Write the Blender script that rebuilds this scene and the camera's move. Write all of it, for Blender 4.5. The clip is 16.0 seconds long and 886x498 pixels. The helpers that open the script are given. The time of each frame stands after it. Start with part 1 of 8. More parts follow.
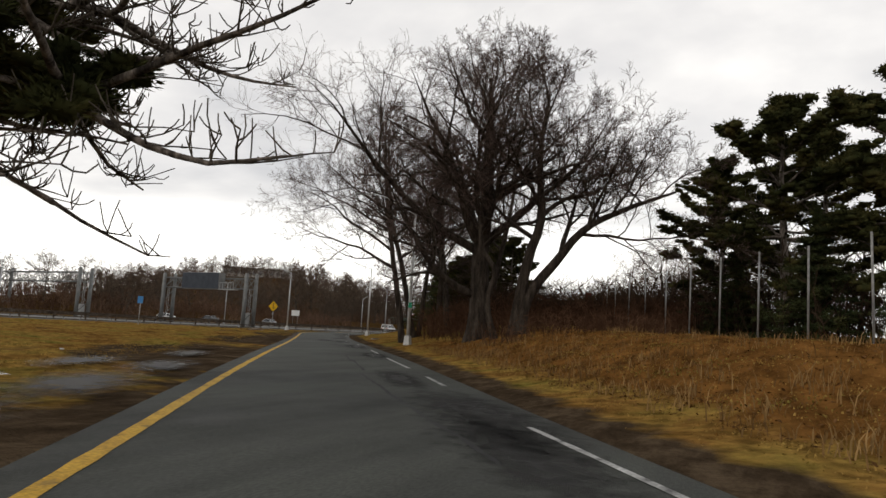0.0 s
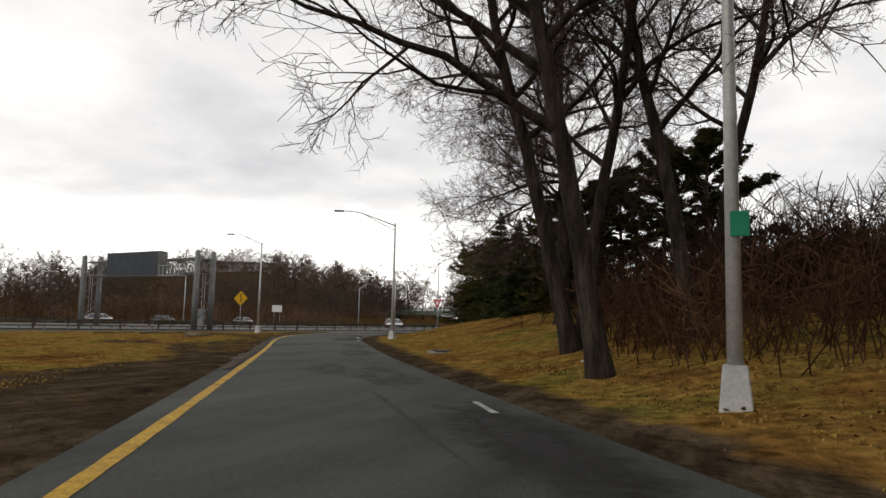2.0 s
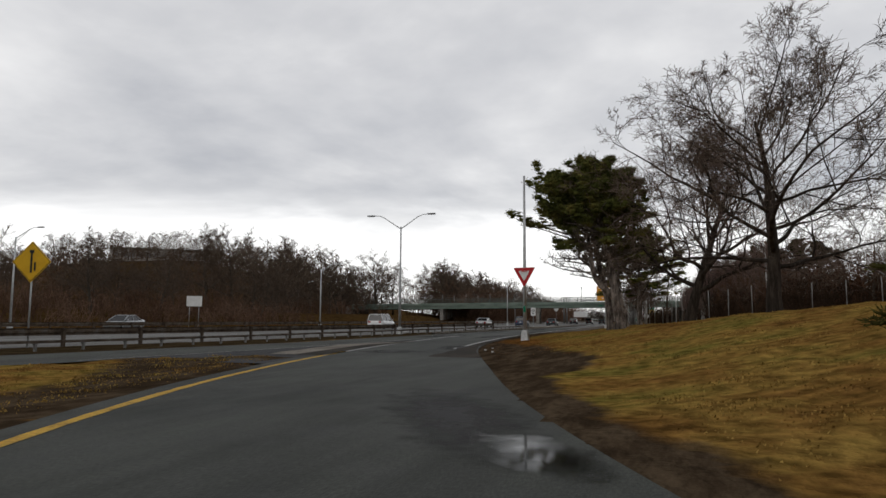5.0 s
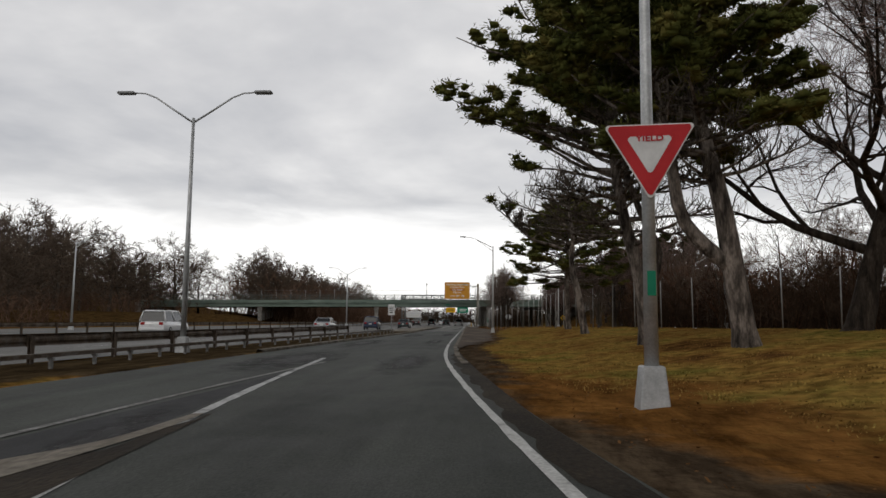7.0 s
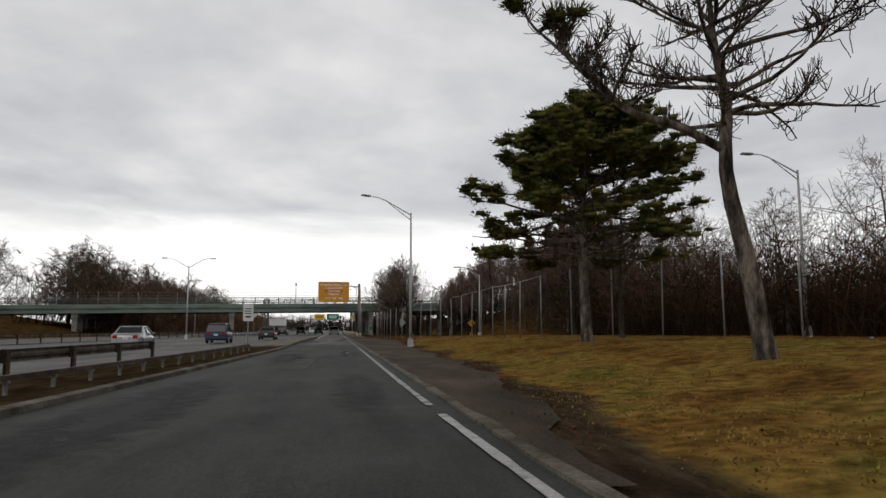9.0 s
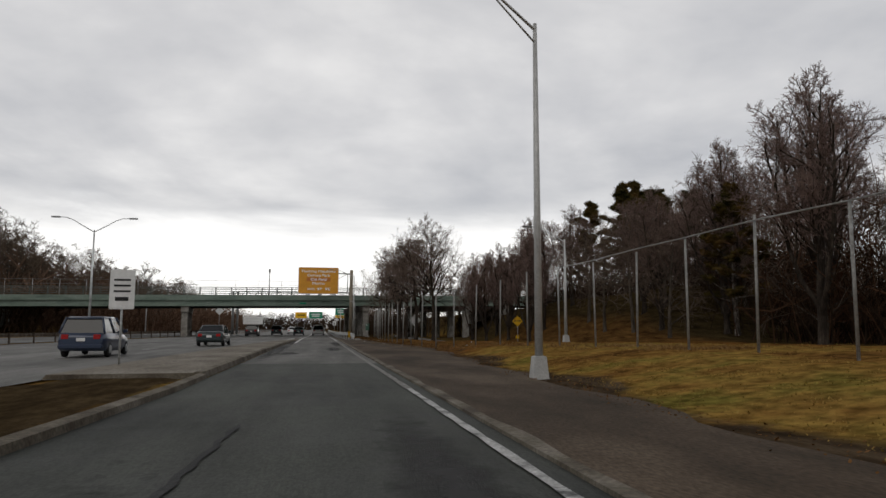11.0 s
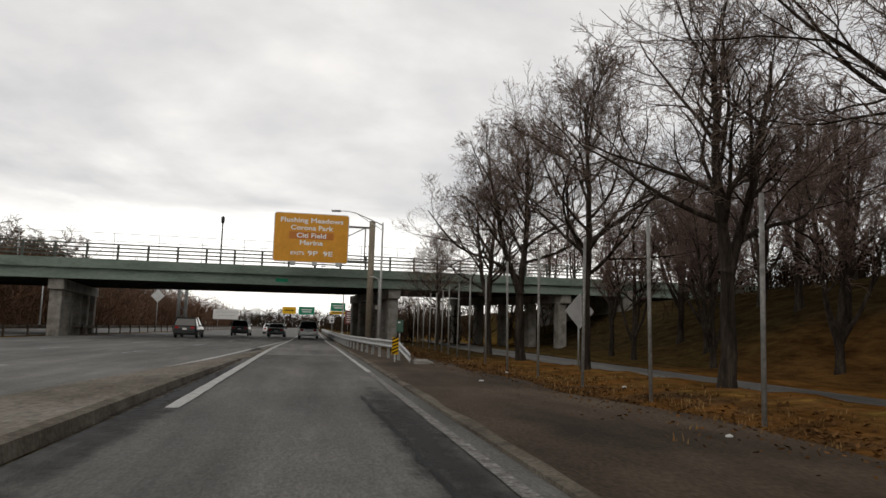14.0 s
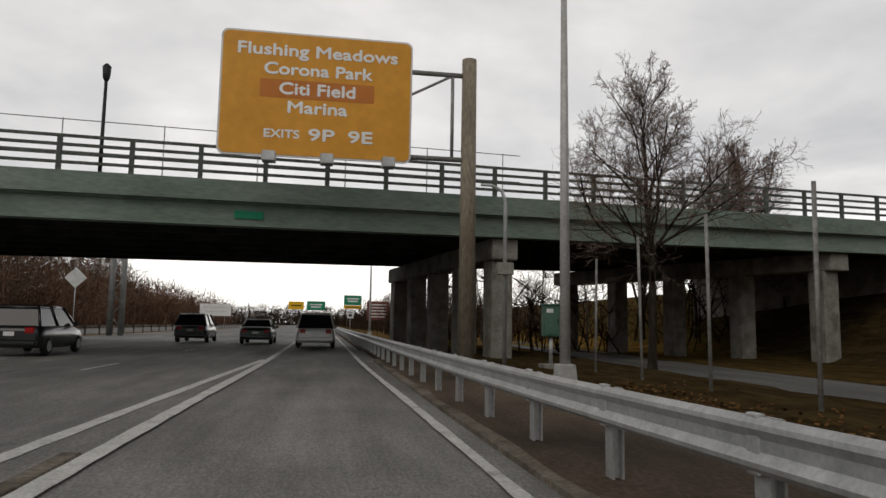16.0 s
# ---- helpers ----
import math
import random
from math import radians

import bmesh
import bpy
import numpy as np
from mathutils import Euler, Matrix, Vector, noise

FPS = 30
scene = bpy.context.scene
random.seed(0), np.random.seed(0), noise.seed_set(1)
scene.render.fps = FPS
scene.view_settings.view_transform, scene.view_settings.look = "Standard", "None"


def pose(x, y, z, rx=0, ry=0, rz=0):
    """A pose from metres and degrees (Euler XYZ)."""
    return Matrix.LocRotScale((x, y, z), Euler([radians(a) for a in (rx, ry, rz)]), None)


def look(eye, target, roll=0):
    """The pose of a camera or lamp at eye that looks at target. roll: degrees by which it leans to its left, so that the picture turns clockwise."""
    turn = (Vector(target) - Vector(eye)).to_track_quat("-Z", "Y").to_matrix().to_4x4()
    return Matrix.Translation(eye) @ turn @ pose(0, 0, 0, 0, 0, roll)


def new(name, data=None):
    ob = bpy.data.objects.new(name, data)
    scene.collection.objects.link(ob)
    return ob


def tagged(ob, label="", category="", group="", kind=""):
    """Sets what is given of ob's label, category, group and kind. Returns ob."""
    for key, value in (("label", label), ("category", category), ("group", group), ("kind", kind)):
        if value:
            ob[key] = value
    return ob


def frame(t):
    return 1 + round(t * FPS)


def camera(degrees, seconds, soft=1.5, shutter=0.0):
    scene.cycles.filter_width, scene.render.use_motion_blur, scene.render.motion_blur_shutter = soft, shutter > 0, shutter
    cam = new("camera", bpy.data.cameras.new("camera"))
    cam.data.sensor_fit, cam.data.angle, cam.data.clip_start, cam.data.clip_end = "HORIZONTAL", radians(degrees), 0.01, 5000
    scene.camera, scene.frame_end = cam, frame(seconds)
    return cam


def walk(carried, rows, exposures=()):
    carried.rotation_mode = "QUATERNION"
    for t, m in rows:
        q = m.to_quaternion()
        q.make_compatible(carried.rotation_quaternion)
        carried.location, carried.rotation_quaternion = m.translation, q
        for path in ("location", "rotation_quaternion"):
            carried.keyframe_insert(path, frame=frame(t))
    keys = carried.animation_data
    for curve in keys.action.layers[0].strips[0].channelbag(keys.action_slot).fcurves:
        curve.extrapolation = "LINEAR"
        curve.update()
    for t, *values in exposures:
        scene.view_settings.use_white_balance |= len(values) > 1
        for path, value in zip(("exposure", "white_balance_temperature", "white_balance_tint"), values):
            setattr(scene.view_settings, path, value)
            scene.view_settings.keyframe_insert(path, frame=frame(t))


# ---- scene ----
cam = camera(65.0, 16.0)
PATH = [
    (0, (52.427, -94.509, 1.25), (51.65, -92.681, 1.481), 3.3),
    (0.5, (47.573, -87.17, 1.25), (46.797, -85.341, 1.476), 2.4),
    (1, (42.845, -79.96, 1.251), (42.082, -78.124, 1.471), 1.9),
    (1.5, (38.392, -72.991, 1.249), (37.64, -71.15, 1.469), 2.1),
    (2, (33.876, -65.94, 1.25), (33.139, -64.093, 1.461), 1.3),
    (2.5, (29.289, -58.744, 1.25), (28.545, -56.901, 1.469), 2.4),
    (3, (24.7, -51.582, 1.25), (23.959, -49.738, 1.473), 1.9),
    (3.5, (20.291, -44.58, 1.25), (19.557, -42.731, 1.46), 1.4),
    (4, (16.164, -37.961, 1.25), (15.463, -36.098, 1.453), 0.6),
    (4.2, (14.553, -35.243, 1.25), (13.863, -33.377, 1.453), 0.5),
    (6.3, (1.447, -5.622, 1.25), (1.163, -3.652, 1.44), 0.7),
    (6.5, (0.628, -2.906, 1.251), (0.403, -0.927, 1.442), 0.8),
    (7, (-1.003, 3.876, 1.249), (-1.093, 5.863, 1.454), 0.6),
    (7.5, (-2.281, 10.465, 1.25), (-2.234, 12.452, 1.467), 0.7),
    (8, (-3.11, 17.08, 1.25), (-2.949, 19.061, 1.476), 0.9),
    (8.5, (-3.565, 23.714, 1.25), (-3.315, 25.685, 1.48), 0.5),
    (9, (-3.824, 30.7, 1.25), (-3.532, 32.665, 1.477), -0.1),
    (9.5, (-4.039, 37.94, 1.25), (-3.721, 39.901, 1.477), -0.3),
    (10, (-4.187, 45.481, 1.25), (-3.863, 47.442, 1.475), -0.1),
    (12.5, (-4.51, 85.896, 1.25), (-4.153, 87.85, 1.48), 0.3),
    (13, (-4.544, 93.925, 1.25), (-4.202, 95.883, 1.474), 0.5),
    (13.5, (-4.584, 102.036, 1.25), (-4.221, 103.99, 1.472), 0.8),
    (14, (-4.519, 110.01, 1.25), (-4.161, 111.964, 1.481), 1.6),
    (14.5, (-4.456, 118.217, 1.25), (-4.11, 120.174, 1.475), 0.9),
    (15, (-4.503, 126.788, 1.25), (-4.146, 128.743, 1.477), 1.5),
    (15.5, (-4.487, 135.779, 1.25), (-4.137, 137.736, 1.469), 0.8),
    (16, (-4.548, 144.832, 1.25), (-4.215, 146.792, 1.468), 0.9),
]
walk(cam, [(t, look(eye, target, roll)) for t, eye, target, roll in PATH],
     exposures=[(0, .32, 6900, 10), (1.5, .4, 6900, 10), (2.5, .25, 6800, 10), (3.5, 0, 6500, 10), (7, -.08, 6650, 10), (10, -.12, 6650, 10), (12.5, .05, 6800, 10), (14, .15, 6900, 10), (16, .1, 6900, 10)])

# ---- world, sun and exposure ----
def build_sky():
    world = bpy.data.worlds.new("overcast_sky")
    scene.world = world
    world.use_nodes = True
    nt = world.node_tree
    nt.nodes.clear()
    N, L = nt.nodes.new, nt.links.new
    out = N("ShaderNodeOutputWorld")
    bg = N("ShaderNodeBackground")
    sky = N("ShaderNodeTexSky")
    sky.sky_type, sky.sun_disc = "NISHITA", False
    sky.sun_elevation, sky.sun_rotation = radians(40), radians(207)
    tc = N("ShaderNodeTexCoord")
    sep = N("ShaderNodeSeparateXYZ")
    L(tc.outputs["Generated"], sep.inputs[0])
    # the cloud layer: directions are laid out on a flat sheet overhead, so that clouds flatten to the horizon
    zz = N("ShaderNodeMath"); zz.operation = "MAXIMUM"; zz.inputs[1].default_value = 0.0
    L(sep.outputs[2], zz.inputs[0])
    add = N("ShaderNodeMath"); add.operation = "ADD"; add.inputs[1].default_value = 0.16
    L(zz.outputs[0], add.inputs[0])
    dx = N("ShaderNodeMath"); dx.operation = "DIVIDE"
    dy = N("ShaderNodeMath"); dy.operation = "DIVIDE"
    L(sep.outputs[0], dx.inputs[0]); L(add.outputs[0], dx.inputs[1])
    L(sep.outputs[1], dy.inputs[0]); L(add.outputs[0], dy.inputs[1])
    comb = N("ShaderNodeCombineXYZ")
    L(dx.outputs[0], comb.inputs[0]); L(dy.outputs[0], comb.inputs[1])
    n1 = N("ShaderNodeTexNoise"); n1.inputs["Scale"].default_value = 0.75; n1.inputs["Detail"].default_value = 6
    n1.inputs["Roughness"].default_value = 0.55; n1.inputs["Distortion"].default_value = 0.5
    n2 = N("ShaderNodeTexNoise"); n2.inputs["Scale"].default_value = 2.6; n2.inputs["Detail"].default_value = 5
    L(comb.outputs[0], n1.inputs["Vector"]); L(comb.outputs[0], n2.inputs["Vector"])
    mixn = N("ShaderNodeMix"); mixn.data_type = "FLOAT"; mixn.inputs[0].default_value = 0.3
    L(n1.outputs[0], mixn.inputs[2]); L(n2.outputs[0], mixn.inputs[3])
    ramp = N("ShaderNodeValToRGB")
    cr = ramp.color_ramp
    cr.elements[0].position, cr.elements[0].color = 0.36, (0.50, 0.512, 0.545, 1)
    cr.elements[1].position, cr.elements[1].color = 0.64, (0.87, 0.87, 0.875, 1)
    e = cr.elements.new(0.5); e.color = (0.665, 0.67, 0.69, 1)
    L(mixn.outputs[0], ramp.inputs[0])
    # brighter sky in the clear strip below the cloud deck
    band = N("ShaderNodeValToRGB")
    cb = band.color_ramp
    cb.interpolation = "EASE"
    cb.elements[0].position, cb.elements[0].color = 0.115, (1, 1, 1, 1)
    cb.elements[1].position, cb.elements[1].color = 0.168, (0, 0, 0, 1)
    wob = N("ShaderNodeMath"); wob.operation = "MULTIPLY_ADD"; wob.inputs[1].default_value = 0.16; 
    L(n1.outputs[0], wob.inputs[0])
    off = N("ShaderNodeMath"); off.operation = "ADD"; off.inputs[1].default_value = -0.08
    L(zz.outputs[0], off.inputs[0]); L(off.outputs[0], wob.inputs[2])
    L(wob.outputs[0], band.inputs[0])
    mixc = N("ShaderNodeMix"); mixc.data_type = "RGBA"
    L(band.outputs[0], mixc.inputs[0]); L(ramp.outputs[0], mixc.inputs[6]); mixc.inputs[7].default_value = (1.15, 1.15, 1.15, 1)
    # a share of the clear sky's own light behind the cloud
    sc = N("ShaderNodeMix"); sc.data_type = "RGBA"; sc.blend_type = "ADD"; sc.inputs[0].default_value = 1.0
    sky_s = N("ShaderNodeMix"); sky_s.data_type = "RGBA"; sky_s.blend_type = "MULTIPLY"; sky_s.inputs[0].default_value = 1.0
    sky_s.inputs[7].default_value = (0.008, 0.008, 0.008, 1)
    L(sky.outputs[0], sky_s.inputs[6])
    # the deck is thicker overhead and to the south
    up = N("ShaderNodeMapRange"); up.interpolation_type = "SMOOTHSTEP"
    up.inputs[1].default_value, up.inputs[2].default_value, up.inputs[3].default_value, up.inputs[4].default_value = 0.42, 0.8, 1.0, 0.34
    L(sep.outputs[2], up.inputs[0])
    back = N("ShaderNodeMapRange"); back.interpolation_type = "SMOOTHSTEP"
    back.inputs[1].default_value, back.inputs[2].default_value, back.inputs[3].default_value, back.inputs[4].default_value = -0.6, 0.15, 0.7, 1.0
    L(sep.outputs[1], back.inputs[0])
    thick = N("ShaderNodeMath"); thick.operation = "MULTIPLY"
    L(up.outputs[0], thick.inputs[0]); L(back.outputs[0], thick.inputs[1])
    deck = N("ShaderNodeMix"); deck.data_type = "RGBA"; deck.blend_type = "MULTIPLY"; deck.inputs[0].default_value = 1.0
    L(mixc.outputs[2], deck.inputs[6]); L(thick.outputs[0], deck.inputs[7])
    L(deck.outputs[2], sc.inputs[6]); L(sky_s.outputs[2], sc.inputs[7])
    L(sc.outputs[2], bg.inputs[0])
    bg.inputs[1].default_value = 1.0
    L(bg.outputs[0], out.inputs[0])


build_sky()
sun_data = bpy.data.lights.new("sun", "SUN")
sun_data.energy, sun_data.angle, sun_data.color = 0.5, radians(40), (1.0, 0.96, 0.9)
sun = new("sun", sun_data)
sun.matrix_world = look((0, 0, 60), (32, 62, 0))


# ---- materials ----
def material(name, colour, rough=0.85, metal=0.0, spec=0.3):
    m = bpy.data.materials.new(name)
    m.use_nodes = True
    b = m.node_tree.nodes["Principled BSDF"]
    b.inputs["Base Color"].default_value = (*colour, 1)
    b.inputs["Roughness"].default_value = rough
    b.inputs["Metallic"].default_value = metal
    b.inputs["Specular IOR Level"].default_value = spec
    return m


def varied(name, stops, scale=1.0, detail=6, rough=0.9, metal=0.0, spec=0.2, bump=0.0, bump_scale=None, fine=None, stretch=None,
           islands=0.0, coords="Object"):
    """A material whose colour runs over the stops by a noise of that scale (per metre), with a finer noise over it and bump."""
    m = material(name, stops[0][1], rough, metal, spec)
    nt = m.node_tree
    N, L = nt.nodes.new, nt.links.new
    b = nt.nodes["Principled BSDF"]
    tc = N("ShaderNodeTexCoord")
    src = tc.outputs[coords]
    if stretch:
        mp = N("ShaderNodeMapping"); mp.inputs["Scale"].default_value = stretch
        L(src, mp.inputs[0]); src = mp.outputs[0]
    n = N("ShaderNodeTexNoise"); n.inputs["Scale"].default_value = scale; n.inputs["Detail"].default_value = detail
    n.inputs["Roughness"].default_value = 0.62
    L(src, n.inputs["Vector"])
    r = N("ShaderNodeValToRGB")
    els = r.color_ramp.elements
    while len(els) < len(stops):
        els.new(0.5)
    for el, (p, c) in zip(els, stops):
        el.position, el.color = p, (*c, 1)
    L(n.outputs[0], r.inputs[0])
    col = r.outputs[0]
    if fine:
        f = N("ShaderNodeTexNoise"); f.inputs["Scale"].default_value = fine[0]; f.inputs["Detail"].default_value = 3
        L(src, f.inputs["Vector"])
        mr = N("ShaderNodeMapRange"); mr.inputs[1].default_value, mr.inputs[2].default_value = 0.3, 0.7
        mr.inputs[3].default_value, mr.inputs[4].default_value = 1 - fine[1], 1 + fine[1]
        L(f.outputs[0], mr.inputs[0])
        mx = N("ShaderNodeMix"); mx.data_type = "RGBA"; mx.blend_type = "MULTIPLY"; mx.inputs[0].default_value = 1
        L(col, mx.inputs[6]); L(mr.outputs[0], mx.inputs[7])
        col = mx.outputs[2]
    if islands:
        g = N("ShaderNodeNewGeometry")
        mr = N("ShaderNodeMapRange"); mr.inputs[3].default_value, mr.inputs[4].default_value = 1 - islands, 1 + islands
        L(g.outputs["Random Per Island"], mr.inputs[0])
        mx = N("ShaderNodeMix"); mx.data_type = "RGBA"; mx.blend_type = "MULTIPLY"; mx.inputs[0].default_value = 1
        L(col, mx.inputs[6]); L(mr.outputs[0], mx.inputs[7])
        col = mx.outputs[2]
    L(col, b.inputs["Base Color"])
    if bump:
        bn = N("ShaderNodeTexNoise"); bn.inputs["Scale"].default_value = bump_scale or scale * 8; bn.inputs["Detail"].default_value = 4
        L(src, bn.inputs["Vector"])
        bp = N("ShaderNodeBump"); bp.inputs["Strength"].default_value = bump; bp.inputs["Distance"].default_value = 0.05
        L(bn.outputs[0], bp.inputs["Height"]); L(bp.outputs[0], b.inputs["Normal"])
    return m


def ground_material():
    """Winter grass with bare dirt and dead leaves in patches."""
    m = varied("winter_grass", [(0.34, (0.105, 0.052, 0.018)), (0.43, (0.215, 0.115, 0.032)), (0.53, (0.275, 0.172, 0.045)), (0.63, (0.17, 0.137, 0.032))],
               scale=0.3, detail=12, fine=(3.2, 0.5), bump=0.8, bump_scale=7.0, spec=0.0, rough=1.0)
    nt = m.node_tree
    N, L = nt.nodes.new, nt.links.new
    b = nt.nodes["Principled BSDF"]
    old = b.inputs["Base Color"].links[0].from_socket
    att = N("ShaderNodeAttribute"); att.attribute_name = "dirt"
    n = N("ShaderNodeTexNoise"); n.inputs["Scale"].default_value = 0.9; n.inputs["Detail"].default_value = 6
    tc = N("ShaderNodeTexCoord"); L(tc.outputs["Object"], n.inputs["Vector"])
    a = N("ShaderNodeMath"); a.operation = "MULTIPLY_ADD"; a.inputs[1].default_value = 1.1; a.inputs[2].default_value = -0.55
    L(n.outputs[0], a.inputs[0])
    s = N("ShaderNodeMath"); s.operation = "ADD"; s.use_clamp = True
    L(att.outputs["Fac"], s.inputs[0]); L(a.outputs[0], s.inputs[1])
    k = N("ShaderNodeMapRange"); k.inputs[1].default_value, k.inputs[2].default_value = 0.35, 0.65
    L(s.outputs[0], k.inputs[0])
    dr = N("ShaderNodeValToRGB")
    n2 = N("ShaderNodeTexNoise"); n2.inputs["Scale"].default_value = 1.7; n2.inputs["Detail"].default_value = 8; n2.inputs["Roughness"].default_value = 0.7
    dm = N("ShaderNodeMapping"); dm.inputs["Rotation"].default_value = (0, 0, radians(-33)); dm.inputs["Scale"].default_value = (1.0, 0.3, 1.0)
    L(tc.outputs["Object"], dm.inputs[0]); L(dm.outputs[0], n2.inputs["Vector"]); L(n2.outputs[0], dr.inputs[0])
    dr.color_ramp.elements[0].position, dr.color_ramp.elements[0].color = 0.32, (0.034, 0.024, 0.015, 1)
    dr.color_ramp.elements[1].position, dr.color_ramp.elements[1].color = 0.47, (0.062, 0.043, 0.027, 1)
    top = dr.color_ramp.elements.new(0.62); top.color = (0.115, 0.083, 0.053, 1)
    mx = N("ShaderNodeMix"); mx.data_type = "RGBA"
    L(k.outputs[0], mx.inputs[0]); L(old, mx.inputs[6]); L(dr.outputs[0], mx.inputs[7])
    # dead leaves over the bank
    la = N("ShaderNodeAttribute"); la.attribute_name = "leaf"
    lr = N("ShaderNodeValToRGB")
    lr.color_ramp.elements[0].position, lr.color_ramp.elements[0].color = 0.34, (0.075, 0.034, 0.01, 1)
    lr.color_ramp.elements[1].position, lr.color_ramp.elements[1].color = 0.68, (0.29, 0.135, 0.038, 1)
    L(n2.outputs[0], lr.inputs[0])
    ls = N("ShaderNodeMath"); ls.operation = "ADD"; ls.use_clamp = True
    L(la.outputs["Fac"], ls.inputs[0]); L(a.outputs[0], ls.inputs[1])
    lk = N("ShaderNodeMapRange"); lk.inputs[1].default_value, lk.inputs[2].default_value = 0.3, 0.6
    L(ls.outputs[0], lk.inputs[0])
    ml = N("ShaderNodeMix"); ml.data_type = "RGBA"
    L(lk.outputs[0], ml.inputs[0]); L(mx.outputs[2], ml.inputs[6]); L(lr.outputs[0], ml.inputs[7])
    # dark brown tone for leaf mould, and for painted shade near the overpass
    wa = N("ShaderNodeAttribute"); wa.attribute_name = "mould_shade"
    mw = N("ShaderNodeMix"); mw.data_type = "RGBA"; mw.inputs[0].default_value = 0
    wr = N("ShaderNodeValToRGB")
    wr.color_ramp.elements[0].position, wr.color_ramp.elements[0].color = 0.34, (0.024, 0.017, 0.009, 1)
    wr.color_ramp.elements[1].position, wr.color_ramp.elements[1].color = 0.68, (0.085, 0.06, 0.026, 1)
    L(n2.outputs[0], wr.inputs[0]); L(wr.outputs[0], mw.inputs[7])
    L(wa.outputs["Fac"], mw.inputs[0]); L(ml.outputs[2], mw.inputs[6])
    bn = N("ShaderNodeTexNoise"); bn.inputs["Scale"].default_value = 1.6; bn.inputs["Detail"].default_value = 5
    L(tc.outputs["Object"], bn.inputs["Vector"])
    bp = N("ShaderNodeBump"); bp.inputs["Strength"].default_value = 1.0; bp.inputs["Distance"].default_value = 0.4
    L(bn.outputs[0], bp.inputs["Height"]); L(b.inputs["Normal"].links[0].from_socket, bp.inputs["Normal"]); L(bp.outputs[0], b.inputs["Normal"])
    L(mw.outputs[2], b.inputs["Base Color"])
    return m


def soft_patch_material(name, colour, rough):
    """A thin film on the road that frays out to nothing at its ragged rim."""
    m = material(name, colour, rough)
    nt = m.node_tree
    N, L = nt.nodes.new, nt.links.new
    b, out = nt.nodes["Principled BSDF"], nt.nodes["Material Output"]
    att = N("ShaderNodeAttribute"); att.attribute_name = "core"
    tc = N("ShaderNodeTexCoord")
    n = N("ShaderNodeTexNoise"); n.inputs["Scale"].default_value = 2.2; n.inputs["Detail"].default_value = 7; n.inputs["Roughness"].default_value = 0.65
    L(tc.outputs["Object"], n.inputs["Vector"])
    s = N("ShaderNodeMath"); s.operation = "MULTIPLY_ADD"; s.inputs[1].default_value = 1.4; 
    L(n.outputs[0], s.inputs[0])
    o = N("ShaderNodeMath"); o.operation = "ADD"; o.inputs[1].default_value = -0.75
    L(att.outputs["Fac"], o.inputs[0]); L(o.outputs[0], s.inputs[2])
    r = N("ShaderNodeMapRange"); r.inputs[1].default_value, r.inputs[2].default_value = 0.1, 0.75; r.inputs[4].default_value = 0.85
    L(s.outputs[0], r.inputs[0])
    t = N("ShaderNodeBsdfTransparent")
    mix = N("ShaderNodeMixShader")
    L(r.outputs[0], mix.inputs[0]); L(t.outputs[0], mix.inputs[1]); L(b.outputs[0], mix.inputs[2]); L(mix.outputs[0], out.inputs[0])
    return m


def asphalt_material(name, base, patch, scale=0.25):
    """Worn asphalt: large soft patches, streaks drawn out along the lanes and fine aggregate, a little glossier where it is dark."""
    m = varied(name, [(0.34, patch), (0.5, base), (0.66, tuple(c * 1.28 for c in base))], scale=scale, detail=8, fine=(38.0, 0.28),
               rough=0.82, spec=0.3, bump=0.25, bump_scale=55.0, stretch=(1.0, 0.35, 1.0))
    nt = m.node_tree
    N, L = nt.nodes.new, nt.links.new
    b = nt.nodes["Principled BSDF"]
    old = b.inputs["Base Color"].links[0].from_socket
    tc = N("ShaderNodeTexCoord")
    mp = N("ShaderNodeMapping"); mp.inputs["Scale"].default_value = (1.0, 0.09, 1.0)
    L(tc.outputs["Object"], mp.inputs[0])
    st = N("ShaderNodeTexNoise"); st.inputs["Scale"].default_value = 1.1; st.inputs["Detail"].default_value = 6; st.inputs["Roughness"].default_value = 0.7
    L(mp.outputs[0], st.inputs["Vector"])
    bl = N("ShaderNodeTexNoise"); bl.inputs["Scale"].default_value = 0.75; bl.inputs["Detail"].default_value = 7; bl.inputs["Roughness"].default_value = 0.66
    L(tc.outputs["Object"], bl.inputs["Vector"])
    for src, lo, hi, a, z in ((st, 0.34, 0.66, 0.72, 1.24), (bl, 0.36, 0.6, 0.84, 1.08)):
        r = N("ShaderNodeMapRange"); r.inputs[1].default_value, r.inputs[2].default_value, r.inputs[3].default_value, r.inputs[4].default_value = lo, hi, a, z
        L(src.outputs[0], r.inputs[0])
        mx = N("ShaderNodeMix"); mx.data_type = "RGBA"; mx.blend_type = "MULTIPLY"; mx.inputs[0].default_value = 1
        L(old, mx.inputs[6]); L(r.outputs[0], mx.inputs[7]); old = mx.outputs[2]
    L(old, b.inputs["Base Color"])
    rr = N("ShaderNodeMapRange"); rr.inputs[1].default_value, rr.inputs[2].default_value, rr.inputs[3].default_value, rr.inputs[4].default_value = 0.35, 0.6, 0.7, 0.85
    L(bl.outputs[0], rr.inputs[0]); L(rr.outputs[0], b.inputs["Roughness"])
    return m


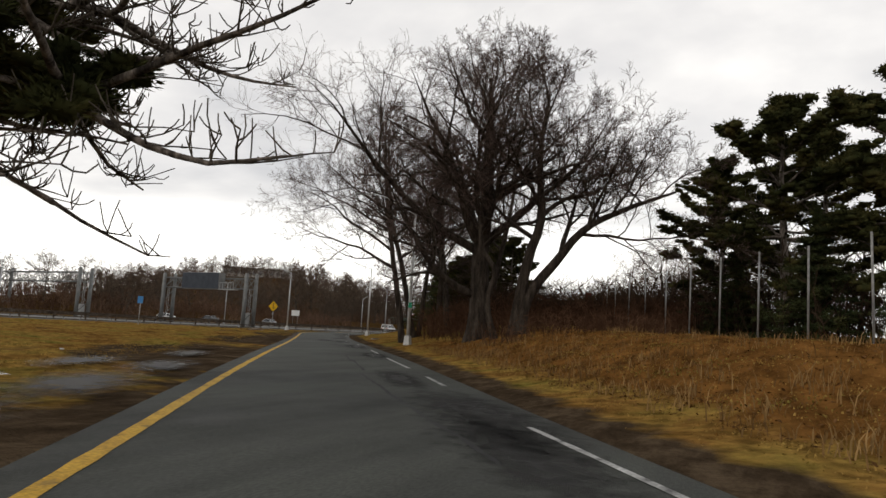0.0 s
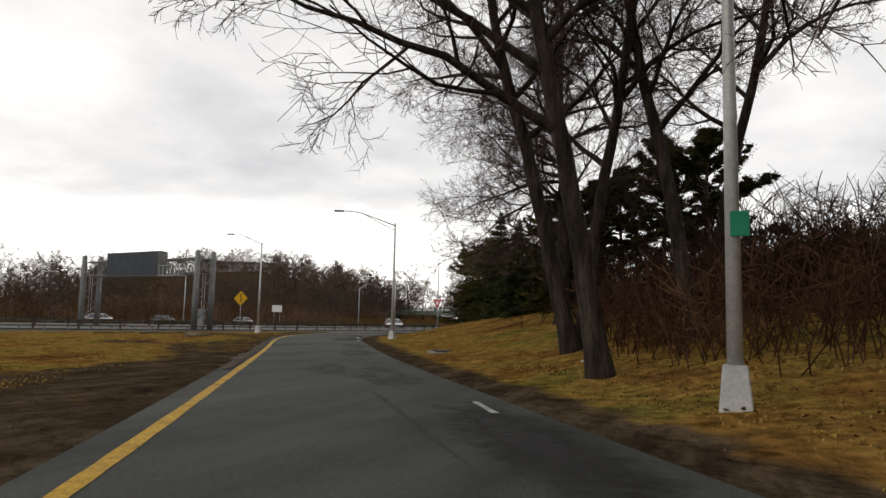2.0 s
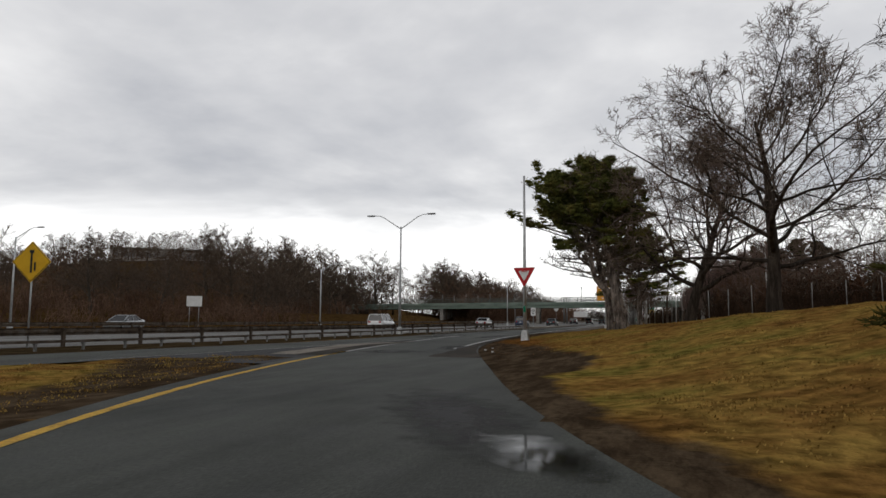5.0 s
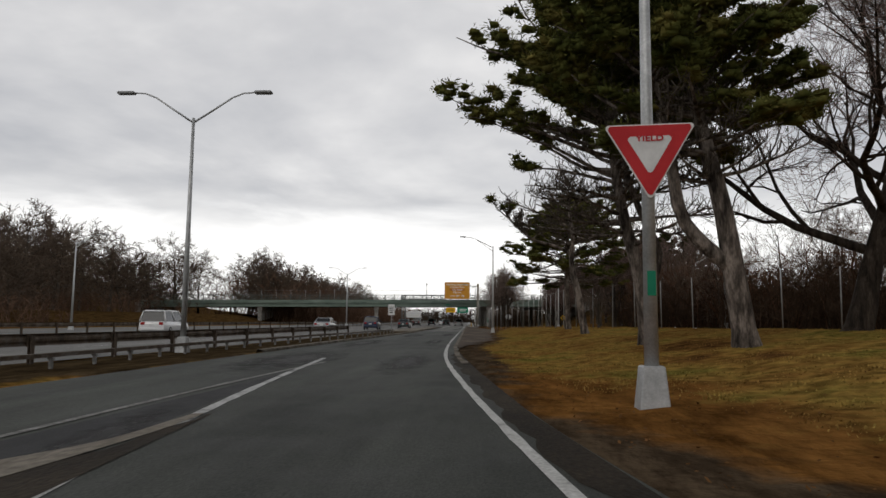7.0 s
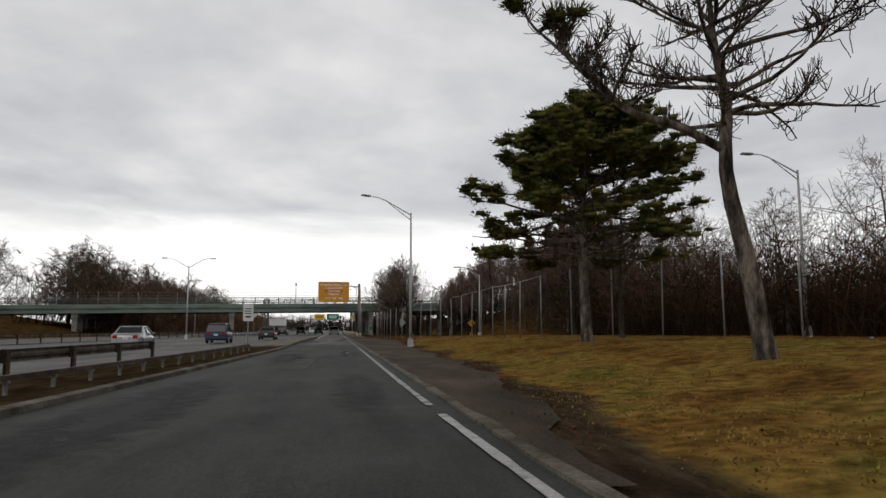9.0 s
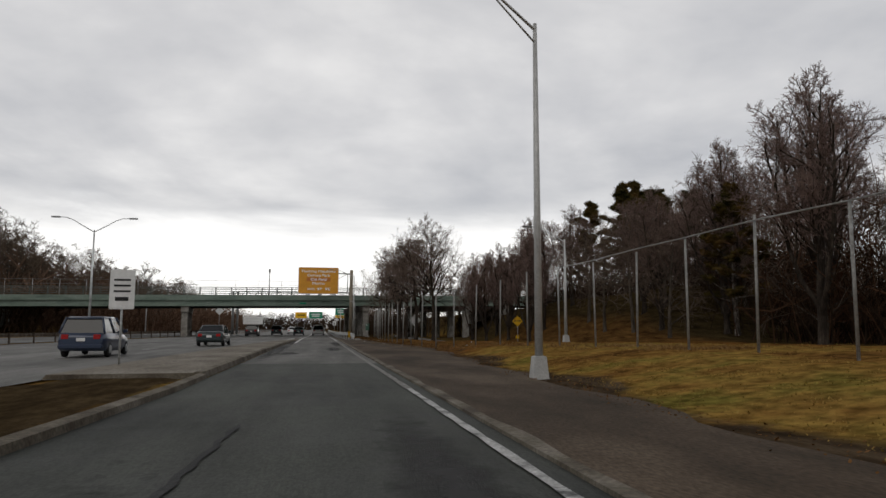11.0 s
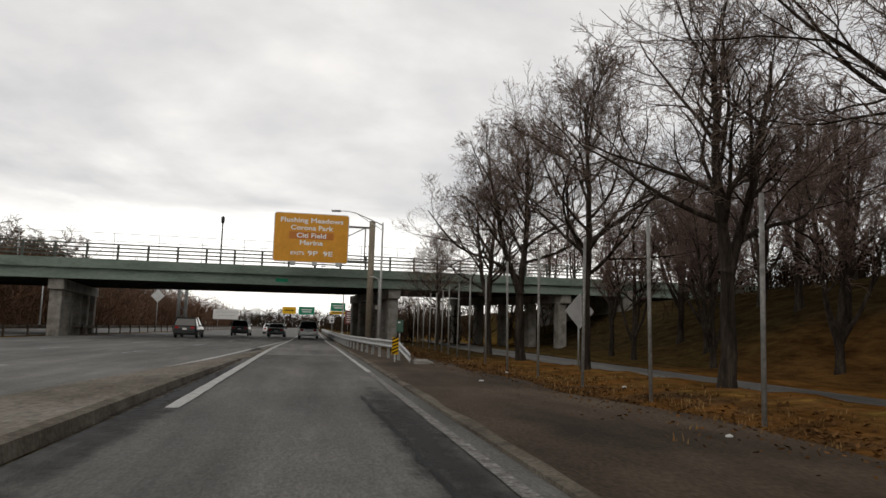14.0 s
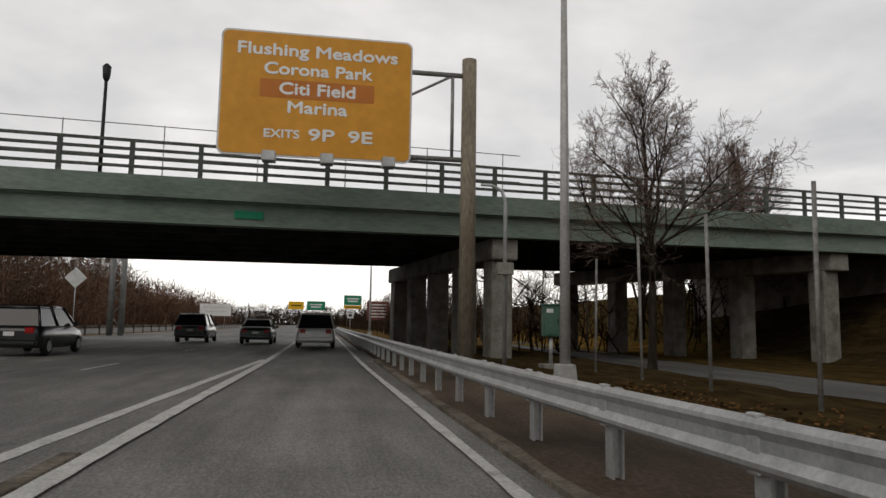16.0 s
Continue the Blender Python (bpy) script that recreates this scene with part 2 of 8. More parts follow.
M = {}
M["ground"] = ground_material()
M["asphalt"] = asphalt_material("worn_asphalt", (0.055, 0.059, 0.051), (0.028, 0.031, 0.027), 0.33)
M["asphalt_far"] = asphalt_material("highway_asphalt", (0.18, 0.177, 0.167), (0.125, 0.123, 0.117))
M["patch"] = asphalt_material("fresh_asphalt_patch", (0.026, 0.026, 0.027), (0.018, 0.018, 0.018), 0.8)
M["soft_patch"] = soft_patch_material("frayed_dark_patch", (0.022, 0.021, 0.02), 0.7)
M["asphalt_new"] = asphalt_material("greyer_asphalt", (0.135, 0.133, 0.123), (0.085, 0.084, 0.078), 0.3)
M["shoulder"] = varied("dirty_shoulder", [(0.33, (0.036, 0.026, 0.016)), (0.5, (0.08, 0.057, 0.038)), (0.66, (0.13, 0.096, 0.066))], scale=0.5,
                       fine=(25, 0.35), bump=0.4, bump_scale=30, stretch=(1, 0.4, 1))
M["dark_dirt"] = varied("dark_wet_dirt", [(0.33, (0.012, 0.009, 0.006)), (0.5, (0.028, 0.021, 0.013)), (0.66, (0.055, 0.042, 0.028))], scale=0.6, fine=(20, 0.35), bump=0.4, bump_scale=24, stretch=(1, 0.4, 1))
M["edging"] = varied("worn_edging", [(0.36, (0.075, 0.06, 0.046)), (0.5, (0.15, 0.13, 0.10)), (0.66, (0.23, 0.205, 0.17))], scale=0.9, fine=(18, 0.3), bump=0.3, bump_scale=25)
M["concrete"] = varied("weathered_concrete", [(0.35, (0.17, 0.155, 0.135)), (0.5, (0.26, 0.245, 0.22)), (0.66, (0.34, 0.325, 0.30))], scale=1.3,
                       fine=(18, 0.2), bump=0.25, bump_scale=25)
M["island"] = varied("island_concrete", [(0.35, (0.13, 0.11, 0.085)), (0.5, (0.21, 0.185, 0.15)), (0.66, (0.27, 0.245, 0.21))], scale=0.6,
                     fine=(14, 0.3), bump=0.3, bump_scale=20, stretch=(1, 0.4, 1))
M["yellow_line"] = varied("worn_yellow_paint", [(0.30, (0.10, 0.085, 0.05)), (0.40, (0.52, 0.30, 0.03)), (0.6, (0.66, 0.40, 0.04))], scale=2.2, fine=(22, 0.25), rough=0.7)
M["white_line"] = varied("worn_white_paint", [(0.34, (0.10, 0.10, 0.10)), (0.46, (0.42, 0.42, 0.41)), (0.62, (0.58, 0.58, 0.57))], scale=2.5, fine=(24, 0.3), rough=0.7)
M["white_fresh"] = varied("sound_white_paint", [(0.28, (0.22, 0.22, 0.21)), (0.40, (0.50, 0.50, 0.48)), (0.62, (0.62, 0.62, 0.60))], scale=2.5, fine=(24, 0.2), rough=0.7)
M["white_worn"] = varied("mostly_worn_white_paint", [(0.36, (0.13, 0.125, 0.115)), (0.5, (0.22, 0.215, 0.2)), (0.7, (0.36, 0.355, 0.34))], scale=5.0, fine=(20, 0.35), rough=0.75)
M["galv"] = varied("galvanised_steel", [(0.35, (0.42, 0.43, 0.43)), (0.65, (0.58, 0.59, 0.59))], scale=3, rough=0.5, metal=0.6, spec=0.5, fine=(30, 0.12))
M["fence_grey"] = varied("weathered_pipe", [(0.35, (0.19, 0.185, 0.175)), (0.65, (0.34, 0.335, 0.32))], scale=1.2, rough=0.6, metal=0.2, spec=0.3, fine=(14, 0.25))
M["pole_white"] = varied("pale_painted_steel", [(0.35, (0.42, 0.42, 0.41)), (0.65, (0.56, 0.56, 0.55))], scale=2, rough=0.5, metal=0.25, spec=0.5, fine=(20, 0.12))
M["rust_rail"] = varied("weathered_dark_rail", [(0.35, (0.06, 0.045, 0.035)), (0.5, (0.12, 0.09, 0.065)), (0.65, (0.17, 0.15, 0.13))], scale=2, rough=0.7, metal=0.3, fine=(20, 0.25))
M["gantry"] = varied("grey_steel", [(0.35, (0.16, 0.165, 0.165)), (0.65, (0.24, 0.245, 0.24))], scale=2, rough=0.55, metal=0.4, fine=(20, 0.15))
M["post_tan"] = varied("dull_tan_steel", [(0.35, (0.21, 0.175, 0.13)), (0.65, (0.31, 0.265, 0.205))], scale=1.2, rough=0.7, metal=0.1, fine=(14, 0.25), stretch=(1, 1, 0.3))
M["lamp_grey"] = varied("grey_lamp_housing", [(0.4, (0.24, 0.245, 0.245)), (0.6, (0.33, 0.335, 0.335))], scale=3, rough=0.5, metal=0.3, fine=(20, 0.12))
M["rail_green"] = varied("dull_green_railing", [(0.35, (0.075, 0.085, 0.075)), (0.65, (0.13, 0.145, 0.13))], scale=1.5, rough=0.65, fine=(12, 0.25))
M["dark_metal"] = material("dark_metal", (0.03, 0.03, 0.032), 0.5, 0.3)
M["board_dark"] = varied("switched_off_board", [(0.4, (0.035, 0.042, 0.055)), (0.6, (0.05, 0.058, 0.072))], scale=1.0, rough=0.45)
M["board_case"] = varied("grey_case", [(0.4, (0.16, 0.16, 0.16)), (0.6, (0.21, 0.21, 0.205))], scale=1.0, rough=0.5, fine=(9, 0.1))
M["bridge_green"] = varied("faded_green_steel", [(0.33, (0.13, 0.175, 0.145)), (0.5, (0.19, 0.245, 0.205)), (0.66, (0.235, 0.285, 0.245))], scale=0.7, fine=(9, 0.15), rough=0.6,
                           stretch=(0.35, 0.35, 1.6))
# near black: the shade beneath the bridge deck is put into this colour
M["soffit"] = varied("shaded_underside", [(0.4, (0.03, 0.03, 0.028)), (0.6, (0.055, 0.053, 0.05))], scale=1)
M["brown_sign"] = varied("orange_brown_sheeting", [(0.4, (0.70, 0.31, 0.022)), (0.6, (0.76, 0.345, 0.028))], scale=0.9, rough=0.45, spec=0.4, fine=(3, 0.06))
M["brown_patch"] = varied("faded_brown_overlay", [(0.4, (0.56, 0.19, 0.04)), (0.6, (0.60, 0.21, 0.05))], scale=1.5, rough=0.5)
M["sign_white"] = varied("white_sheeting", [(0.4, (0.70, 0.70, 0.69)), (0.6, (0.78, 0.78, 0.77))], scale=2, rough=0.45, fine=(8, 0.05))
M["legend_white"] = varied("bright_white_sheeting", [(0.4, (0.88, 0.88, 0.87)), (0.6, (0.93, 0.93, 0.92))], scale=2, rough=0.4, fine=(8, 0.03))
M["sign_red"] = varied("red_sheeting", [(0.4, (0.50, 0.02, 0.025)), (0.6, (0.58, 0.03, 0.035))], scale=2, rough=0.4)
M["sign_yellow"] = varied("yellow_sheeting", [(0.4, (0.72, 0.40, 0.01)), (0.6, (0.80, 0.47, 0.015))], scale=2, rough=0.4)
M["sign_black"] = material("black_legend", (0.015, 0.015, 0.015), 0.5)
M["sign_green"] = varied("green_sheeting", [(0.4, (0.01, 0.20, 0.11)), (0.6, (0.015, 0.25, 0.14))], scale=1, rough=0.45)
M["sign_blue"] = material("blue_sheeting", (0.05, 0.22, 0.5), 0.45)
M["sign_red_info"] = material("dark_red_sheeting", (0.16, 0.05, 0.045), 0.5)
M["back_alu"] = varied("bare_aluminium_back", [(0.4, (0.58, 0.59, 0.59)), (0.6, (0.70, 0.71, 0.71))], scale=2, rough=0.5, metal=0.2)
M["bark_oak"] = varied("oak_bark", [(0.35, (0.020, 0.016, 0.013)), (0.5, (0.042, 0.033, 0.026)), (0.66, (0.075, 0.06, 0.047))], scale=5, fine=(30, 0.3), bump=0.8, bump_scale=16, stretch=(1, 1, 0.18), rough=0.95, spec=0.1)
M["bark_grey"] = varied("grey_bark", [(0.35, (0.045, 0.037, 0.03)), (0.5, (0.085, 0.07, 0.055)), (0.66, (0.13, 0.11, 0.09))], scale=5, fine=(30, 0.3), bump=0.7, bump_scale=16, stretch=(1, 1, 0.2), rough=0.95, spec=0.1)
M["bark_pine"] = varied("flaking_pine_bark", [(0.36, (0.03, 0.025, 0.022)), (0.48, (0.11, 0.092, 0.078)), (0.62, (0.26, 0.22, 0.19))], scale=4, fine=(22, 0.35), bump=1.0, bump_scale=10, stretch=(1, 1, 0.3), rough=0.95, spec=0.1)
M["twig_oak"] = varied("oak_twigs", [(0.4, (0.075, 0.052, 0.044)), (0.6, (0.125, 0.088, 0.075))], scale=0.8, rough=0.95, spec=0.05)
M["twig_street"] = varied("fine_brown_twigs", [(0.4, (0.14, 0.102, 0.083)), (0.6, (0.23, 0.172, 0.143))], scale=0.8, rough=0.95, spec=0.05)
M["twig_rosy"] = varied("rosy_twigs", [(0.4, (0.145, 0.098, 0.084)), (0.6, (0.235, 0.165, 0.142))], scale=0.8, rough=0.95, spec=0.05)
M["twig_grey"] = varied("bare_twigs", [(0.4, (0.10, 0.073, 0.058)), (0.6, (0.17, 0.128, 0.10))], scale=0.8, rough=0.95, spec=0.05)
M["twig_pale"] = varied("brown_twigs", [(0.4, (0.085, 0.062, 0.046)), (0.6, (0.15, 0.115, 0.088))], scale=0.5, rough=1, spec=0.0, islands=0.25)
# paler than the near brush: distance haze is mixed into the colour
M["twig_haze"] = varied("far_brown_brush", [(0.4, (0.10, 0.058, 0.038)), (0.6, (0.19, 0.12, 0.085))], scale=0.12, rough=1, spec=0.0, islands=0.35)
M["twig_brush"] = varied("red_brown_brush", [(0.4, (0.06, 0.03, 0.018)), (0.6, (0.12, 0.066, 0.04))], scale=0.35, rough=1, spec=0.0, islands=0.35)
# brown twigs with the deep shade inside a thicket put into the colour
M["twig_far"] = varied("shaded_thicket_twigs", [(0.4, (0.03, 0.02, 0.014)), (0.6, (0.06, 0.04, 0.027))], scale=0.3, rough=1, spec=0.0, islands=0.3)
M["needles"] = varied("pine_needles", [(0.35, (0.036, 0.046, 0.013)), (0.5, (0.085, 0.092, 0.025)), (0.68, (0.17, 0.14, 0.042))], scale=0.9, rough=0.9, spec=0.05, islands=0.4)
M["needles_spruce"] = varied("spruce_needles", [(0.35, (0.02, 0.029, 0.014)), (0.5, (0.043, 0.054, 0.023)), (0.68, (0.09, 0.088, 0.034))], scale=0.9, rough=0.9, spec=0.03, islands=0.4)
M["needles_dark"] = varied("yew_needles", [(0.35, (0.018, 0.022, 0.009)), (0.5, (0.044, 0.046, 0.017)), (0.68, (0.095, 0.078, 0.028))], scale=0.7, rough=0.9, spec=0.03, islands=0.4)
M["needles_brown"] = varied("browned_needles", [(0.35, (0.026, 0.026, 0.008)), (0.5, (0.07, 0.052, 0.016)), (0.68, (0.15, 0.088, 0.03))], scale=0.5, rough=0.9, spec=0.03, islands=0.4)
M["needles_yew"] = varied("olive_needles", [(0.35, (0.022, 0.026, 0.008)), (0.5, (0.052, 0.052, 0.015)), (0.68, (0.105, 0.088, 0.026))], scale=0.7, rough=0.9, spec=0.03, islands=0.4)
M["dead_leaf"] = varied("dead_leaves", [(0.4, (0.085, 0.042, 0.017)), (0.6, (0.19, 0.098, 0.04))], scale=2, islands=0.35, spec=0.0)
M["grass_blade"] = varied("dry_grass_blades", [(0.35, (0.23, 0.122, 0.038)), (0.5, (0.32, 0.205, 0.06)), (0.62, (0.235, 0.192, 0.048))], scale=0.3, islands=0.4, rough=1, spec=0.0)
M["straw"] = varied("tall_dead_grass", [(0.4, (0.17, 0.095, 0.036)), (0.6, (0.29, 0.18, 0.075))], scale=0.6, islands=0.35, rough=1, spec=0.05)
M["dead_wood"] = varied("bleached_dead_wood", [(0.35, (0.12, 0.09, 0.06)), (0.5, (0.24, 0.19, 0.14)), (0.66, (0.36, 0.30, 0.23))], scale=3, fine=(20, 0.3), bump=0.5, bump_scale=14, stretch=(0.3, 1, 1))
M["cabinet_green"] = varied("green_grey_paint", [(0.4, (0.07, 0.15, 0.11)), (0.6, (0.10, 0.19, 0.145))], scale=1.5, rough=0.5, fine=(12, 0.12))
M["litter"] = material("white_litter", (0.62, 0.62, 0.6), 0.7)
M["tyre"] = material("tyre_rubber", (0.018, 0.018, 0.018), 0.8)
M["rim"] = material("alloy_rim", (0.42, 0.43, 0.44), 0.35, 0.7)
M["glass_dark"] = material("tinted_glass", (0.012, 0.014, 0.016), 0.06, 0.0, 0.6)
M["lamp_red"] = material("red_lens", (0.35, 0.012, 0.012), 0.25)
M["lens_clear"] = material("clear_lens", (0.6, 0.6, 0.6), 0.15)
M["wet_mud"] = soft_patch_material("wet_mud", (0.02, 0.014, 0.009), 0.6)
M["puddle"] = soft_patch_material("standing_water", (0.02, 0.019, 0.017), 0.05)
M["building"] = varied("pale_building", [(0.4, (0.50, 0.475, 0.44)), (0.6, (0.58, 0.55, 0.52))], scale=0.1)
M["window_dark"] = material("far_window", (0.25, 0.27, 0.29), 0.3)
M["cable"] = material("chain_link_wire", (0.22, 0.22, 0.22), 0.6, 0.3)


# ---- building helpers ----
def part(name, bm, mat, parent=None, label=""):
    """Links a bmesh as one mesh object, under a thing or a part."""
    me = bpy.data.meshes.new(name)
    bm.to_mesh(me)
    bm.free()
    return mesh_part(name, me, mat, parent, label)


def mesh_part(name, me, mat, parent=None, label=""):
    for k in (mat if isinstance(mat, (list, tuple)) else [mat]):
        if k and M[k].name not in me.materials:
            me.materials.append(M[k])
    ob = new(name, me)
    if parent is not None:
        ob.parent = parent
    if label:
        tagged(ob, label)
    return ob


def raw(name, verts, faces, mat, parent=None, label="", smooth=False):
    me = bpy.data.meshes.new(name)
    me.from_pydata([tuple(map(float, v)) for v in verts], [], faces)
    if smooth:
        me.shade_smooth()
    return mesh_part(name, me, mat, parent, label)


def empty(name, at, label, category, group="", kind="", rz=0.0):
    ob = new(name)
    ob.matrix_world = pose(*at, 0, 0, rz)
    ob.empty_display_size = 0.2
    return tagged(ob, label, category, group, kind)


def box(bm, lo, hi, bevel=0.0, m=None):
    """A box from corner to corner, bevelled, moved by m."""
    lo, hi = Vector(lo), Vector(hi)
    r = bmesh.ops.create_cube(bm, size=1)
    vs = r["verts"]
    bmesh.ops.scale(bm, vec=hi - lo, verts=vs)
    bmesh.ops.translate(bm, vec=(lo + hi) / 2, verts=vs)
    if bevel:
        es = list({e for v in vs for e in v.link_edges})
        r = bmesh.ops.bevel(bm, geom=es, offset=bevel, segments=1, affect="EDGES")
        vs = list({v for f in r["faces"] for v in f.verts} | {v for v in vs if v.is_valid})
    if m is not None:
        bmesh.ops.transform(bm, matrix=m, verts=[v for v in vs if v.is_valid])
    return vs


def tube(bm, pts, radii, sides=8, cap=True):
    """A tube along points, with a radius at each."""
    pts = [Vector(p) for p in pts]
    rings = []
    ref = Vector((0, 0, 1))
    for i, p in enumerate(pts):
        d = (pts[min(i + 1, len(pts) - 1)] - pts[max(i - 1, 0)]).normalized()
        u = d.cross(ref)
        if u.length < 0.05:
            u = d.cross(Vector((1, 0, 0)))
        u.normalize()
        w = d.cross(u)
        rings.append([bm.verts.new(p + radii[i] * (math.cos(a) * u + math.sin(a) * w)) for a in [2 * math.pi * k / sides for k in range(sides)]])
    for a, b in zip(rings, rings[1:]):
        for k in range(sides):
            f = bm.faces.new((a[k], a[(k + 1) % sides], b[(k + 1) % sides], b[k]))
            f.smooth = sides > 5
    if cap:
        bm.faces.new(rings[0][::-1])
        bm.faces.new(rings[-1])


def sample(poly, ys):
    """The x of a polyline of (x, y) at given y."""
    p = np.array(poly, float)
    return np.interp(ys, p[:, 1], p[:, 0])


def resample(poly, step):
    p = np.array(poly, float)
    d = np.r_[0, np.cumsum(np.hypot(*np.diff(p, axis=0).T))]
    s = np.linspace(0, d[-1], max(2, int(d[-1] / step) + 1))
    # a soft curve through the corners
    q = np.stack([np.interp(s, d, p[:, 0]), np.interp(s, d, p[:, 1])], 1)
    k = max(1, int(6 / step))
    pad = np.pad(q, ((k, k), (0, 0)), mode="reflect", reflect_type="odd")
    ker = np.ones(2 * k + 1) / (2 * k + 1)
    return np.stack([np.convolve(pad[:, i], ker, "valid") for i in range(2)], 1)


def normals_of(q):
    t = np.gradient(q, axis=0)
    t /= np.linalg.norm(t, axis=1, keepdims=True)
    return np.stack([t[:, 1], -t[:, 0]], 1)  # to the right of the way


def ribbon(name, left, right, z, mat, parent=None, label="", lanes=1):
    """A strip between two lines with the same number of points."""
    n = len(left)
    verts, faces = [], []
    for i in range(n):
        for k in range(lanes + 1):
            f = k / lanes
            verts.append((left[i][0] * (1 - f) + right[i][0] * f, left[i][1] * (1 - f) + right[i][1] * f, z))
    w = lanes + 1
    for i in range(n - 1):
        for k in range(lanes):
            faces.append((i * w + k, i * w + k + 1, (i + 1) * w + k + 1, (i + 1) * w + k))
    return raw(name, verts, faces, mat, parent, label)


def painted(name, line, width, z, mat, label, parent=None, dash=None, start=0.0):
    """A painted line, whole or dashed (length, gap), with slightly uneven edges."""
    rng = np.random.default_rng(len(name) * 7 + len(line))
    q = resample(line, 0.5)
    nn = normals_of(q)
    obs = []
    runs = [(0, len(q) - 1)]
    if dash:
        a, b = dash
        runs = [(int((start + k * (a + b)) / 0.5), int((start + k * (a + b) + a) / 0.5)) for k in range(int(len(q) * 0.5 / (a + b)))]
    for i0, i1 in runs:
        i1 = min(i1, len(q) - 1)
        if i1 - i0 < 1:
            continue
        w = width / 2 + rng.uniform(-0.012, 0.012, i1 - i0 + 1)
        seg, sn = q[i0:i1 + 1], nn[i0:i1 + 1]
        obs.append(tagged(ribbon(name, seg - sn * w[:, None], seg + sn * w[:, None], z, mat), label, "road marking", kind="structure"))
    return obs


# ---- the plan: lines of the road system, in metres, y along the highway ----
RAMP_L = [(80.2, -140.6), (47.7, -90.5), (42.2, -82.2), (33.7, -68.9), (29.2, -61.6), (15.6, -40.4), (13.3, -37.0), (8.6, -30.0), (3.9, -22.0), (1.4, -16.5), (-0.7, -9.7),
          (-1.9, -4.5), (-2.8, 0.3), (-3.7, 6.2), (-4.4, 14.2), (-5.1, 22.5)]
RAMP_R = [(85.0, -137.5), (51.4, -87.4), (46.5, -79.9), (43.5, -75.0), (37.5, -65.8), (35.1, -62.4), (22.8, -44.3), (19.3, -38.5), (15.5, -32.3), (13.4, -29.0),
          (10.5, -23.5), (6.6, -15.6), (3.6, -5.5), (1.2, 2.2), (0.0, 7.2), (-0.8, 13.4), (-1.45, 21.0), (-2.0, 29.0), (-2.3, 37.5), (-2.45, 60.0), (-2.75, 100.0),
          (-2.9, 135.0), (-3.1, 155.0), (-3.2, 200.0), (-3.2, 700.0)]
CD_L = [(-50.0, -150.0), (-31.0, -80.0), (-21.0, -45.0), (-14.5, -20.0), (-11.2, -5.0), (-9.4, 8.0), (-9.1, 25.0), (-8.6, 42.0), (-8.05, 54.0), (-7.7, 63.0), (-7.2, 76.0),
        (-7.2, 101.0), (-6.95, 130.0), (-6.9, 140.0)]
CD_R = [(-43.0, -150.0), (-24.0, -80.0), (-15.0, -45.0), (-9.5, -20.0), (-7.2, -6.0), (-6.2, 4.0), (-5.9, 10.0), (-5.5, 20.0)]
MAIN_R = [(-62.0, -150.0), (-42.0, -80.0), (-30.0, -45.0), (-21.5, -20.0), (-17.5, -8.0), (-14.5, 8.0), (-13.0, 30.0), (-12.0, 60.0), (-11.0, 90.0), (-10.3, 108.0),
          (-9.5, 119.5), (-8.2, 136.0), (-7.8, 141.0), (-6.6, 156.0), (-6.3, 170.0), (-6.3, 700.0)]
MAIN_L = [(-84.0, -150.0), (-63.0, -80.0), (-51.0, -45.0), (-41.5, -20.0), (-37.5, -8.0), (-33.0, 30.0), (-29.5, 90.0), (-26.0, 130.0), (-23.9, 160.0), (-23.0, 200.0), (-23.0, 700.0)]


def off_line(poly, d):
    p = np.array(poly, float)
    return p + normals_of(p) * d


def right_of(x, y, poly):
    """Signed distance of points to the right of a polyline."""
    p = np.array(poly, float)
    best = np.full(x.shape, 1e9)
    sign = np.ones(x.shape)
    for (ax, ay), (bx, by) in zip(p, p[1:]):
        ux, uy = bx - ax, by - ay
        l2 = ux * ux + uy * uy
        s = np.clip(((x - ax) * ux + (y - ay) * uy) / l2, 0, 1)
        dx, dy = x - ax - s * ux, y - ay - s * uy
        d = np.hypot(dx, dy)
        cr = ux * (y - ay) - uy * (x - ax)
        closer = d < best
        best = np.where(closer, d, best)
        sign = np.where(closer, np.where(cr < 0, 1.0, -1.0), sign)
    return best * sign


def smooth(a, b, v):
    s = np.clip((v - a) / (b - a), 0, 1)
    return s * s * (3 - 2 * s)


SHOULDER = ([36, 46, 55, 70, 85, 100, 108, 117, 128, 139, 150, 200], [-1.6, -0.1, 0.5, 0.7, 1.2, 2.2, 2.6, 1.5, 0.6, 0.2, -0.6, -1.5])


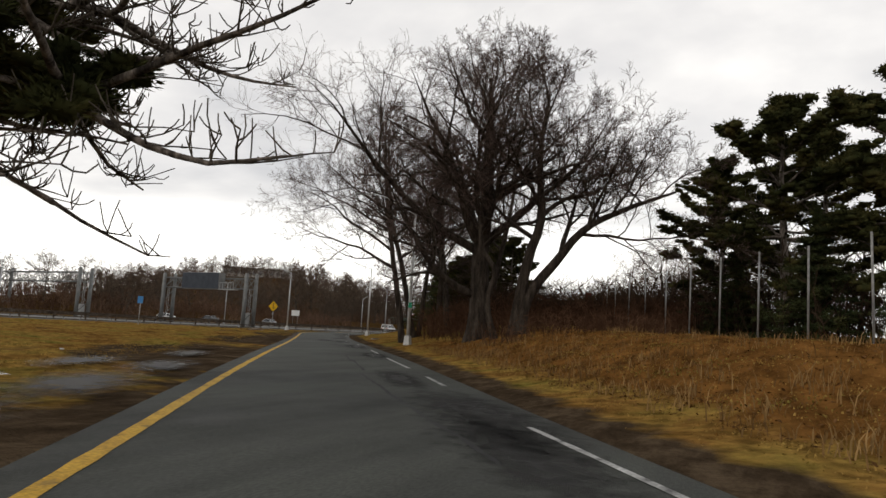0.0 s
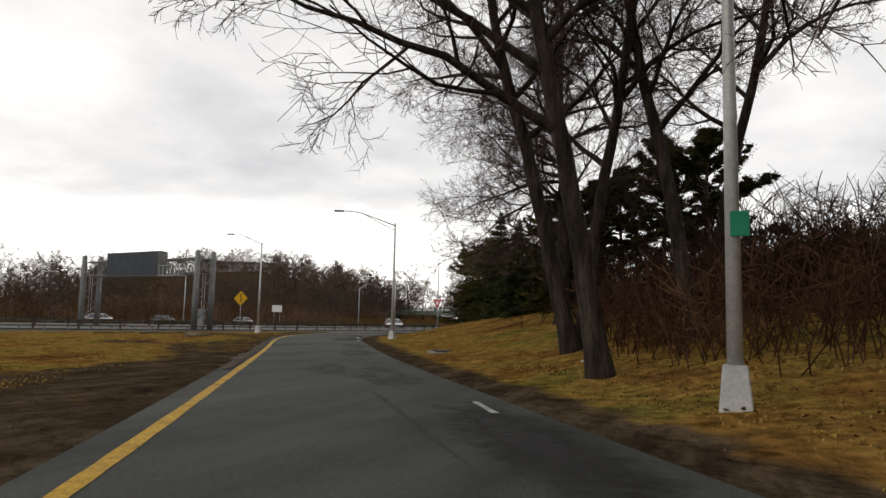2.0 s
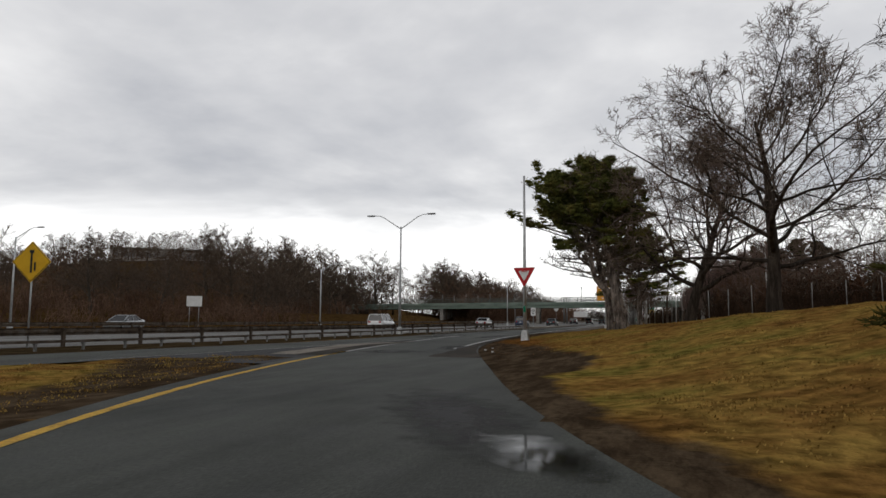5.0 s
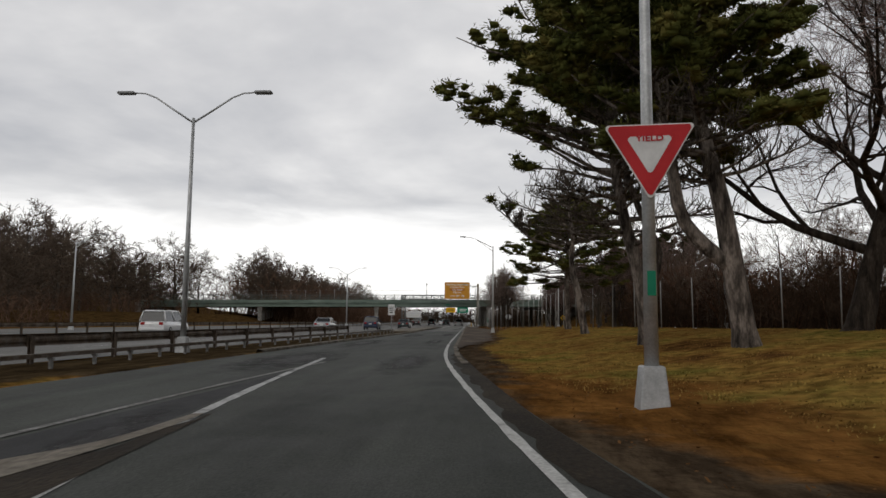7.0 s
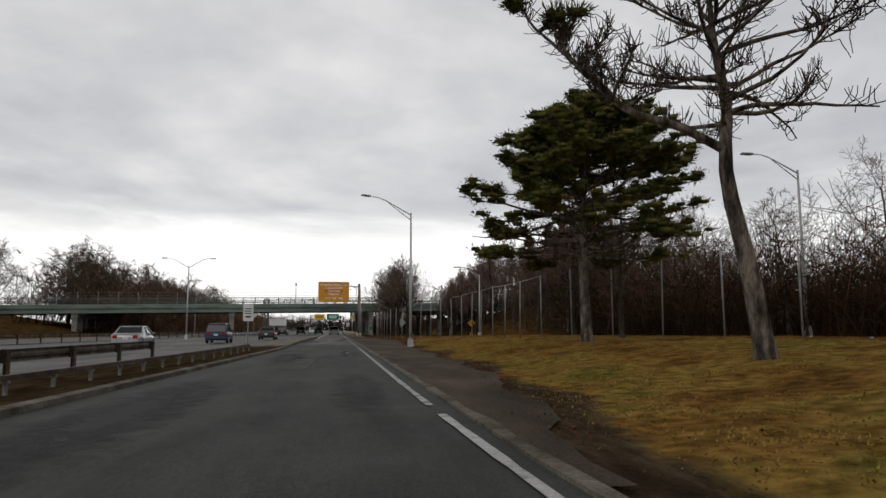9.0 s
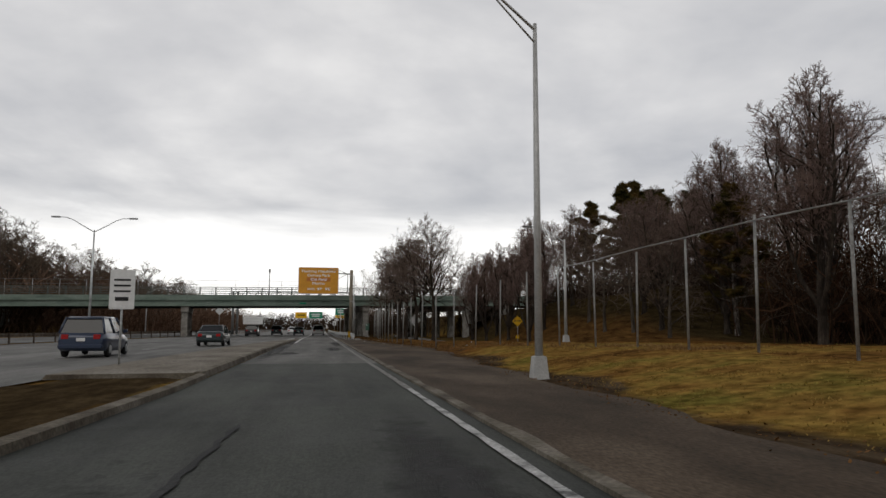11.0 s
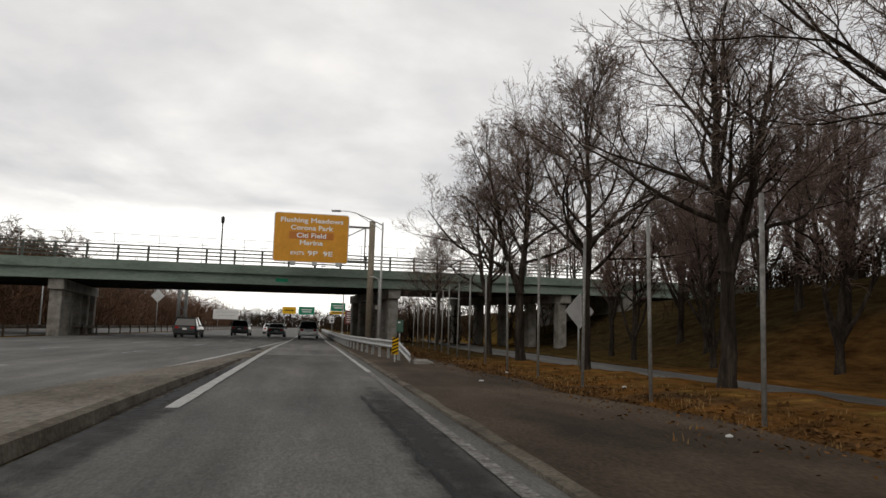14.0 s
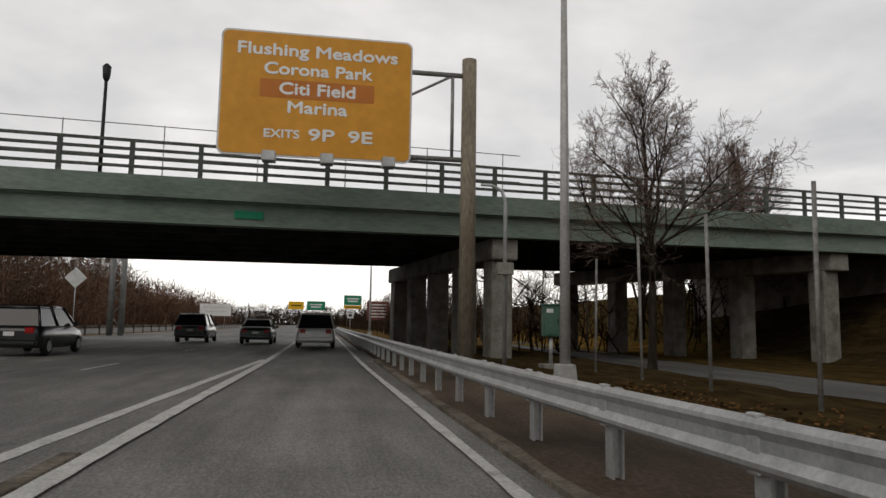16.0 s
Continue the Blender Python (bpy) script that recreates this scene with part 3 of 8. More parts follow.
def land(x, y):
    """The height of the ground."""
    x, y = np.asarray(x, float), np.asarray(y, float)
    d = right_of(x, y, RAMP_R)
    # the bank beside the ramp and the grass beside the service road
    rise = np.interp(y, [-140, -95, -75, -55, -42, -25, 0, 20, 45, 60, 80, 100, 120, 135, 170, 260], [1.3, 1.3, 1.5, 1.7, 2.3, 2.3, 1.9, 1.15, 0.9, 0.85, 0.7, 0.5, 0.35, 0.1, 0.0, 0.0])
    reach = np.interp(y, [-140, -60, -40, 10, 60, 110, 140], [9, 10, 14, 14, 12, 10, 9])
    strip = np.maximum(np.interp(y, *SHOULDER) - sample(RAMP_R, y) - 0.1, 0) * smooth(34, 44, y)
    h = rise * smooth(0.8, reach, d) * np.where(strip > 0, smooth(-0.1, 2.6, d - strip), 1.0)
    # behind the fence the ground falls to a side road past y = 100
    fall = smooth(95, 125, y) * smooth(2.2, 4.0, x - np.interp(y, [90, 115, 140, 170], [7.5, 2.0, 2.3, 3.2]))
    h = h - fall * (h + 0.25)
    # embankment on the far side of the side road and by the overpass
    h = h + smooth(90, 116, y) * smooth(0.0, 11.0, x - np.interp(y, [140, 166], [13.6, 18.0])) * 4.9
    # far side of the highway: low bank under the brush
    dl = -right_of(x, y, MAIN_L)
    h = h + 2.2 * smooth(22, 34, dl) * smooth(-400, -380, -np.abs(y)) 
    hill = np.exp(-(((x + 175) / 75) ** 2 + ((y - 200) / 80) ** 2))
    h = h + 21.0 * hill * smooth(40, 110, dl)
    rough = 0.05 * np.sin(x * 1.3 + y * 0.7) * np.sin(y * 0.9 - x * 0.4) + 0.03 * np.sin(x * 3.1) * np.sin(y * 2.7)
    verge = smooth(0.7, 2.5, d - strip) + smooth(0.7, 2.5, -right_of(x, y, RAMP_L)) * (right_of(x, y, CD_R) > 0.7) * (y < 2)
    return h + rough * np.clip(verge, 0, 1)


# ---- the large structure ----
def build_ground():
    xs = np.unique(np.round(np.r_[np.arange(-3200, -400, 350), np.arange(-400, -90, 30), np.arange(-90, -18, 3.0), np.arange(-18, 62, 0.7), np.arange(62, 110, 4), np.arange(110, 420, 30),
                                  np.arange(420, 3300, 350)], 2))
    ys = np.unique(np.round(np.r_[np.arange(-3200, -400, 350), np.arange(-400, -125, 25), np.arange(-125, -100, 3.0), np.arange(-100, 176, 0.7), np.arange(176, 260, 4),
                                  np.arange(260, 700, 30), np.arange(700, 3300, 350)], 2))
    X, Y = np.meshgrid(xs, ys)
    H = land(X, Y)
    d = right_of(X, Y, RAMP_R)
    ml = right_of(X, Y, MAIN_L)
    in_triangle = (right_of(X, Y, RAMP_L) < -0.55) & (right_of(X, Y, CD_R) > 0.4) & (Y < -4)
    between = (right_of(X, Y, CD_L) < -0.4) & (right_of(X, Y, MAIN_R) > 0.4) & (Y < 84)
    under_road = (d < 0.55) & (ml > -19.5) & ~in_triangle & ~between
    Z = np.where(under_road, -0.07, H)
    side = (X > np.interp(Y, [100, 112, 150, 170], [9.5, 5.6, 5.8, 7.2])) & (X < np.interp(Y, [100, 112, 150, 170], [14.6, 10.9, 10.9, 11.4])) & (Y > 102)
    Z = np.where(side, np.minimum(Z, -0.32), Z)
    ny, nx = X.shape
    verts = np.stack([X.ravel(), Y.ravel(), Z.ravel()], 1)
    idx = np.arange(nx * ny).reshape(ny, nx)
    faces = np.stack([idx[:-1, :-1], idx[:-1, 1:], idx[1:, 1:], idx[1:, :-1]], -1).reshape(-1, 4)
    me = bpy.data.meshes.new("ground")
    me.from_pydata(verts.tolist(), [], faces.tolist())
    me.shade_smooth()
    dl = -right_of(X, Y, RAMP_L)
    leaf = smooth(-100, -85, Y) * (1 - smooth(-62, -50, Y)) * smooth(2.2, 4, d) * 0.85
    leaf = leaf + np.where(d > 0, 0.75 * smooth(-10, 2, Y) * (1 - smooth(14, 30, Y)) * (1 - smooth(2.0, 6.0, d)) * smooth(1.6, 3.4, d - np.interp(Y, [-9, -5, 6, 14], [-2, 0.6, 0.4, -2])), 0) + np.where(d > 14, 0.5 - 0.3 * smooth(98, 112, Y), 0) + np.where(ml < -20, 0.6, 0)
    leaf = leaf + np.where(d > 0, smooth(86, 98, Y) * (1 - smooth(138, 147, Y)) * smooth(2.5, 4.5, d) * 0.5, 0)
    dirt = np.clip(np.where(d > 0, 1.0 - smooth(0.9, 2.4, d - np.interp(Y, [-9, -5, 6, 14], [0, 2.0, 1.8, 0])), 0) + np.where((dl > 0) & (Y < 0), 0.9 - 0.9 * smooth(1.5, 6.5, dl + 2.0 * np.sin(Y * 0.35) + 1.2 * np.sin(X * 0.9 + Y * 0.5)), 0)
                   + np.where((dl > 6) & (d < 0), 0.18 + 0.16 * np.sin(X * 0.45 - Y * 0.3), 0) + np.where((d > 0) & (X < 12), smooth(88, 100, Y) * 0.55, 0) + between * 0.95
                   + (1 - smooth(0.1, 1.4, X - np.interp(Y, *SHOULDER)
                                  + 0.5 * np.sin(Y * 0.55))) * smooth(30, 40, Y) * (d > 0) * 0.9, 0, 1)
    att = me.attributes.new("dirt", "FLOAT", "POINT")
    att.data.foreach_set("value", dirt.ravel().astype(np.float32))
    att = me.attributes.new("leaf", "FLOAT", "POINT")
    att.data.foreach_set("value", np.clip(leaf, 0, 1).ravel().astype(np.float32))
    edge = np.interp(Y, [-60, -45, -20, 0, 25, 45, 65, 90, 110, 160], [56, 47, 40, 33, 26, 18.5, 14.5, 15, 19, 20])
    # leaf mould; past y = 134 it also paints shade of trees and bridge
    mould_shade = np.clip(np.where(d > 0, smooth(134, 146, Y) * (1 - smooth(176, 190, Y)) * (0.95 - 0.55 * smooth(10.5, 12, X)), 0) + smooth(10.5, 13, X) * smooth(88, 104, Y) * (1 - smooth(176, 190, Y)) * 0.5 + smooth(-1.5, 2.0, X - edge) * smooth(-100, -60, Y) * 0.85 + smooth(19, 23, -ml) * 0.75 + np.where(between, 0.6, 0), 0, 1)
    att = me.attributes.new("mould_shade", "FLOAT", "POINT")
    att.data.foreach_set("value", mould_shade.ravel().astype(np.float32))
    ob = mesh_part("ground", me, "ground")
    tagged(ob, "dry winter grass with bare dirt and dead leaves", "ground", kind="structure")


build_ground()


def matched(a, b, step=2.0):
    """Two lines resampled to the same count by y."""
    y0, y1 = max(a[0][1], b[0][1]), min(a[-1][1], b[-1][1])
    ys = np.linspace(y0, y1, int((y1 - y0) / step) + 1)
    return np.stack([sample(a, ys), ys], 1), np.stack([sample(b, ys), ys], 1)


def build_roads():
    # the ramp, and the single lane that it becomes
    n = 160
    left = resample(off_line(RAMP_L, -0.5), 1.0)
    right = resample(off_line(RAMP_R, 0.55), 1.0)
    cut = right[right[:, 1] < 22.5]
    s = np.linspace(0, 1, n)
    def param(q):
        d = np.r_[0, np.cumsum(np.hypot(*np.diff(q, axis=0).T))]
        return np.stack([np.interp(s * d[-1], d, q[:, i]) for i in range(2)], 1)
    tagged(ribbon("road_ramp", param(left), param(cut), 0.0, "asphalt", lanes=3), "worn dark asphalt ramp with tar-filled cracks", "road", kind="structure")
    a2, b2 = matched([(x, y) for x, y in CD_L if y < 20] + [(-9.2, 20)], CD_R)
    tagged(ribbon("road_collector", a2, off_line(b2, 0.7), -0.006, "asphalt", lanes=2), "worn asphalt collector lane", "road", kind="structure")
    for y0, y1, mat, label in ((19.0, 87.0, "asphalt", "worn dark asphalt service lane"), (87.0, 141.0, "asphalt_new", "greyer asphalt service lane")):
        ys = np.arange(y0, y1 + 0.5, 1.0)
        L = np.stack([sample(CD_L, ys), ys], 1)
        R = np.stack([sample(RAMP_R, ys) + 0.5, ys], 1)
        tagged(ribbon("road_service", L, R, -0.012, mat, lanes=2), label, "road", kind="structure")
    ys = np.arange(-7.0, 22.6, 0.5)
    tagged(ribbon("road_gore", np.stack([sample(CD_R, ys) + 0.1, ys], 1), np.stack([sample(RAMP_L, ys) - 0.2, ys], 1), -0.004, "patch", lanes=2), "dark patched asphalt between the merging lanes", "road", kind="structure")
    ys = np.r_[np.arange(-150, 190, 2.0), np.arange(190, 700, 20.0)]
    R = np.stack([np.where(ys < 138, sample(MAIN_R, ys) + 0.3, sample(RAMP_R, ys) + 0.5), ys], 1)
    L = np.stack([sample(MAIN_L, ys) - 0.3, ys], 1)
    tagged(ribbon("road_highway", L, R, -0.02, "asphalt_far", lanes=4), "grey asphalt highway carriageway", "road", kind="structure")
    tagged(ribbon("road_opposite", L - [17.5, 0], L - [1.6, 0], -0.02, "asphalt_far", lanes=4), "grey asphalt opposite carriageway", "road", kind="structure")
    # worn shoulder on the right of the service lane
    ys = np.arange(36.0, 200.0, 1.0)
    rng = np.random.default_rng(4)
    outer = np.interp(ys, *SHOULDER) + 0.25 * np.sin(ys * 0.8) + rng.uniform(-0.12, 0.12, len(ys))
    inner = sample(RAMP_R, ys) + 0.45
    tagged(ribbon("shoulder", np.stack([inner, ys], 1), np.stack([np.maximum(outer, inner + 0.3), ys], 1), 0.035, "shoulder", lanes=3), "dark shoulder of broken asphalt and dirt", "road shoulder", kind="structure")
    # flush concrete edge band beside the white line
    ys = np.arange(24.0, 170.0, 0.5)
    inner = sample(RAMP_R, ys) + 0.33
    w = 0.17 + 0.05 * np.sin(ys * 1.7) * np.sin(ys * 0.43)
    verts, faces = [], []
    for i, y in enumerate(ys):
        for x, z in ((inner[i], -0.03), (inner[i], 0.032), (inner[i] + w[i], 0.042), (inner[i] + w[i], -0.03)):
            verts.append((x, y, z))
    for i in range(len(ys) - 1):
        for k in range(3):
            faces.append((i * 4 + k, i * 4 + k + 1, i * 4 + k + 5, i * 4 + k + 4))
    tagged(raw("kerb_edge", verts, faces, "edging"), "low worn concrete edging along the lane", "kerb", kind="structure")
    # raised island between service lane and highway
    ys = np.arange(80.0, 153.0, 1.0)
    lx = np.where(ys < 138, sample(CD_L, ys) - 0.12, -6.75)
    rx = np.minimum(sample(MAIN_R, ys) + 0.25, lx - 0.15)
    verts, faces = [], []
    for i, y in enumerate(ys):
        k = float(1 - smooth(122, 140, y) * 0.9)
        for x, z in ((lx[i] + 0.04, -0.03), (lx[i], 0.13 * k), (lx[i] - 0.16, 0.15 * k), (lx[i] - min(0.22, (lx[i] - rx[i]) * 0.6), 0.12 * k), (rx[i] + 0.1, 0.10 * k), (rx[i], -0.03)):
            verts.append((x, y, z))
    for i in range(len(ys) - 1):
        for k in range(5):
            faces.append((i * 6 + k, i * 6 + 6 + k, i * 6 + 7 + k, i * 6 + 1 + k))
    n5 = len(verts) - 6
    faces += [tuple(range(6)), tuple(range(n5 + 5, n5 - 1, -1))]
    ob = raw("island", verts, faces, ["island", "edging"])
    for p in ob.data.polygons:
        if p.index % 5 < 3:
            p.material_index = 1
    tagged(ob, "raised concrete island with a worn kerb", "traffic island", kind="structure")
    # kerb left of the service lane before the island
    ys = np.arange(30.0, 80.5, 1.0)
    lx = sample(CD_L, ys)
    verts, faces = [], []
    for i, y in enumerate(ys):
        for x, z in ((lx[i] + 0.02, -0.03), (lx[i], 0.09), (lx[i] - 0.2, 0.11), (lx[i] - 0.25, -0.03)):
            verts.append((x, y, z))
    for i in range(len(ys) - 1):
        for k in range(3):
            faces.append((i * 4 + k, i * 4 + 4 + k, i * 4 + 5 + k, i * 4 + 1 + k))
    tagged(raw("kerb_left", verts, faces, "edging"), "low weathered concrete kerb", "kerb", kind="structure")
    # side road behind the fence
    ys = np.arange(96.0, 215.0, 3.0)
    L = np.stack([np.interp(ys, [96, 104, 112, 150, 170, 215], [12.5, 8.2, 6.0, 6.2, 7.5, 11]), ys], 1)
    R = np.stack([np.interp(ys, [96, 104, 112, 150, 170, 215], [17.0, 12.6, 10.4, 10.5, 11.2, 15.5]), ys], 1)
    tagged(ribbon("road_side", L, R, -0.25, "asphalt_new"), "grey asphalt side road behind the fence", "road", kind="structure")


build_roads()
yl = [p for p in RAMP_L if p[1] < 1]
painted("line_yellow", yl, 0.17, 0.006, "yellow_line", "worn solid yellow edge line on the ramp")
ys = np.arange(-52.0, -24.0, 0.5)
gx = sample(RAMP_L, ys)
tagged(ribbon("gutter", np.stack([gx - 0.6 - 0.13 * np.sin(ys * 0.9) - 0.1 * np.sin(ys * 2.7), ys], 1), np.stack([gx - 0.22, ys], 1), 0.028, "shoulder", lanes=2), "worn concrete gutter strip beside the yellow line", "gutter", kind="structure")
painted("line_white_gore", [(-2.3, -2.5), (-2.85, 0.3), (-3.75, 6.2), (-4.45, 11.0), (-4.9, 15.5), (-5.3, 20.0), (-5.7, 24.0), (-5.85, 26.5)], 0.15, 0.006, "white_line", "worn white line at the merge")
painted("line_white_collector", [(-7.2, -8), (-6.1, 3.5), (-5.9, 10.0), (-5.85, 18.0), (-5.4, 24.5)], 0.12, 0.004, "white_worn", "worn white edge line of the collector lane")
ys = np.arange(-2.5, 13.1, 0.5)
gx = np.interp(ys, [-2.5, 0.3, 6.2, 14.2], [-2.3, -2.8, -3.7, -4.4])
taper = 1 - smooth(6.0, 13.0, ys) * 0.9
tagged(ribbon("gore_dirt", np.stack([gx - 0.12 - 0.9 * taper + 0.06 * np.sin(ys * 3.1), ys], 1), np.stack([gx - 0.12, ys], 1), 0.007, "dark_dirt", lanes=2), "dark dirt band beside the merge line", "mud", kind="structure")
tagged(ribbon("gore_strip", np.stack([gx - 0.12 - 2.0 * taper + 0.08 * np.sin(ys * 1.9), ys], 1), np.stack([gx - 0.14 - 0.9 * taper, ys], 1), 0.012, "island", lanes=2), "worn concrete strip between the merging lanes", "traffic island", kind="structure")
painted("line_white_scrap", [(0.33, 4.2), (0.2, 5.0)], 0.13, 0.007, "white_line", "short remnant of white edge line")
painted("line_white_merge", [(-0.08, 7.5), (-0.6, 11.2), (-1.05, 16.5), (-1.5, 21.0), (-1.85, 25.0), (-2.05, 29.0), (-2.25, 36.7), (-2.32, 41.0)], 0.13, 0.007, "white_fresh", "white edge line curving through the merge")
ys = np.r_[np.arange(-2.0, 31.0, 0.5)]
mud_in = np.interp(ys, [-2, 3, 4.4, 7.7, 11.2, 16.5, 21, 25, 31], [1.2, 0.7, 0.5, 0.12, -0.4, -0.85, -1.25, -1.6, -1.85]) + 0.06 * np.sin(ys * 2.3) + 0.04 * np.sin(ys * 5.1)
tagged(ribbon("verge_mud", np.stack([mud_in, ys], 1), np.stack([np.maximum(sample(RAMP_R, ys) + 0.6, mud_in + 0.05), ys], 1), 0.005, "dark_dirt", lanes=2), "dark mud and debris over the edge of the asphalt", "mud", kind="structure")
painted("line_white_far", [(-2.88, 130.0), (-3.1, 155.0), (-3.3, 165.0), (-3.3, 330.0)], 0.14, 0.007, "white_fresh", "solid white right edge line")
painted("line_white_lane", [(-2.34, 42.2), (-2.4, 48.0), (-2.46, 60.0), (-2.55, 76.0)], 0.12, 0.007, "white_line", "worn white edge line beside the concrete edging")
painted("line_white_right", [(-2.55, 76.0), (-2.75, 100.0), (-2.88, 130.0)], 0.15, 0.007, "white_worn", "worn white right edge line")
def ramp_edge(y):
    return (float(np.interp(y, [-90.0, -87.5, -85.1, -79.8, -77.6, -74.5, -69.4, -65.9, -62.4, -56.3, -55.2], [53.2, 51.5, 49.85, 46.4, 45.0, 42.98, 39.6, 37.35, 35.05, 30.85, 30.2])), y)


for y0, y1 in ((-88.6, -85.1), (-79.8, -77.6), (-74.6, -69.3), (-65.9, -62.4), (-56.4, -55.2)):
    painted("line_white_ramp", [ramp_edge(y) for y in np.linspace(y0, y1, 5)], 0.1, 0.007, "white_line", "faded scrap of white edge line on the ramp")
painted("line_white_verge", [(40.75, -82.3), (39.9, -81.0)], 0.14, 0.075, "white_line", "stray scrap of white line in the mud")
painted("line_white_left", [(-6.5, 121.0), (-6.6, 137.0), (-6.65, 151.0), (-6.55, 156.0), (-6.3, 168.0), (-6.2, 330.0)], 0.22, 0.004, "white_fresh", "bright white line left of the lane")
painted("line_white_highway", [(x + 0.1, y) for x, y in MAIN_R if 80 < y < 138] + [(-7.75, 144.0), (-7.4, 152.0), (-7.2, 156.3), (-6.5, 169.5)], 0.2, -0.012, "white_fresh", "white edge line of the highway")
for k in range(1, 4):
    lane = [(float(sample(MAIN_R, [y])[0]) * (1 - k / 4.3) + float(sample(MAIN_L, [y])[0]) * k / 4.3, y) for y in np.arange(-120, 420, 20.0)]
    painted("lane_dash", lane, 0.12, -0.012, "white_line", "white lane dash on the highway", dash=(3.0, 9.0), start=k * 2.3)


# ---- trees ----
def crossed(a, b):
    return np.stack([a[..., 1] * b[..., 2] - a[..., 2] * b[..., 1], a[..., 2] * b[..., 0] - a[..., 0] * b[..., 2], a[..., 0] * b[..., 1] - a[..., 1] * b[..., 0]], -1)


def unit(v):
    return v / (np.sqrt((v * v).sum(-1, keepdims=True)) + 1e-9)


def limbs_of(rng, start, way, length, r0, r1, n, wiggle, lift):
    """Many bent branches at once: points (many, n + 1, 3) and radii."""
    start, d = np.atleast_2d(np.asarray(start, float)), unit(np.atleast_2d(np.asarray(way, float)))
    b = len(start)
    length, r0, r1 = (np.broadcast_to(np.asarray(v, float), (b,)) for v in (length, r0, r1))
    pts = [start]
    for _ in range(n):
        d = unit(d + rng.normal(0, wiggle, (b, 3)) + np.array([0, 0, lift]))
        pts.append(pts[-1] + d * (length / n)[:, None])
    f = np.linspace(0, 1, n + 1)
    return np.stack(pts, 1), r0[:, None] * (1 - f) + r1[:, None] * f


def limb(rng, p0, d0, length, r0, r1, n, wiggle, lift):
    p, r = limbs_of(rng, p0, d0, length, r0, r1, n, wiggle, lift)
    return p[0], r[0]


def turned(d, angle, turn):
    """Directions at an angle from d, turned about it."""
    u = unit(crossed(d, np.broadcast_to(np.array([0.31, 0.2, 0.93]), d.shape)))
    w = crossed(d, u)
    a, t = np.asarray(angle)[..., None], np.asarray(turn)[..., None]
    return np.cos(a) * d + np.sin(a) * (np.cos(t) * u + np.sin(t) * w)


class Tubes:
    """Collects many tubes and makes one mesh of them."""

    def __init__(self):
        self.v, self.f, self.n = [], [], 0

    def add(self, pts, radii, sides):
        if pts.ndim == 2:
            pts, radii = pts[None], radii[None]
        b, m = pts.shape[:2]
        t = unit(np.gradient(pts, axis=1))
        ref = np.where(np.abs(t[:, :1, 2:]) < 0.9, np.array([0.13, 0.31, 0.94]), np.array([0.9, 0.1, 0.3]))
        u = unit(crossed(t, np.broadcast_to(ref, t.shape)))
        if sides == 1:  # the finest twigs: slivers
            side = np.where((np.arange(b) % 2 == 0)[:, None, None], u, crossed(t, u)) * radii[..., None]
            ring = np.stack([pts - side, pts + side], 2)
            i = (np.arange(b)[:, None] * m + np.arange(m - 1)[None]).ravel()[:, None] * 2
            q = i + np.array([0, 1, 3, 2])
            self.v.append(ring.reshape(-1, 3)); self.f.append(q + self.n); self.n += b * m * 2
            return
        w = crossed(t, u)
        a = np.arange(sides) * 2 * np.pi / sides
        ring = pts[:, :, None] + radii[:, :, None, None] * (np.cos(a)[:, None] * u[:, :, None] + np.sin(a)[:, None] * w[:, :, None])
        k = np.arange(sides)
        i = (np.arange(b)[:, None] * m + np.arange(m - 1)[None]).reshape(-1, 1) * sides
        q = np.stack([i + k, i + (k + 1) % sides, i + sides + (k + 1) % sides, i + sides + k], -1).reshape(-1, 4)
        self.v.append(ring.reshape(-1, 3)); self.f.append(q + self.n); self.n += b * m * sides

    def mesh(self, name, smooth_shade=True):
        return quads_mesh(name, np.concatenate(self.v), np.concatenate(self.f), smooth_shade)


def quads_mesh(name, v, f, smooth_shade=False):
    me = bpy.data.meshes.new(name)
    v = np.ascontiguousarray(v, np.float32)
    k = f.shape[1]
    me.vertices.add(len(v)); me.vertices.foreach_set("co", v.ravel())
    me.loops.add(f.size); me.loops.foreach_set("vertex_index", f.ravel().astype(np.int32))
    me.polygons.add(len(f)); me.polygons.foreach_set("loop_start", (np.arange(len(f)) * k).astype(np.int32))
    if smooth_shade:
        me.polygons.foreach_set("use_smooth", np.ones(len(f), bool))
    me.update(calc_edges=True)
    return me


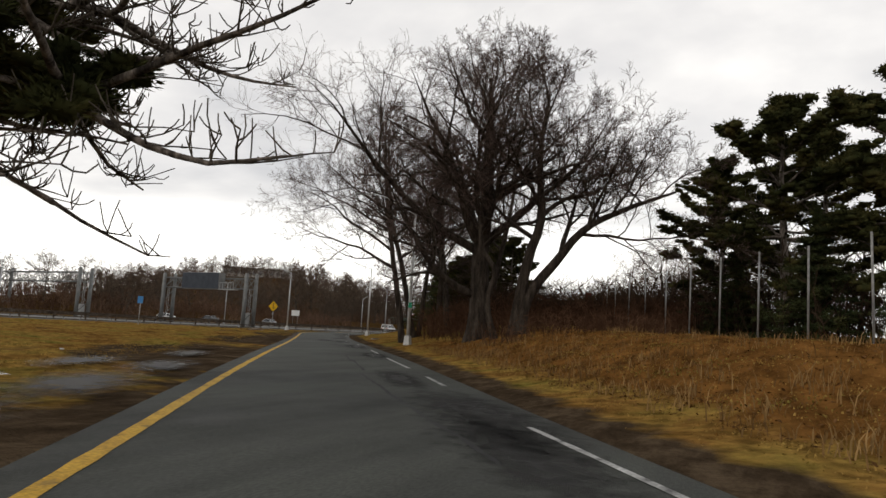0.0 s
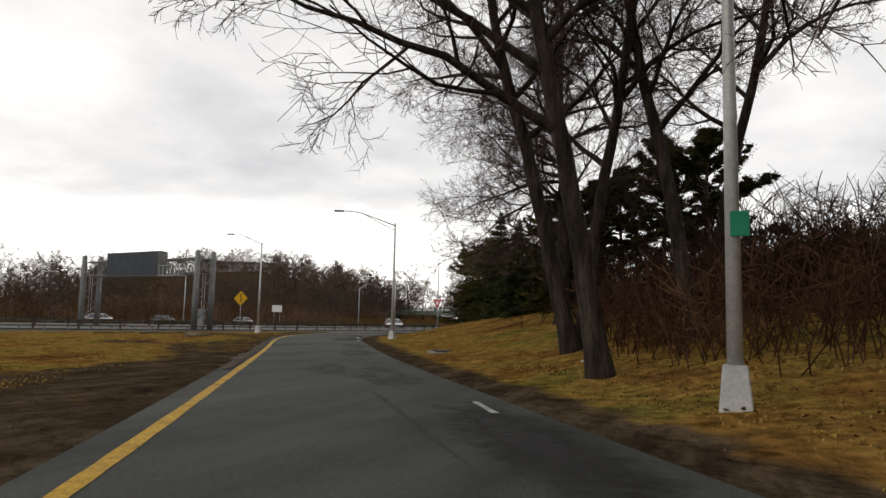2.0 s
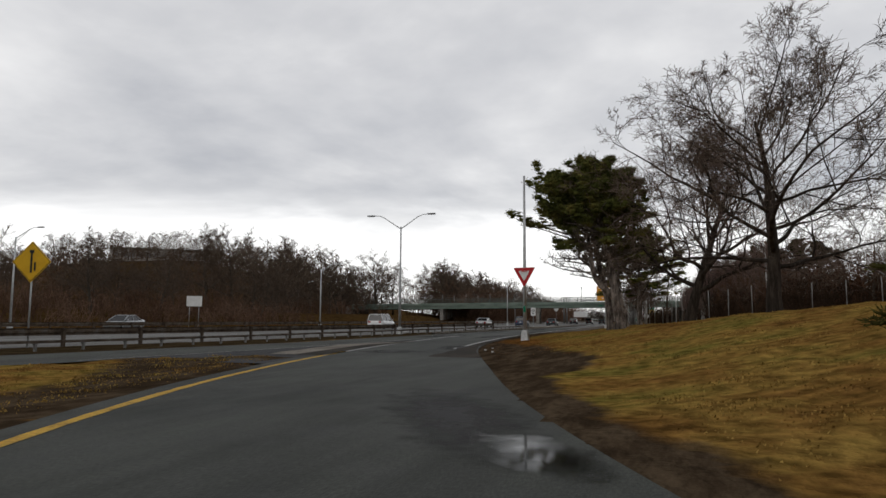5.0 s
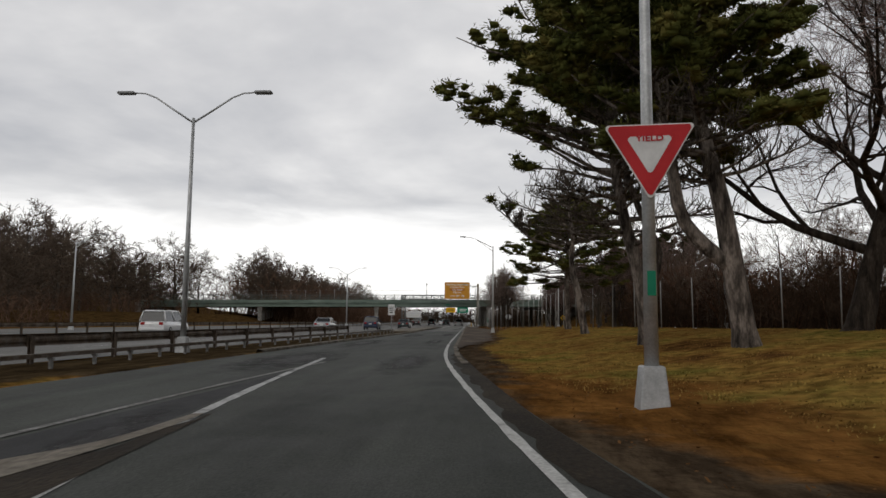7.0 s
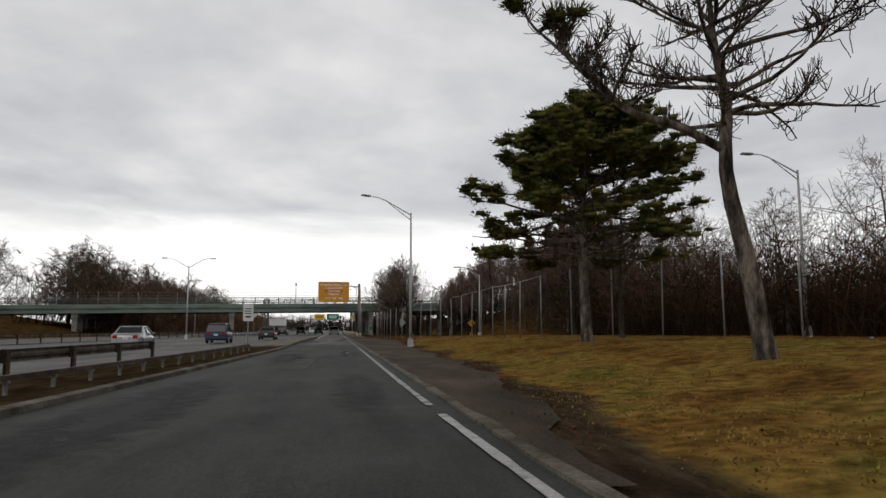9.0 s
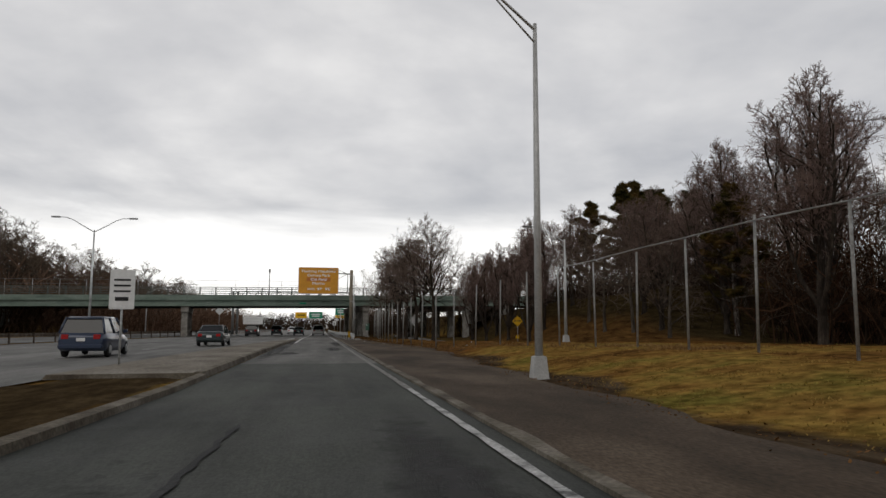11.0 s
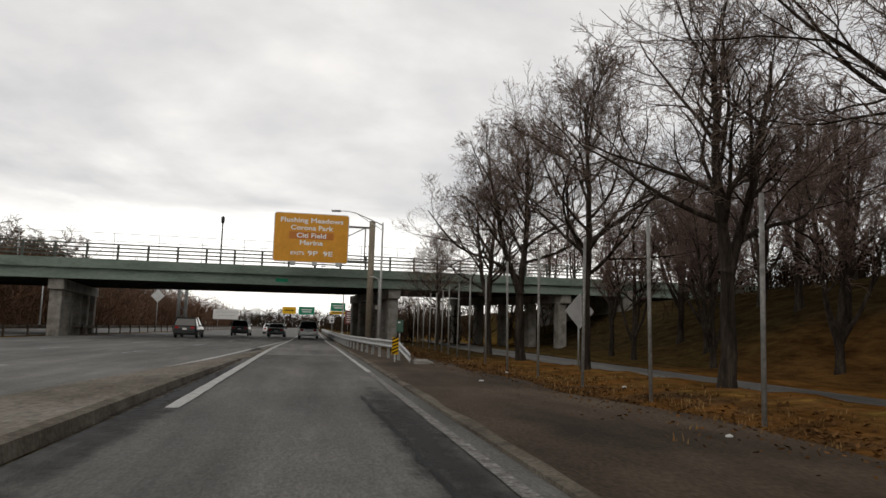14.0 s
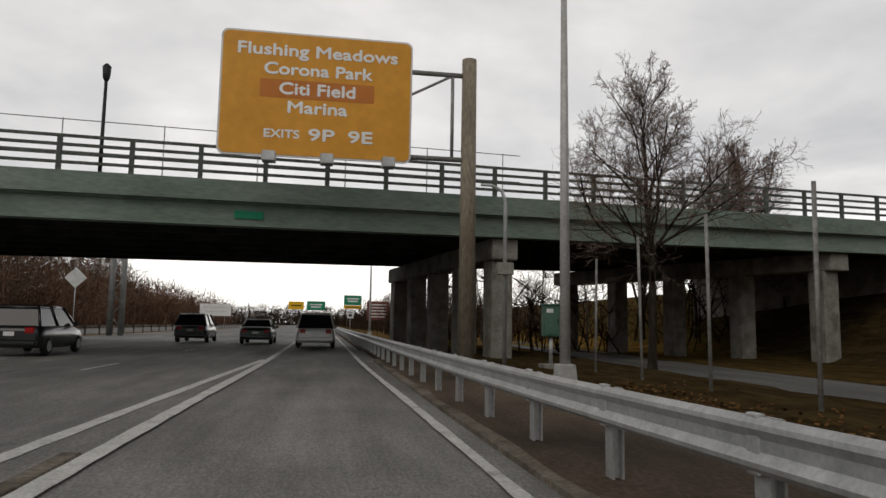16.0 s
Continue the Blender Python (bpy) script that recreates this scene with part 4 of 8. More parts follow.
def grow(rng, wood, twigs, pts, radii, spec, least=0.005):
    """Grows children on branches, level by level. spec: count, share of length, angle, wiggle, lift, points, sides, start."""
    for count, share, angle, wiggle, lift, n, sides, start in spec:
        b, m = pts.shape[:2]
        length = np.sqrt((np.diff(pts, axis=1) ** 2).sum(-1)).sum(-1)
        f = start + (1 - start) * (np.arange(count)[None] + rng.uniform(0.15, 0.85, (b, count))) / count
        x = np.minimum(f * (m - 1), m - 1.001)
        i = x.astype(int)
        e = (x - i)[..., None]
        rows = np.arange(b)[:, None]
        p = pts[rows, i] * (1 - e) + pts[rows, i + 1] * e
        d = unit(pts[rows, i + 1] - pts[rows, i])
        r = radii[rows, i] * (1 - e[..., 0]) + radii[rows, i + 1] * e[..., 0]
        ln = length[:, None] * share * rng.uniform(0.65, 1.25, (b, count)) * (1.15 - 0.45 * f)
        dd = turned(d, angle * rng.uniform(0.6, 1.3, (b, count)), np.arange(count)[None] * 2.4 + rng.uniform(0, 6.28, (b, 1)) + rng.uniform(-0.5, 0.5, (b, count)))
        pts, radii = limbs_of(rng, p.reshape(-1, 3), dd.reshape(-1, 3), ln.ravel(), np.maximum(r.ravel() * 0.6, least * 1.5), np.maximum(r.ravel() * 0.15, least), n, wiggle, lift)
        (twigs if sides <= 3 else wood).add(pts, radii, sides)


def bare_tree(name, seed, height, trunk_r, fork, limbs, spread, spec, bark, twig, lean=(0, 0), droop=0.03, tilt=(1.15, 0.45), least=0.005, low=1.15, thick=0.58):
    """A bare broadleaf tree: trunk, limbs from the fork upward, branches and twigs. Returns the meshes and their materials."""
    rng = np.random.default_rng(seed)
    wood, twigs = Tubes(), Tubes()
    n = 9
    pts, rr = limb(rng, (0, 0, -0.3), (lean[0], lean[1], 1), height * 0.8, trunk_r, trunk_r * 0.22, n, 0.05, 0.02)
    rr[0] *= 1.55
    rr[1] *= 1.08
    wood.add(np.insert(pts, 1, pts[0] * 0.6 + pts[1] * 0.4, axis=0), np.insert(rr, 1, rr[1] * 1.12), 12)
    k = np.arange(limbs)
    f = fork + (0.97 - fork) * (k / max(limbs - 1, 1)) ** 1.15
    x = np.minimum(f * n, n - 0.001)
    i = x.astype(int)
    e = (x - i)[:, None]
    p = pts[i] * (1 - e) + pts[i + 1] * e
    r = np.interp(x, np.arange(n + 1), rr)
    a = k * 2.4 + rng.uniform(-0.5, 0.5, limbs)
    tl = np.interp(f, [fork, 1], tilt) * rng.uniform(0.85, 1.15, limbs)
    d = np.stack([np.cos(a) * np.sin(tl), np.sin(a) * np.sin(tl), np.cos(tl)], 1)
    ln = spread * np.interp(f, [fork, 1], [low, 0.55]) * rng.uniform(0.85, 1.15, limbs)
    q, qr = limbs_of(rng, p, d, ln, r * thick, 0.015, 8, 0.14, droop)
    wood.add(q, qr, 7)
    grow(rng, wood, twigs, q, qr, spec, least)
    return wood.mesh(name + "_wood"), twigs.mesh(name + "_twigs", False), bark, twig


def plant(name, meshes, at, label, category="tree", group="", turn=0.0, scale=1.0, base="trunk", top="crown", flat=1.0):
    """Stands a tree: an Empty at its foot with trunk and crown on shared meshes."""
    x, y = at
    e = empty(name, (x, y, float(land(np.array([x]), np.array([y]))[0]) - 0.05), label, category, group, rz=turn)
    e.scale = (scale, scale, scale * flat)
    a, b, ma, mb = meshes
    mesh_part(base, a, ma, e)
    mesh_part(top, b, mb, e)
    return e


OAK = [(9, 0.5, 0.75, 0.17, 0.03, 6, 5, 0.15), (7, 0.5, 0.7, 0.2, 0.03, 4, 4, 0.15), (6, 0.52, 0.7, 0.22, 0.03, 3, 3, 0.12), (4, 0.55, 0.7, 0.2, 0.02, 2, 1, 0.1)]
SLIM = [(7, 0.5, 0.8, 0.16, 0.05, 5, 5, 0.15), (6, 0.52, 0.7, 0.2, 0.04, 4, 4, 0.2), (5, 0.55, 0.7, 0.2, 0.03, 3, 3, 0.1), (5, 0.6, 0.6, 0.2, 0.02, 2, 1, 0.1)]
LIGHT = [(7, 0.5, 0.75, 0.15, 0.05, 4, 4, 0.15), (6, 0.52, 0.7, 0.2, 0.04, 3, 3, 0.1), (7, 0.6, 0.65, 0.2, 0.03, 2, 1, 0.05)]
FAR = [(6, 0.5, 0.85, 0.18, 0.02, 3, 3, 0.15), (6, 0.55, 0.85, 0.22, 0.02, 3, 1, 0.1), (6, 0.6, 0.8, 0.25, 0.01, 2, 1, 0.05)]


def needle_clumps(rng, centres, sizes, per, length, flat=0.6, broad=0.11):
    """Many short needle sprays round centres: four-cornered slivers, as one mesh."""
    n = len(centres) * per
    c = np.repeat(centres, per, axis=0)
    s = np.repeat(sizes, per)
    o = unit(rng.normal(0, 1, (n, 3)))
    o[:, 2] *= flat
    base = c + o * (s * rng.uniform(0.05, 0.75, n) ** 0.7)[:, None]
    d = unit(o + rng.normal(0, 0.35, (n, 3)) + np.array([0, 0, 0.25]))
    tip = base + d * (length * rng.uniform(0.6, 1.3, n))[:, None]
    side = unit(crossed(d, rng.normal(0, 1, (n, 3))))
    w = (length * broad * rng.uniform(0.7, 1.3, n))[:, None]
    mid = (base + tip) / 2
    v = np.stack([base, mid + side * w, tip, mid - side * w], 1).reshape(-1, 3)
    return v, np.arange(n * 4).reshape(-1, 4)


def through_keys(keys, n):
    """A smooth line of n + 1 points through a few key points."""
    k = np.array(keys, float)
    d = np.r_[0, np.cumsum(np.sqrt((np.diff(k, axis=0) ** 2).sum(1)))]
    m = np.gradient(k, d, axis=0)
    s = np.linspace(0, d[-1], n + 1)
    i = np.clip(np.searchsorted(d, s, "right") - 1, 0, len(k) - 2)
    h = (d[i + 1] - d[i])[:, None]
    u = ((s - d[i])[:, None]) / h
    return (2 * u ** 3 - 3 * u ** 2 + 1) * k[i] + (u ** 3 - 2 * u ** 2 + u) * h * m[i] + (3 * u ** 2 - 2 * u ** 3) * k[i + 1] + (u ** 3 - u ** 2) * h * m[i + 1]


def along(pts, z):
    """The point of a stem at a height, with its place along the stem."""
    i = int(np.clip(np.searchsorted(pts[:, 2], z) - 1, 0, len(pts) - 2))
    f = float(np.clip((z - pts[i, 2]) / max(pts[i + 1, 2] - pts[i, 2], 1e-6), 0, 1))
    return pts[i] * (1 - f) + pts[i + 1] * f, i + f


def aimed(azimuth, rise):
    a, e = radians(azimuth), radians(rise)
    return np.array([math.cos(a) * math.cos(e), math.sin(a) * math.cos(e), math.sin(e)])


def limbed_tree(name, seed, stems, limbs, auto, spec, bark, twig, least=0.005, wiggle=0.14):
    """A bare tree with chosen stems and main limbs. stems: (key points, radius at foot, at tip). limbs: (stem, height, azimuth, rise, length,
    radius, lift). auto: (stem, from height, to height, count, length below, above, tilt below, above) for the limbs between."""
    rng = np.random.default_rng(seed)
    wood, twigs, lines = Tubes(), Tubes(), []
    for keys, r0, r1 in stems:
        n = 16
        p = through_keys(keys, n)
        p[2:] += np.cumsum(rng.normal(0, 0.025, (n - 1, 3)) * np.array([1, 1, 0]), axis=0)
        rr = r1 + (r0 - r1) * (1 - np.linspace(0, 1, n + 1)) ** 0.8
        rr[0] *= 1.5
        rr[1] *= 1.12
        wood.add(p, rr, 12)
        lines.append((p, rr))
    jobs = list(limbs)
    for stem, z0, z1, count, ln0, ln1, t0, t1 in auto:
        for k in range(count):
            f = (k + rng.uniform(0.2, 0.8)) / count
            jobs.append((stem, z0 + (z1 - z0) * f, k * 137.5 + rng.uniform(-30, 30), 90 - (t0 + (t1 - t0) * f) * rng.uniform(0.8, 1.2), (ln0 + (ln1 - ln0) * f) * rng.uniform(0.8, 1.2), 0, 0.04))
    qs, rs = [], []
    for stem, z, az, rise, ln, r, lift in jobs:
        p, rr = lines[stem]
        at, x = along(p, z)
        r = r or float(np.interp(x, np.arange(len(rr)), rr)) * 0.55
        q, qr = limb(rng, at, aimed(az, rise), ln, r, 0.014, 8, wiggle, lift)
        qs.append(q); rs.append(qr)
    q, qr = np.stack(qs), np.stack(rs)
    wood.add(q, qr, 8)
    grow(rng, wood, twigs, q, qr, spec, least)
    return wood.mesh(name + "_wood"), twigs.mesh(name + "_twigs", False), bark, twig


def needle_puffs(rng, centres, sizes, per, length, flat=0.6, broad=0.1):
    """Needle sprays with a small lumpy heart in each, as one mesh."""
    v, f = needle_clumps(rng, centres, sizes, per, length, flat, broad)
    n = len(centres)
    c = np.array([(x, y, z) for z in (-1, 1) for y in (-1, 1) for x in (-1, 1)], float)
    turn = rng.uniform(0, 6.28, n)
    co, si = np.cos(turn)[:, None], np.sin(turn)[:, None]
    k = np.stack([c[None, :, 0] * co - c[None, :, 1] * si, c[None, :, 0] * si + c[None, :, 1] * co, np.broadcast_to(c[None, :, 2] * flat, (n, 8))], -1)
    k = k * (sizes * 0.4)[:, None, None] * rng.uniform(0.6, 1.15, (n, 8, 1)) + centres[:, None]
    quads = np.array([(0, 2, 3, 1), (4, 5, 7, 6), (0, 1, 5, 4), (2, 6, 7, 3), (0, 4, 6, 2), (1, 3, 7, 5)])
    g = (np.arange(n)[:, None, None] * 8 + quads[None]).reshape(-1, 4) + len(v)
    return np.concatenate([v, k.reshape(-1, 3)]), np.concatenate([f, g])


def pad_pine(name, seed, stems, tiers, per=40, needle="needles", broad=0.1, puff=(0.26, 0.44)):
    """A pine of chosen stems with tiers of limbs that carry flat pads of needles on part of their length and bare twigs on the rest.
    tiers: (stem, height, reach west, reach east, limbs, rise in degrees, pads from, to)."""
    rng = np.random.default_rng(seed)
    wood, twigs, lines = Tubes(), Tubes(), []
    for keys, r0, r1 in stems:
        n = 14
        p = through_keys(keys, n)
        rr = r1 + (r0 - r1) * (1 - np.linspace(0, 1, n + 1)) ** 0.85
        if keys[0][2] < 0.1:
            rr[0] *= 1.35
        wood.add(p, rr, 12)
        lines.append((p, rr))
    cs, ss = [], []
    for number, (stem, z, west, east, count, rise, lo, hi) in enumerate(tiers):
        p, rr = lines[stem]
        for j in range(count):
            a = number * 47 + j * 360 / count + rng.uniform(-16, 16)
            e = 0.5 + 0.5 * math.cos(radians(a))
            reach = (west + (east - west) * e) * rng.uniform(0.72, 1.1)
            at, _ = along(p, z + rng.uniform(-0.35, 0.35))
            q, qr = limb(rng, at, aimed(a, rise + rng.uniform(-7, 7)), reach, 0.03 + 0.011 * reach, 0.016, 8, 0.1, 0.03)
            wood.add(q, qr, 6)
            m = 11
            f = np.sort(rng.uniform(0.16, 1.0, m))
            x = f * 7.98
            i = x.astype(int)
            u = (x - i)[:, None]
            base = q[i] * (1 - u) + q[i + 1] * u
            d = unit(q[i + 1] - q[i])
            side = np.where(np.arange(m) % 2 == 0, 1.0, -1.0)[:, None] * rng.uniform(0.5, 1.1, (m, 1))
            way = d + side * np.stack([-d[:, 1], d[:, 0], 0 * d[:, 0]], 1) + np.array([0, 0, 0.1])
            ln = reach * rng.uniform(0.14, 0.3, m) * (1.15 - 0.5 * f)
            b, br = limbs_of(rng, base, way, ln, 0.02, 0.009, 3, 0.16, 0.1)
            twigs.add(b, br, 3)
            leafy = (f >= lo) & (f <= hi)
            for k in (1, 2, 3):
                cs.append(b[leafy, k] + rng.normal(0, 0.06, (leafy.sum(), 3)) + np.array([0, 0, 0.06]))
                ss.append(rng.uniform(*puff, leafy.sum()))
            bare = b[~leafy]
            for _ in range(4):
                if len(bare):
                    st = bare[np.arange(len(bare)), rng.integers(1, 4, len(bare))]
                    w3 = rng.normal(0, 0.7, (len(bare), 3)) + np.array([0, 0, 0.55])
                    t3, r3 = limbs_of(rng, st, w3, rng.uniform(0.25, 0.6, len(bare)), 0.013, 0.01, 3, 0.2, 0.3)
                    twigs.add(t3, r3, 3)
    tv, tf = np.concatenate(twigs.v), np.concatenate(twigs.f)
    c = np.concatenate(cs)
    if len(c):
        v, f = needle_puffs(rng, c, np.concatenate(ss), per, 0.2, 0.5, broad)
    else:
        v, f = np.zeros((0, 3)), np.zeros((0, 4), int)
    me = quads_mesh(name + "_crown", np.concatenate([v, tv]), np.concatenate([f, tf + len(v)]))
    for key in (needle, "bark_grey"):
        me.materials.append(M[key])
    me.polygons.foreach_set("material_index", (np.arange(len(f) + len(tf)) >= len(f)).astype(np.int32))
    return wood.mesh(name + "_wood"), me, "bark_pine", None


def plant_pine(name, p, at, label, group="", turn=0.0, scale=1.0, flat=1.0):
    return plant(name, p, at, label, "tree", group, turn, scale, flat=flat)


def spruce_tree(name, seed, height, spread, per=56, round_top=False):
    """A spruce: pointed, with drooping tiers of boughs whose tips turn up."""
    rng = np.random.default_rng(seed)
    wood = Tubes()
    pts, rr = limb(rng, (0, 0, -0.3), (0, 0, 1), height + 0.3, height * 0.018 + 0.05, 0.012, 12, 0.012, 0.05)
    wood.add(pts, rr, 8)
    tiers = int(height * 2.1)
    k = np.repeat(np.arange(tiers), 8)
    j = np.tile(np.arange(8), tiers)
    g = k / tiers
    z = 0.2 + (height - 0.35) * g + rng.uniform(-0.05, 0.05, len(k))
    tier = np.repeat(rng.uniform(0.72, 1.15, tiers), 8)
    reach = (spread * (np.sqrt(1 - g ** 2.2) if round_top else (1 - g) ** 0.9) * tier + 0.1) * rng.uniform(0.55, 1.2, len(k))
    start = np.stack([np.interp(z, pts[:, 2], pts[:, 0]), np.interp(z, pts[:, 2], pts[:, 1]), z], 1)
    a = k * 0.9 + j * 2 * np.pi / 8 + rng.uniform(-0.3, 0.3, len(k))
    q, qr = limbs_of(rng, start, np.stack([np.cos(a), np.sin(a), np.full(len(k), 0.05)], 1), reach, 0.03 * (1 - g) + 0.01, 0.008, 4, 0.06, -0.07)
    q[:, 4, 2] += 0.12 * reach
    wood.add(q, qr, 3)
    cs, ss = [], []
    for m in range(9):
        f = (m + 0.6) / 9 * 3.99
        i = int(f)
        on = reach > 0.22 * m
        p = q[on, i] * (1 - (f - i)) + q[on, i + 1] * (f - i)
        cs.append(p + rng.normal(0, 1, p.shape) * np.array([0.16, 0.16, 0.03]) * reach[on, None] * 0.6)
        ss.append(rng.uniform(0.2, 0.36, on.sum()))
    cs.append(np.array([[pts[-1][0], pts[-1][1], height - 0.15 * i] for i in range(4)])); ss.append(np.array([0.08, 0.12, 0.16, 0.2]))
    v, f = needle_puffs(rng, np.concatenate(cs), np.concatenate(ss), per, 0.2, 0.4, 0.1)
    return wood.mesh(name + "_wood"), quads_mesh(name + "_crown", v, f), "bark_oak", "needles_yew" if round_top else "needles_spruce"


def thicket(name, seed, spots, height, stems, mat, label, category="brush", twig=6, wide=0.5, r=0.012):
    """Uncountable brush: many thin upright stems with side twigs, as one object."""
    rng = np.random.default_rng(seed)
    t = Tubes()
    p = np.repeat(spots, stems, axis=0) + rng.normal(0, wide, (len(spots) * stems, 2))
    z = land(p[:, 0], p[:, 1]) - 0.1
    b = len(p)
    h = height * rng.uniform(0.45, 1.1, b)
    q, rr = limbs_of(rng, np.stack([p[:, 0], p[:, 1], z], 1), np.stack([rng.normal(0, 0.25, b), rng.normal(0, 0.25, b), np.ones(b)], 1), h, r * 1.6, r * 0.6, 3, 0.16, 0.02)
    t.add(q, rr, 3)
    for _ in range(twig):
        d = np.stack([rng.normal(0, 1, b), rng.normal(0, 1, b), rng.uniform(0.2, 1.4, b)], 1)
        q2, r2 = limbs_of(rng, q[np.arange(b), rng.integers(1, 4, b)], d, h * rng.uniform(0.18, 0.45, b), r, r * 0.6, 2, 0.2, 0.05)
        t.add(q2, r2, 1)
    ob = mesh_part(name, t.mesh(name, False), mat)
    return tagged(ob, label, category, kind="stuff")


# ---- trees beside the ramp ----
oak_a = limbed_tree("oak_a", 11, [([(0, 0, -0.3), (0, 0, 2.5), (-0.05, 0, 5.0), (0.15, 0.05, 7.5), (0.2, 0.1, 11.0), (0.1, 0.1, 14.6)], 0.6, 0.08)],
                    [(0, 2.3, 205, 12, 9.0, 0.24, 0.13), (0, 4.7, 203, 20, 13.0, 0.27, 0.0), (0, 5.0, 222, 50, 10.0, 0.3, 0.02), (0, 5.2, 150, 42, 9.0, 0.26, 0.02), (0, 5.1, 30, 52, 9.0, 0.28, 0.03),
                     (0, 5.5, -60, 38, 8.0, 0.22, 0.02), (0, 6.0, 100, 42, 8.5, 0.22, 0.02), (0, 6.4, 250, 32, 9.0, 0.2, 0.02), (0, 6.8, 185, 40, 9.0, 0.2, 0.02), (0, 7.2, 10, 36, 8.0, 0.18, 0.02)],
                    [(0, 7.5, 14.4, 10, 6.5, 3.0, 55, 15)], OAK, "bark_oak", "twig_oak")
oak_b = limbed_tree("oak_b", 12, [([(0, 0, -0.3), (0.1, 0.05, 1.2), (0.4, 0.15, 3.5), (1.0, 0.4, 6.0), (0.9, 0.3, 9.0), (1.2, 0.4, 12.6)], 0.34, 0.06),
                                  ([(0.2, 0.05, -0.3), (0.5, 0.2, 1.8), (1.8, 0.75, 4.0), (3.0, 1.25, 5.6), (5.0, 2.0, 6.8), (7.4, 2.7, 7.8)], 0.32, 0.05)],
                    [(0, 5.0, 200, 35, 6.5, 0.14, 0.04), (0, 6.2, 30, 45, 6.5, 0.14, 0.03), (0, 6.5, 260, 40, 6.0, 0.12, 0.03), (1, 4.2, 60, 70, 7.0, 0.16, 0.02), (1, 5.4, 20, 10, 6.0, 0.1, 0.0), (1, 5.8, -40, 50, 5.5, 0.1, 0.03)],
                    [(0, 7.0, 12.4, 8, 6.0, 2.6, 55, 15), (1, 5.8, 7.7, 6, 4.5, 2.6, 45, 35)], OAK[:1] + SLIM[1:], "bark_oak", "twig_oak")
crooked = limbed_tree("crooked", 13, [([(0, 0, -0.3), (-0.55, -0.2, 2.2), (-0.25, -0.1, 3.3), (-1.0, -0.4, 4.6), (-1.2, -0.4, 7.5)], 0.19, 0.04)], [], [(0, 4.4, 7.4, 7, 3.0, 1.6, 60, 25)], LIGHT, "bark_oak", "twig_oak")
slim_a = limbed_tree("slim_a", 21, [([(0, 0, -0.3), (-0.8, -0.35, 4.6), (-1.45, -0.6, 8.4), (-1.9, -0.8, 12.0), (-2.1, -0.9, 15.2)], 0.23, 0.045)],
                     [(0, 5.0, 203, 24, 7.5, 0.12, -0.02), (0, 6.2, 195, 36, 8.0, 0.11, 0.0), (0, 7.6, 215, 34, 8.0, 0.1, 0.0), (0, 9.0, 200, 40, 7.0, 0.1, 0.0), (0, 7.0, 30, 40, 5.0, 0.1, 0.03)], [(0, 6.5, 15.0, 11, 5.5, 2.6, 60, 22)], SLIM, "bark_oak", "twig_oak")
slim_b = limbed_tree("slim_b", 22, [([(0, 0, -0.3), (-0.85, -0.35, 4.0), (-1.9, -0.8, 8.4), (-2.4, -1.0, 12.0), (-2.7, -1.1, 15.6)], 0.24, 0.045)],
                     [(0, 6.0, 25, 30, 5.5, 0.11, 0.03), (0, 8.0, 210, 35, 6.0, 0.11, 0.02)], [(0, 6.5, 15.4, 11, 5.5, 2.6, 55, 22)], SLIM, "bark_oak", "twig_oak")
spread_a = limbed_tree("spread_a", 23, [([(0, 0, -0.3), (0.05, 0, 5.0), (-0.1, 0, 10.0), (0, 0, 15.0)], 0.31, 0.06)],
                       [(0, 3.8, 203, 6, 4.6, 0.08, -0.02), (0, 4.6, 170, 10, 4.8, 0.08, -0.01), (0, 5.4, 225, 10, 5.0, 0.09, -0.01), (0, 6.2, 190, 14, 5.0, 0.09, 0.0), (0, 7.0, 215, 16, 5.2, 0.09, 0.0), (0, 5.0, 280, 10, 5.0, 0.08, 0.0), (0, 6.6, 255, 14, 5.0, 0.08, 0.0),
                        (0, 5.8, 20, 12, 4.6, 0.08, 0.0), (0, 8.0, 230, 18, 5.2, 0.08, 0.01), (0, 4.2, 100, 10, 4.4, 0.08, 0.0), (0, 5.2, 150, 12, 7.2, 0.09, 0.0), (0, 6.4, 140, 16, 7.6, 0.09, 0.0), (0, 7.6, 160, 14, 7.4, 0.08, 0.0)], [(0, 7.5, 14.8, 12, 5.0, 2.4, 70, 25)], OAK[:1] + SLIM[1:], "bark_oak", "twig_oak")
plant("oak_tree", oak_a, (39.7, -59.2), "large bare oak with thick spreading limbs on the bank")
plant("oak_tree", oak_b, (42.1, -60.4), "large bare oak of two stems leaning away from its neighbour")
plant("oak_sapling", crooked, (41.3, -60.9), "slim crooked bare stem beside the oaks")
plant("roadside_tree", slim_a, (31.7, -51.7), "tall slim bare tree leaning towards the ramp", group="slim roadside trees")
plant("roadside_tree", slim_b, (30.1, -46.6), "tall slim bare tree at the edge of the grass", group="slim roadside trees")
plant("roadside_tree", slim_b, (33.4, -48.0), "tall slim bare tree behind the brush", group="slim roadside trees", turn=300, scale=0.9)
plant("roadside_tree", spread_a, (27.6, -36.2), "tall bare tree with level limbs on the grass bank")

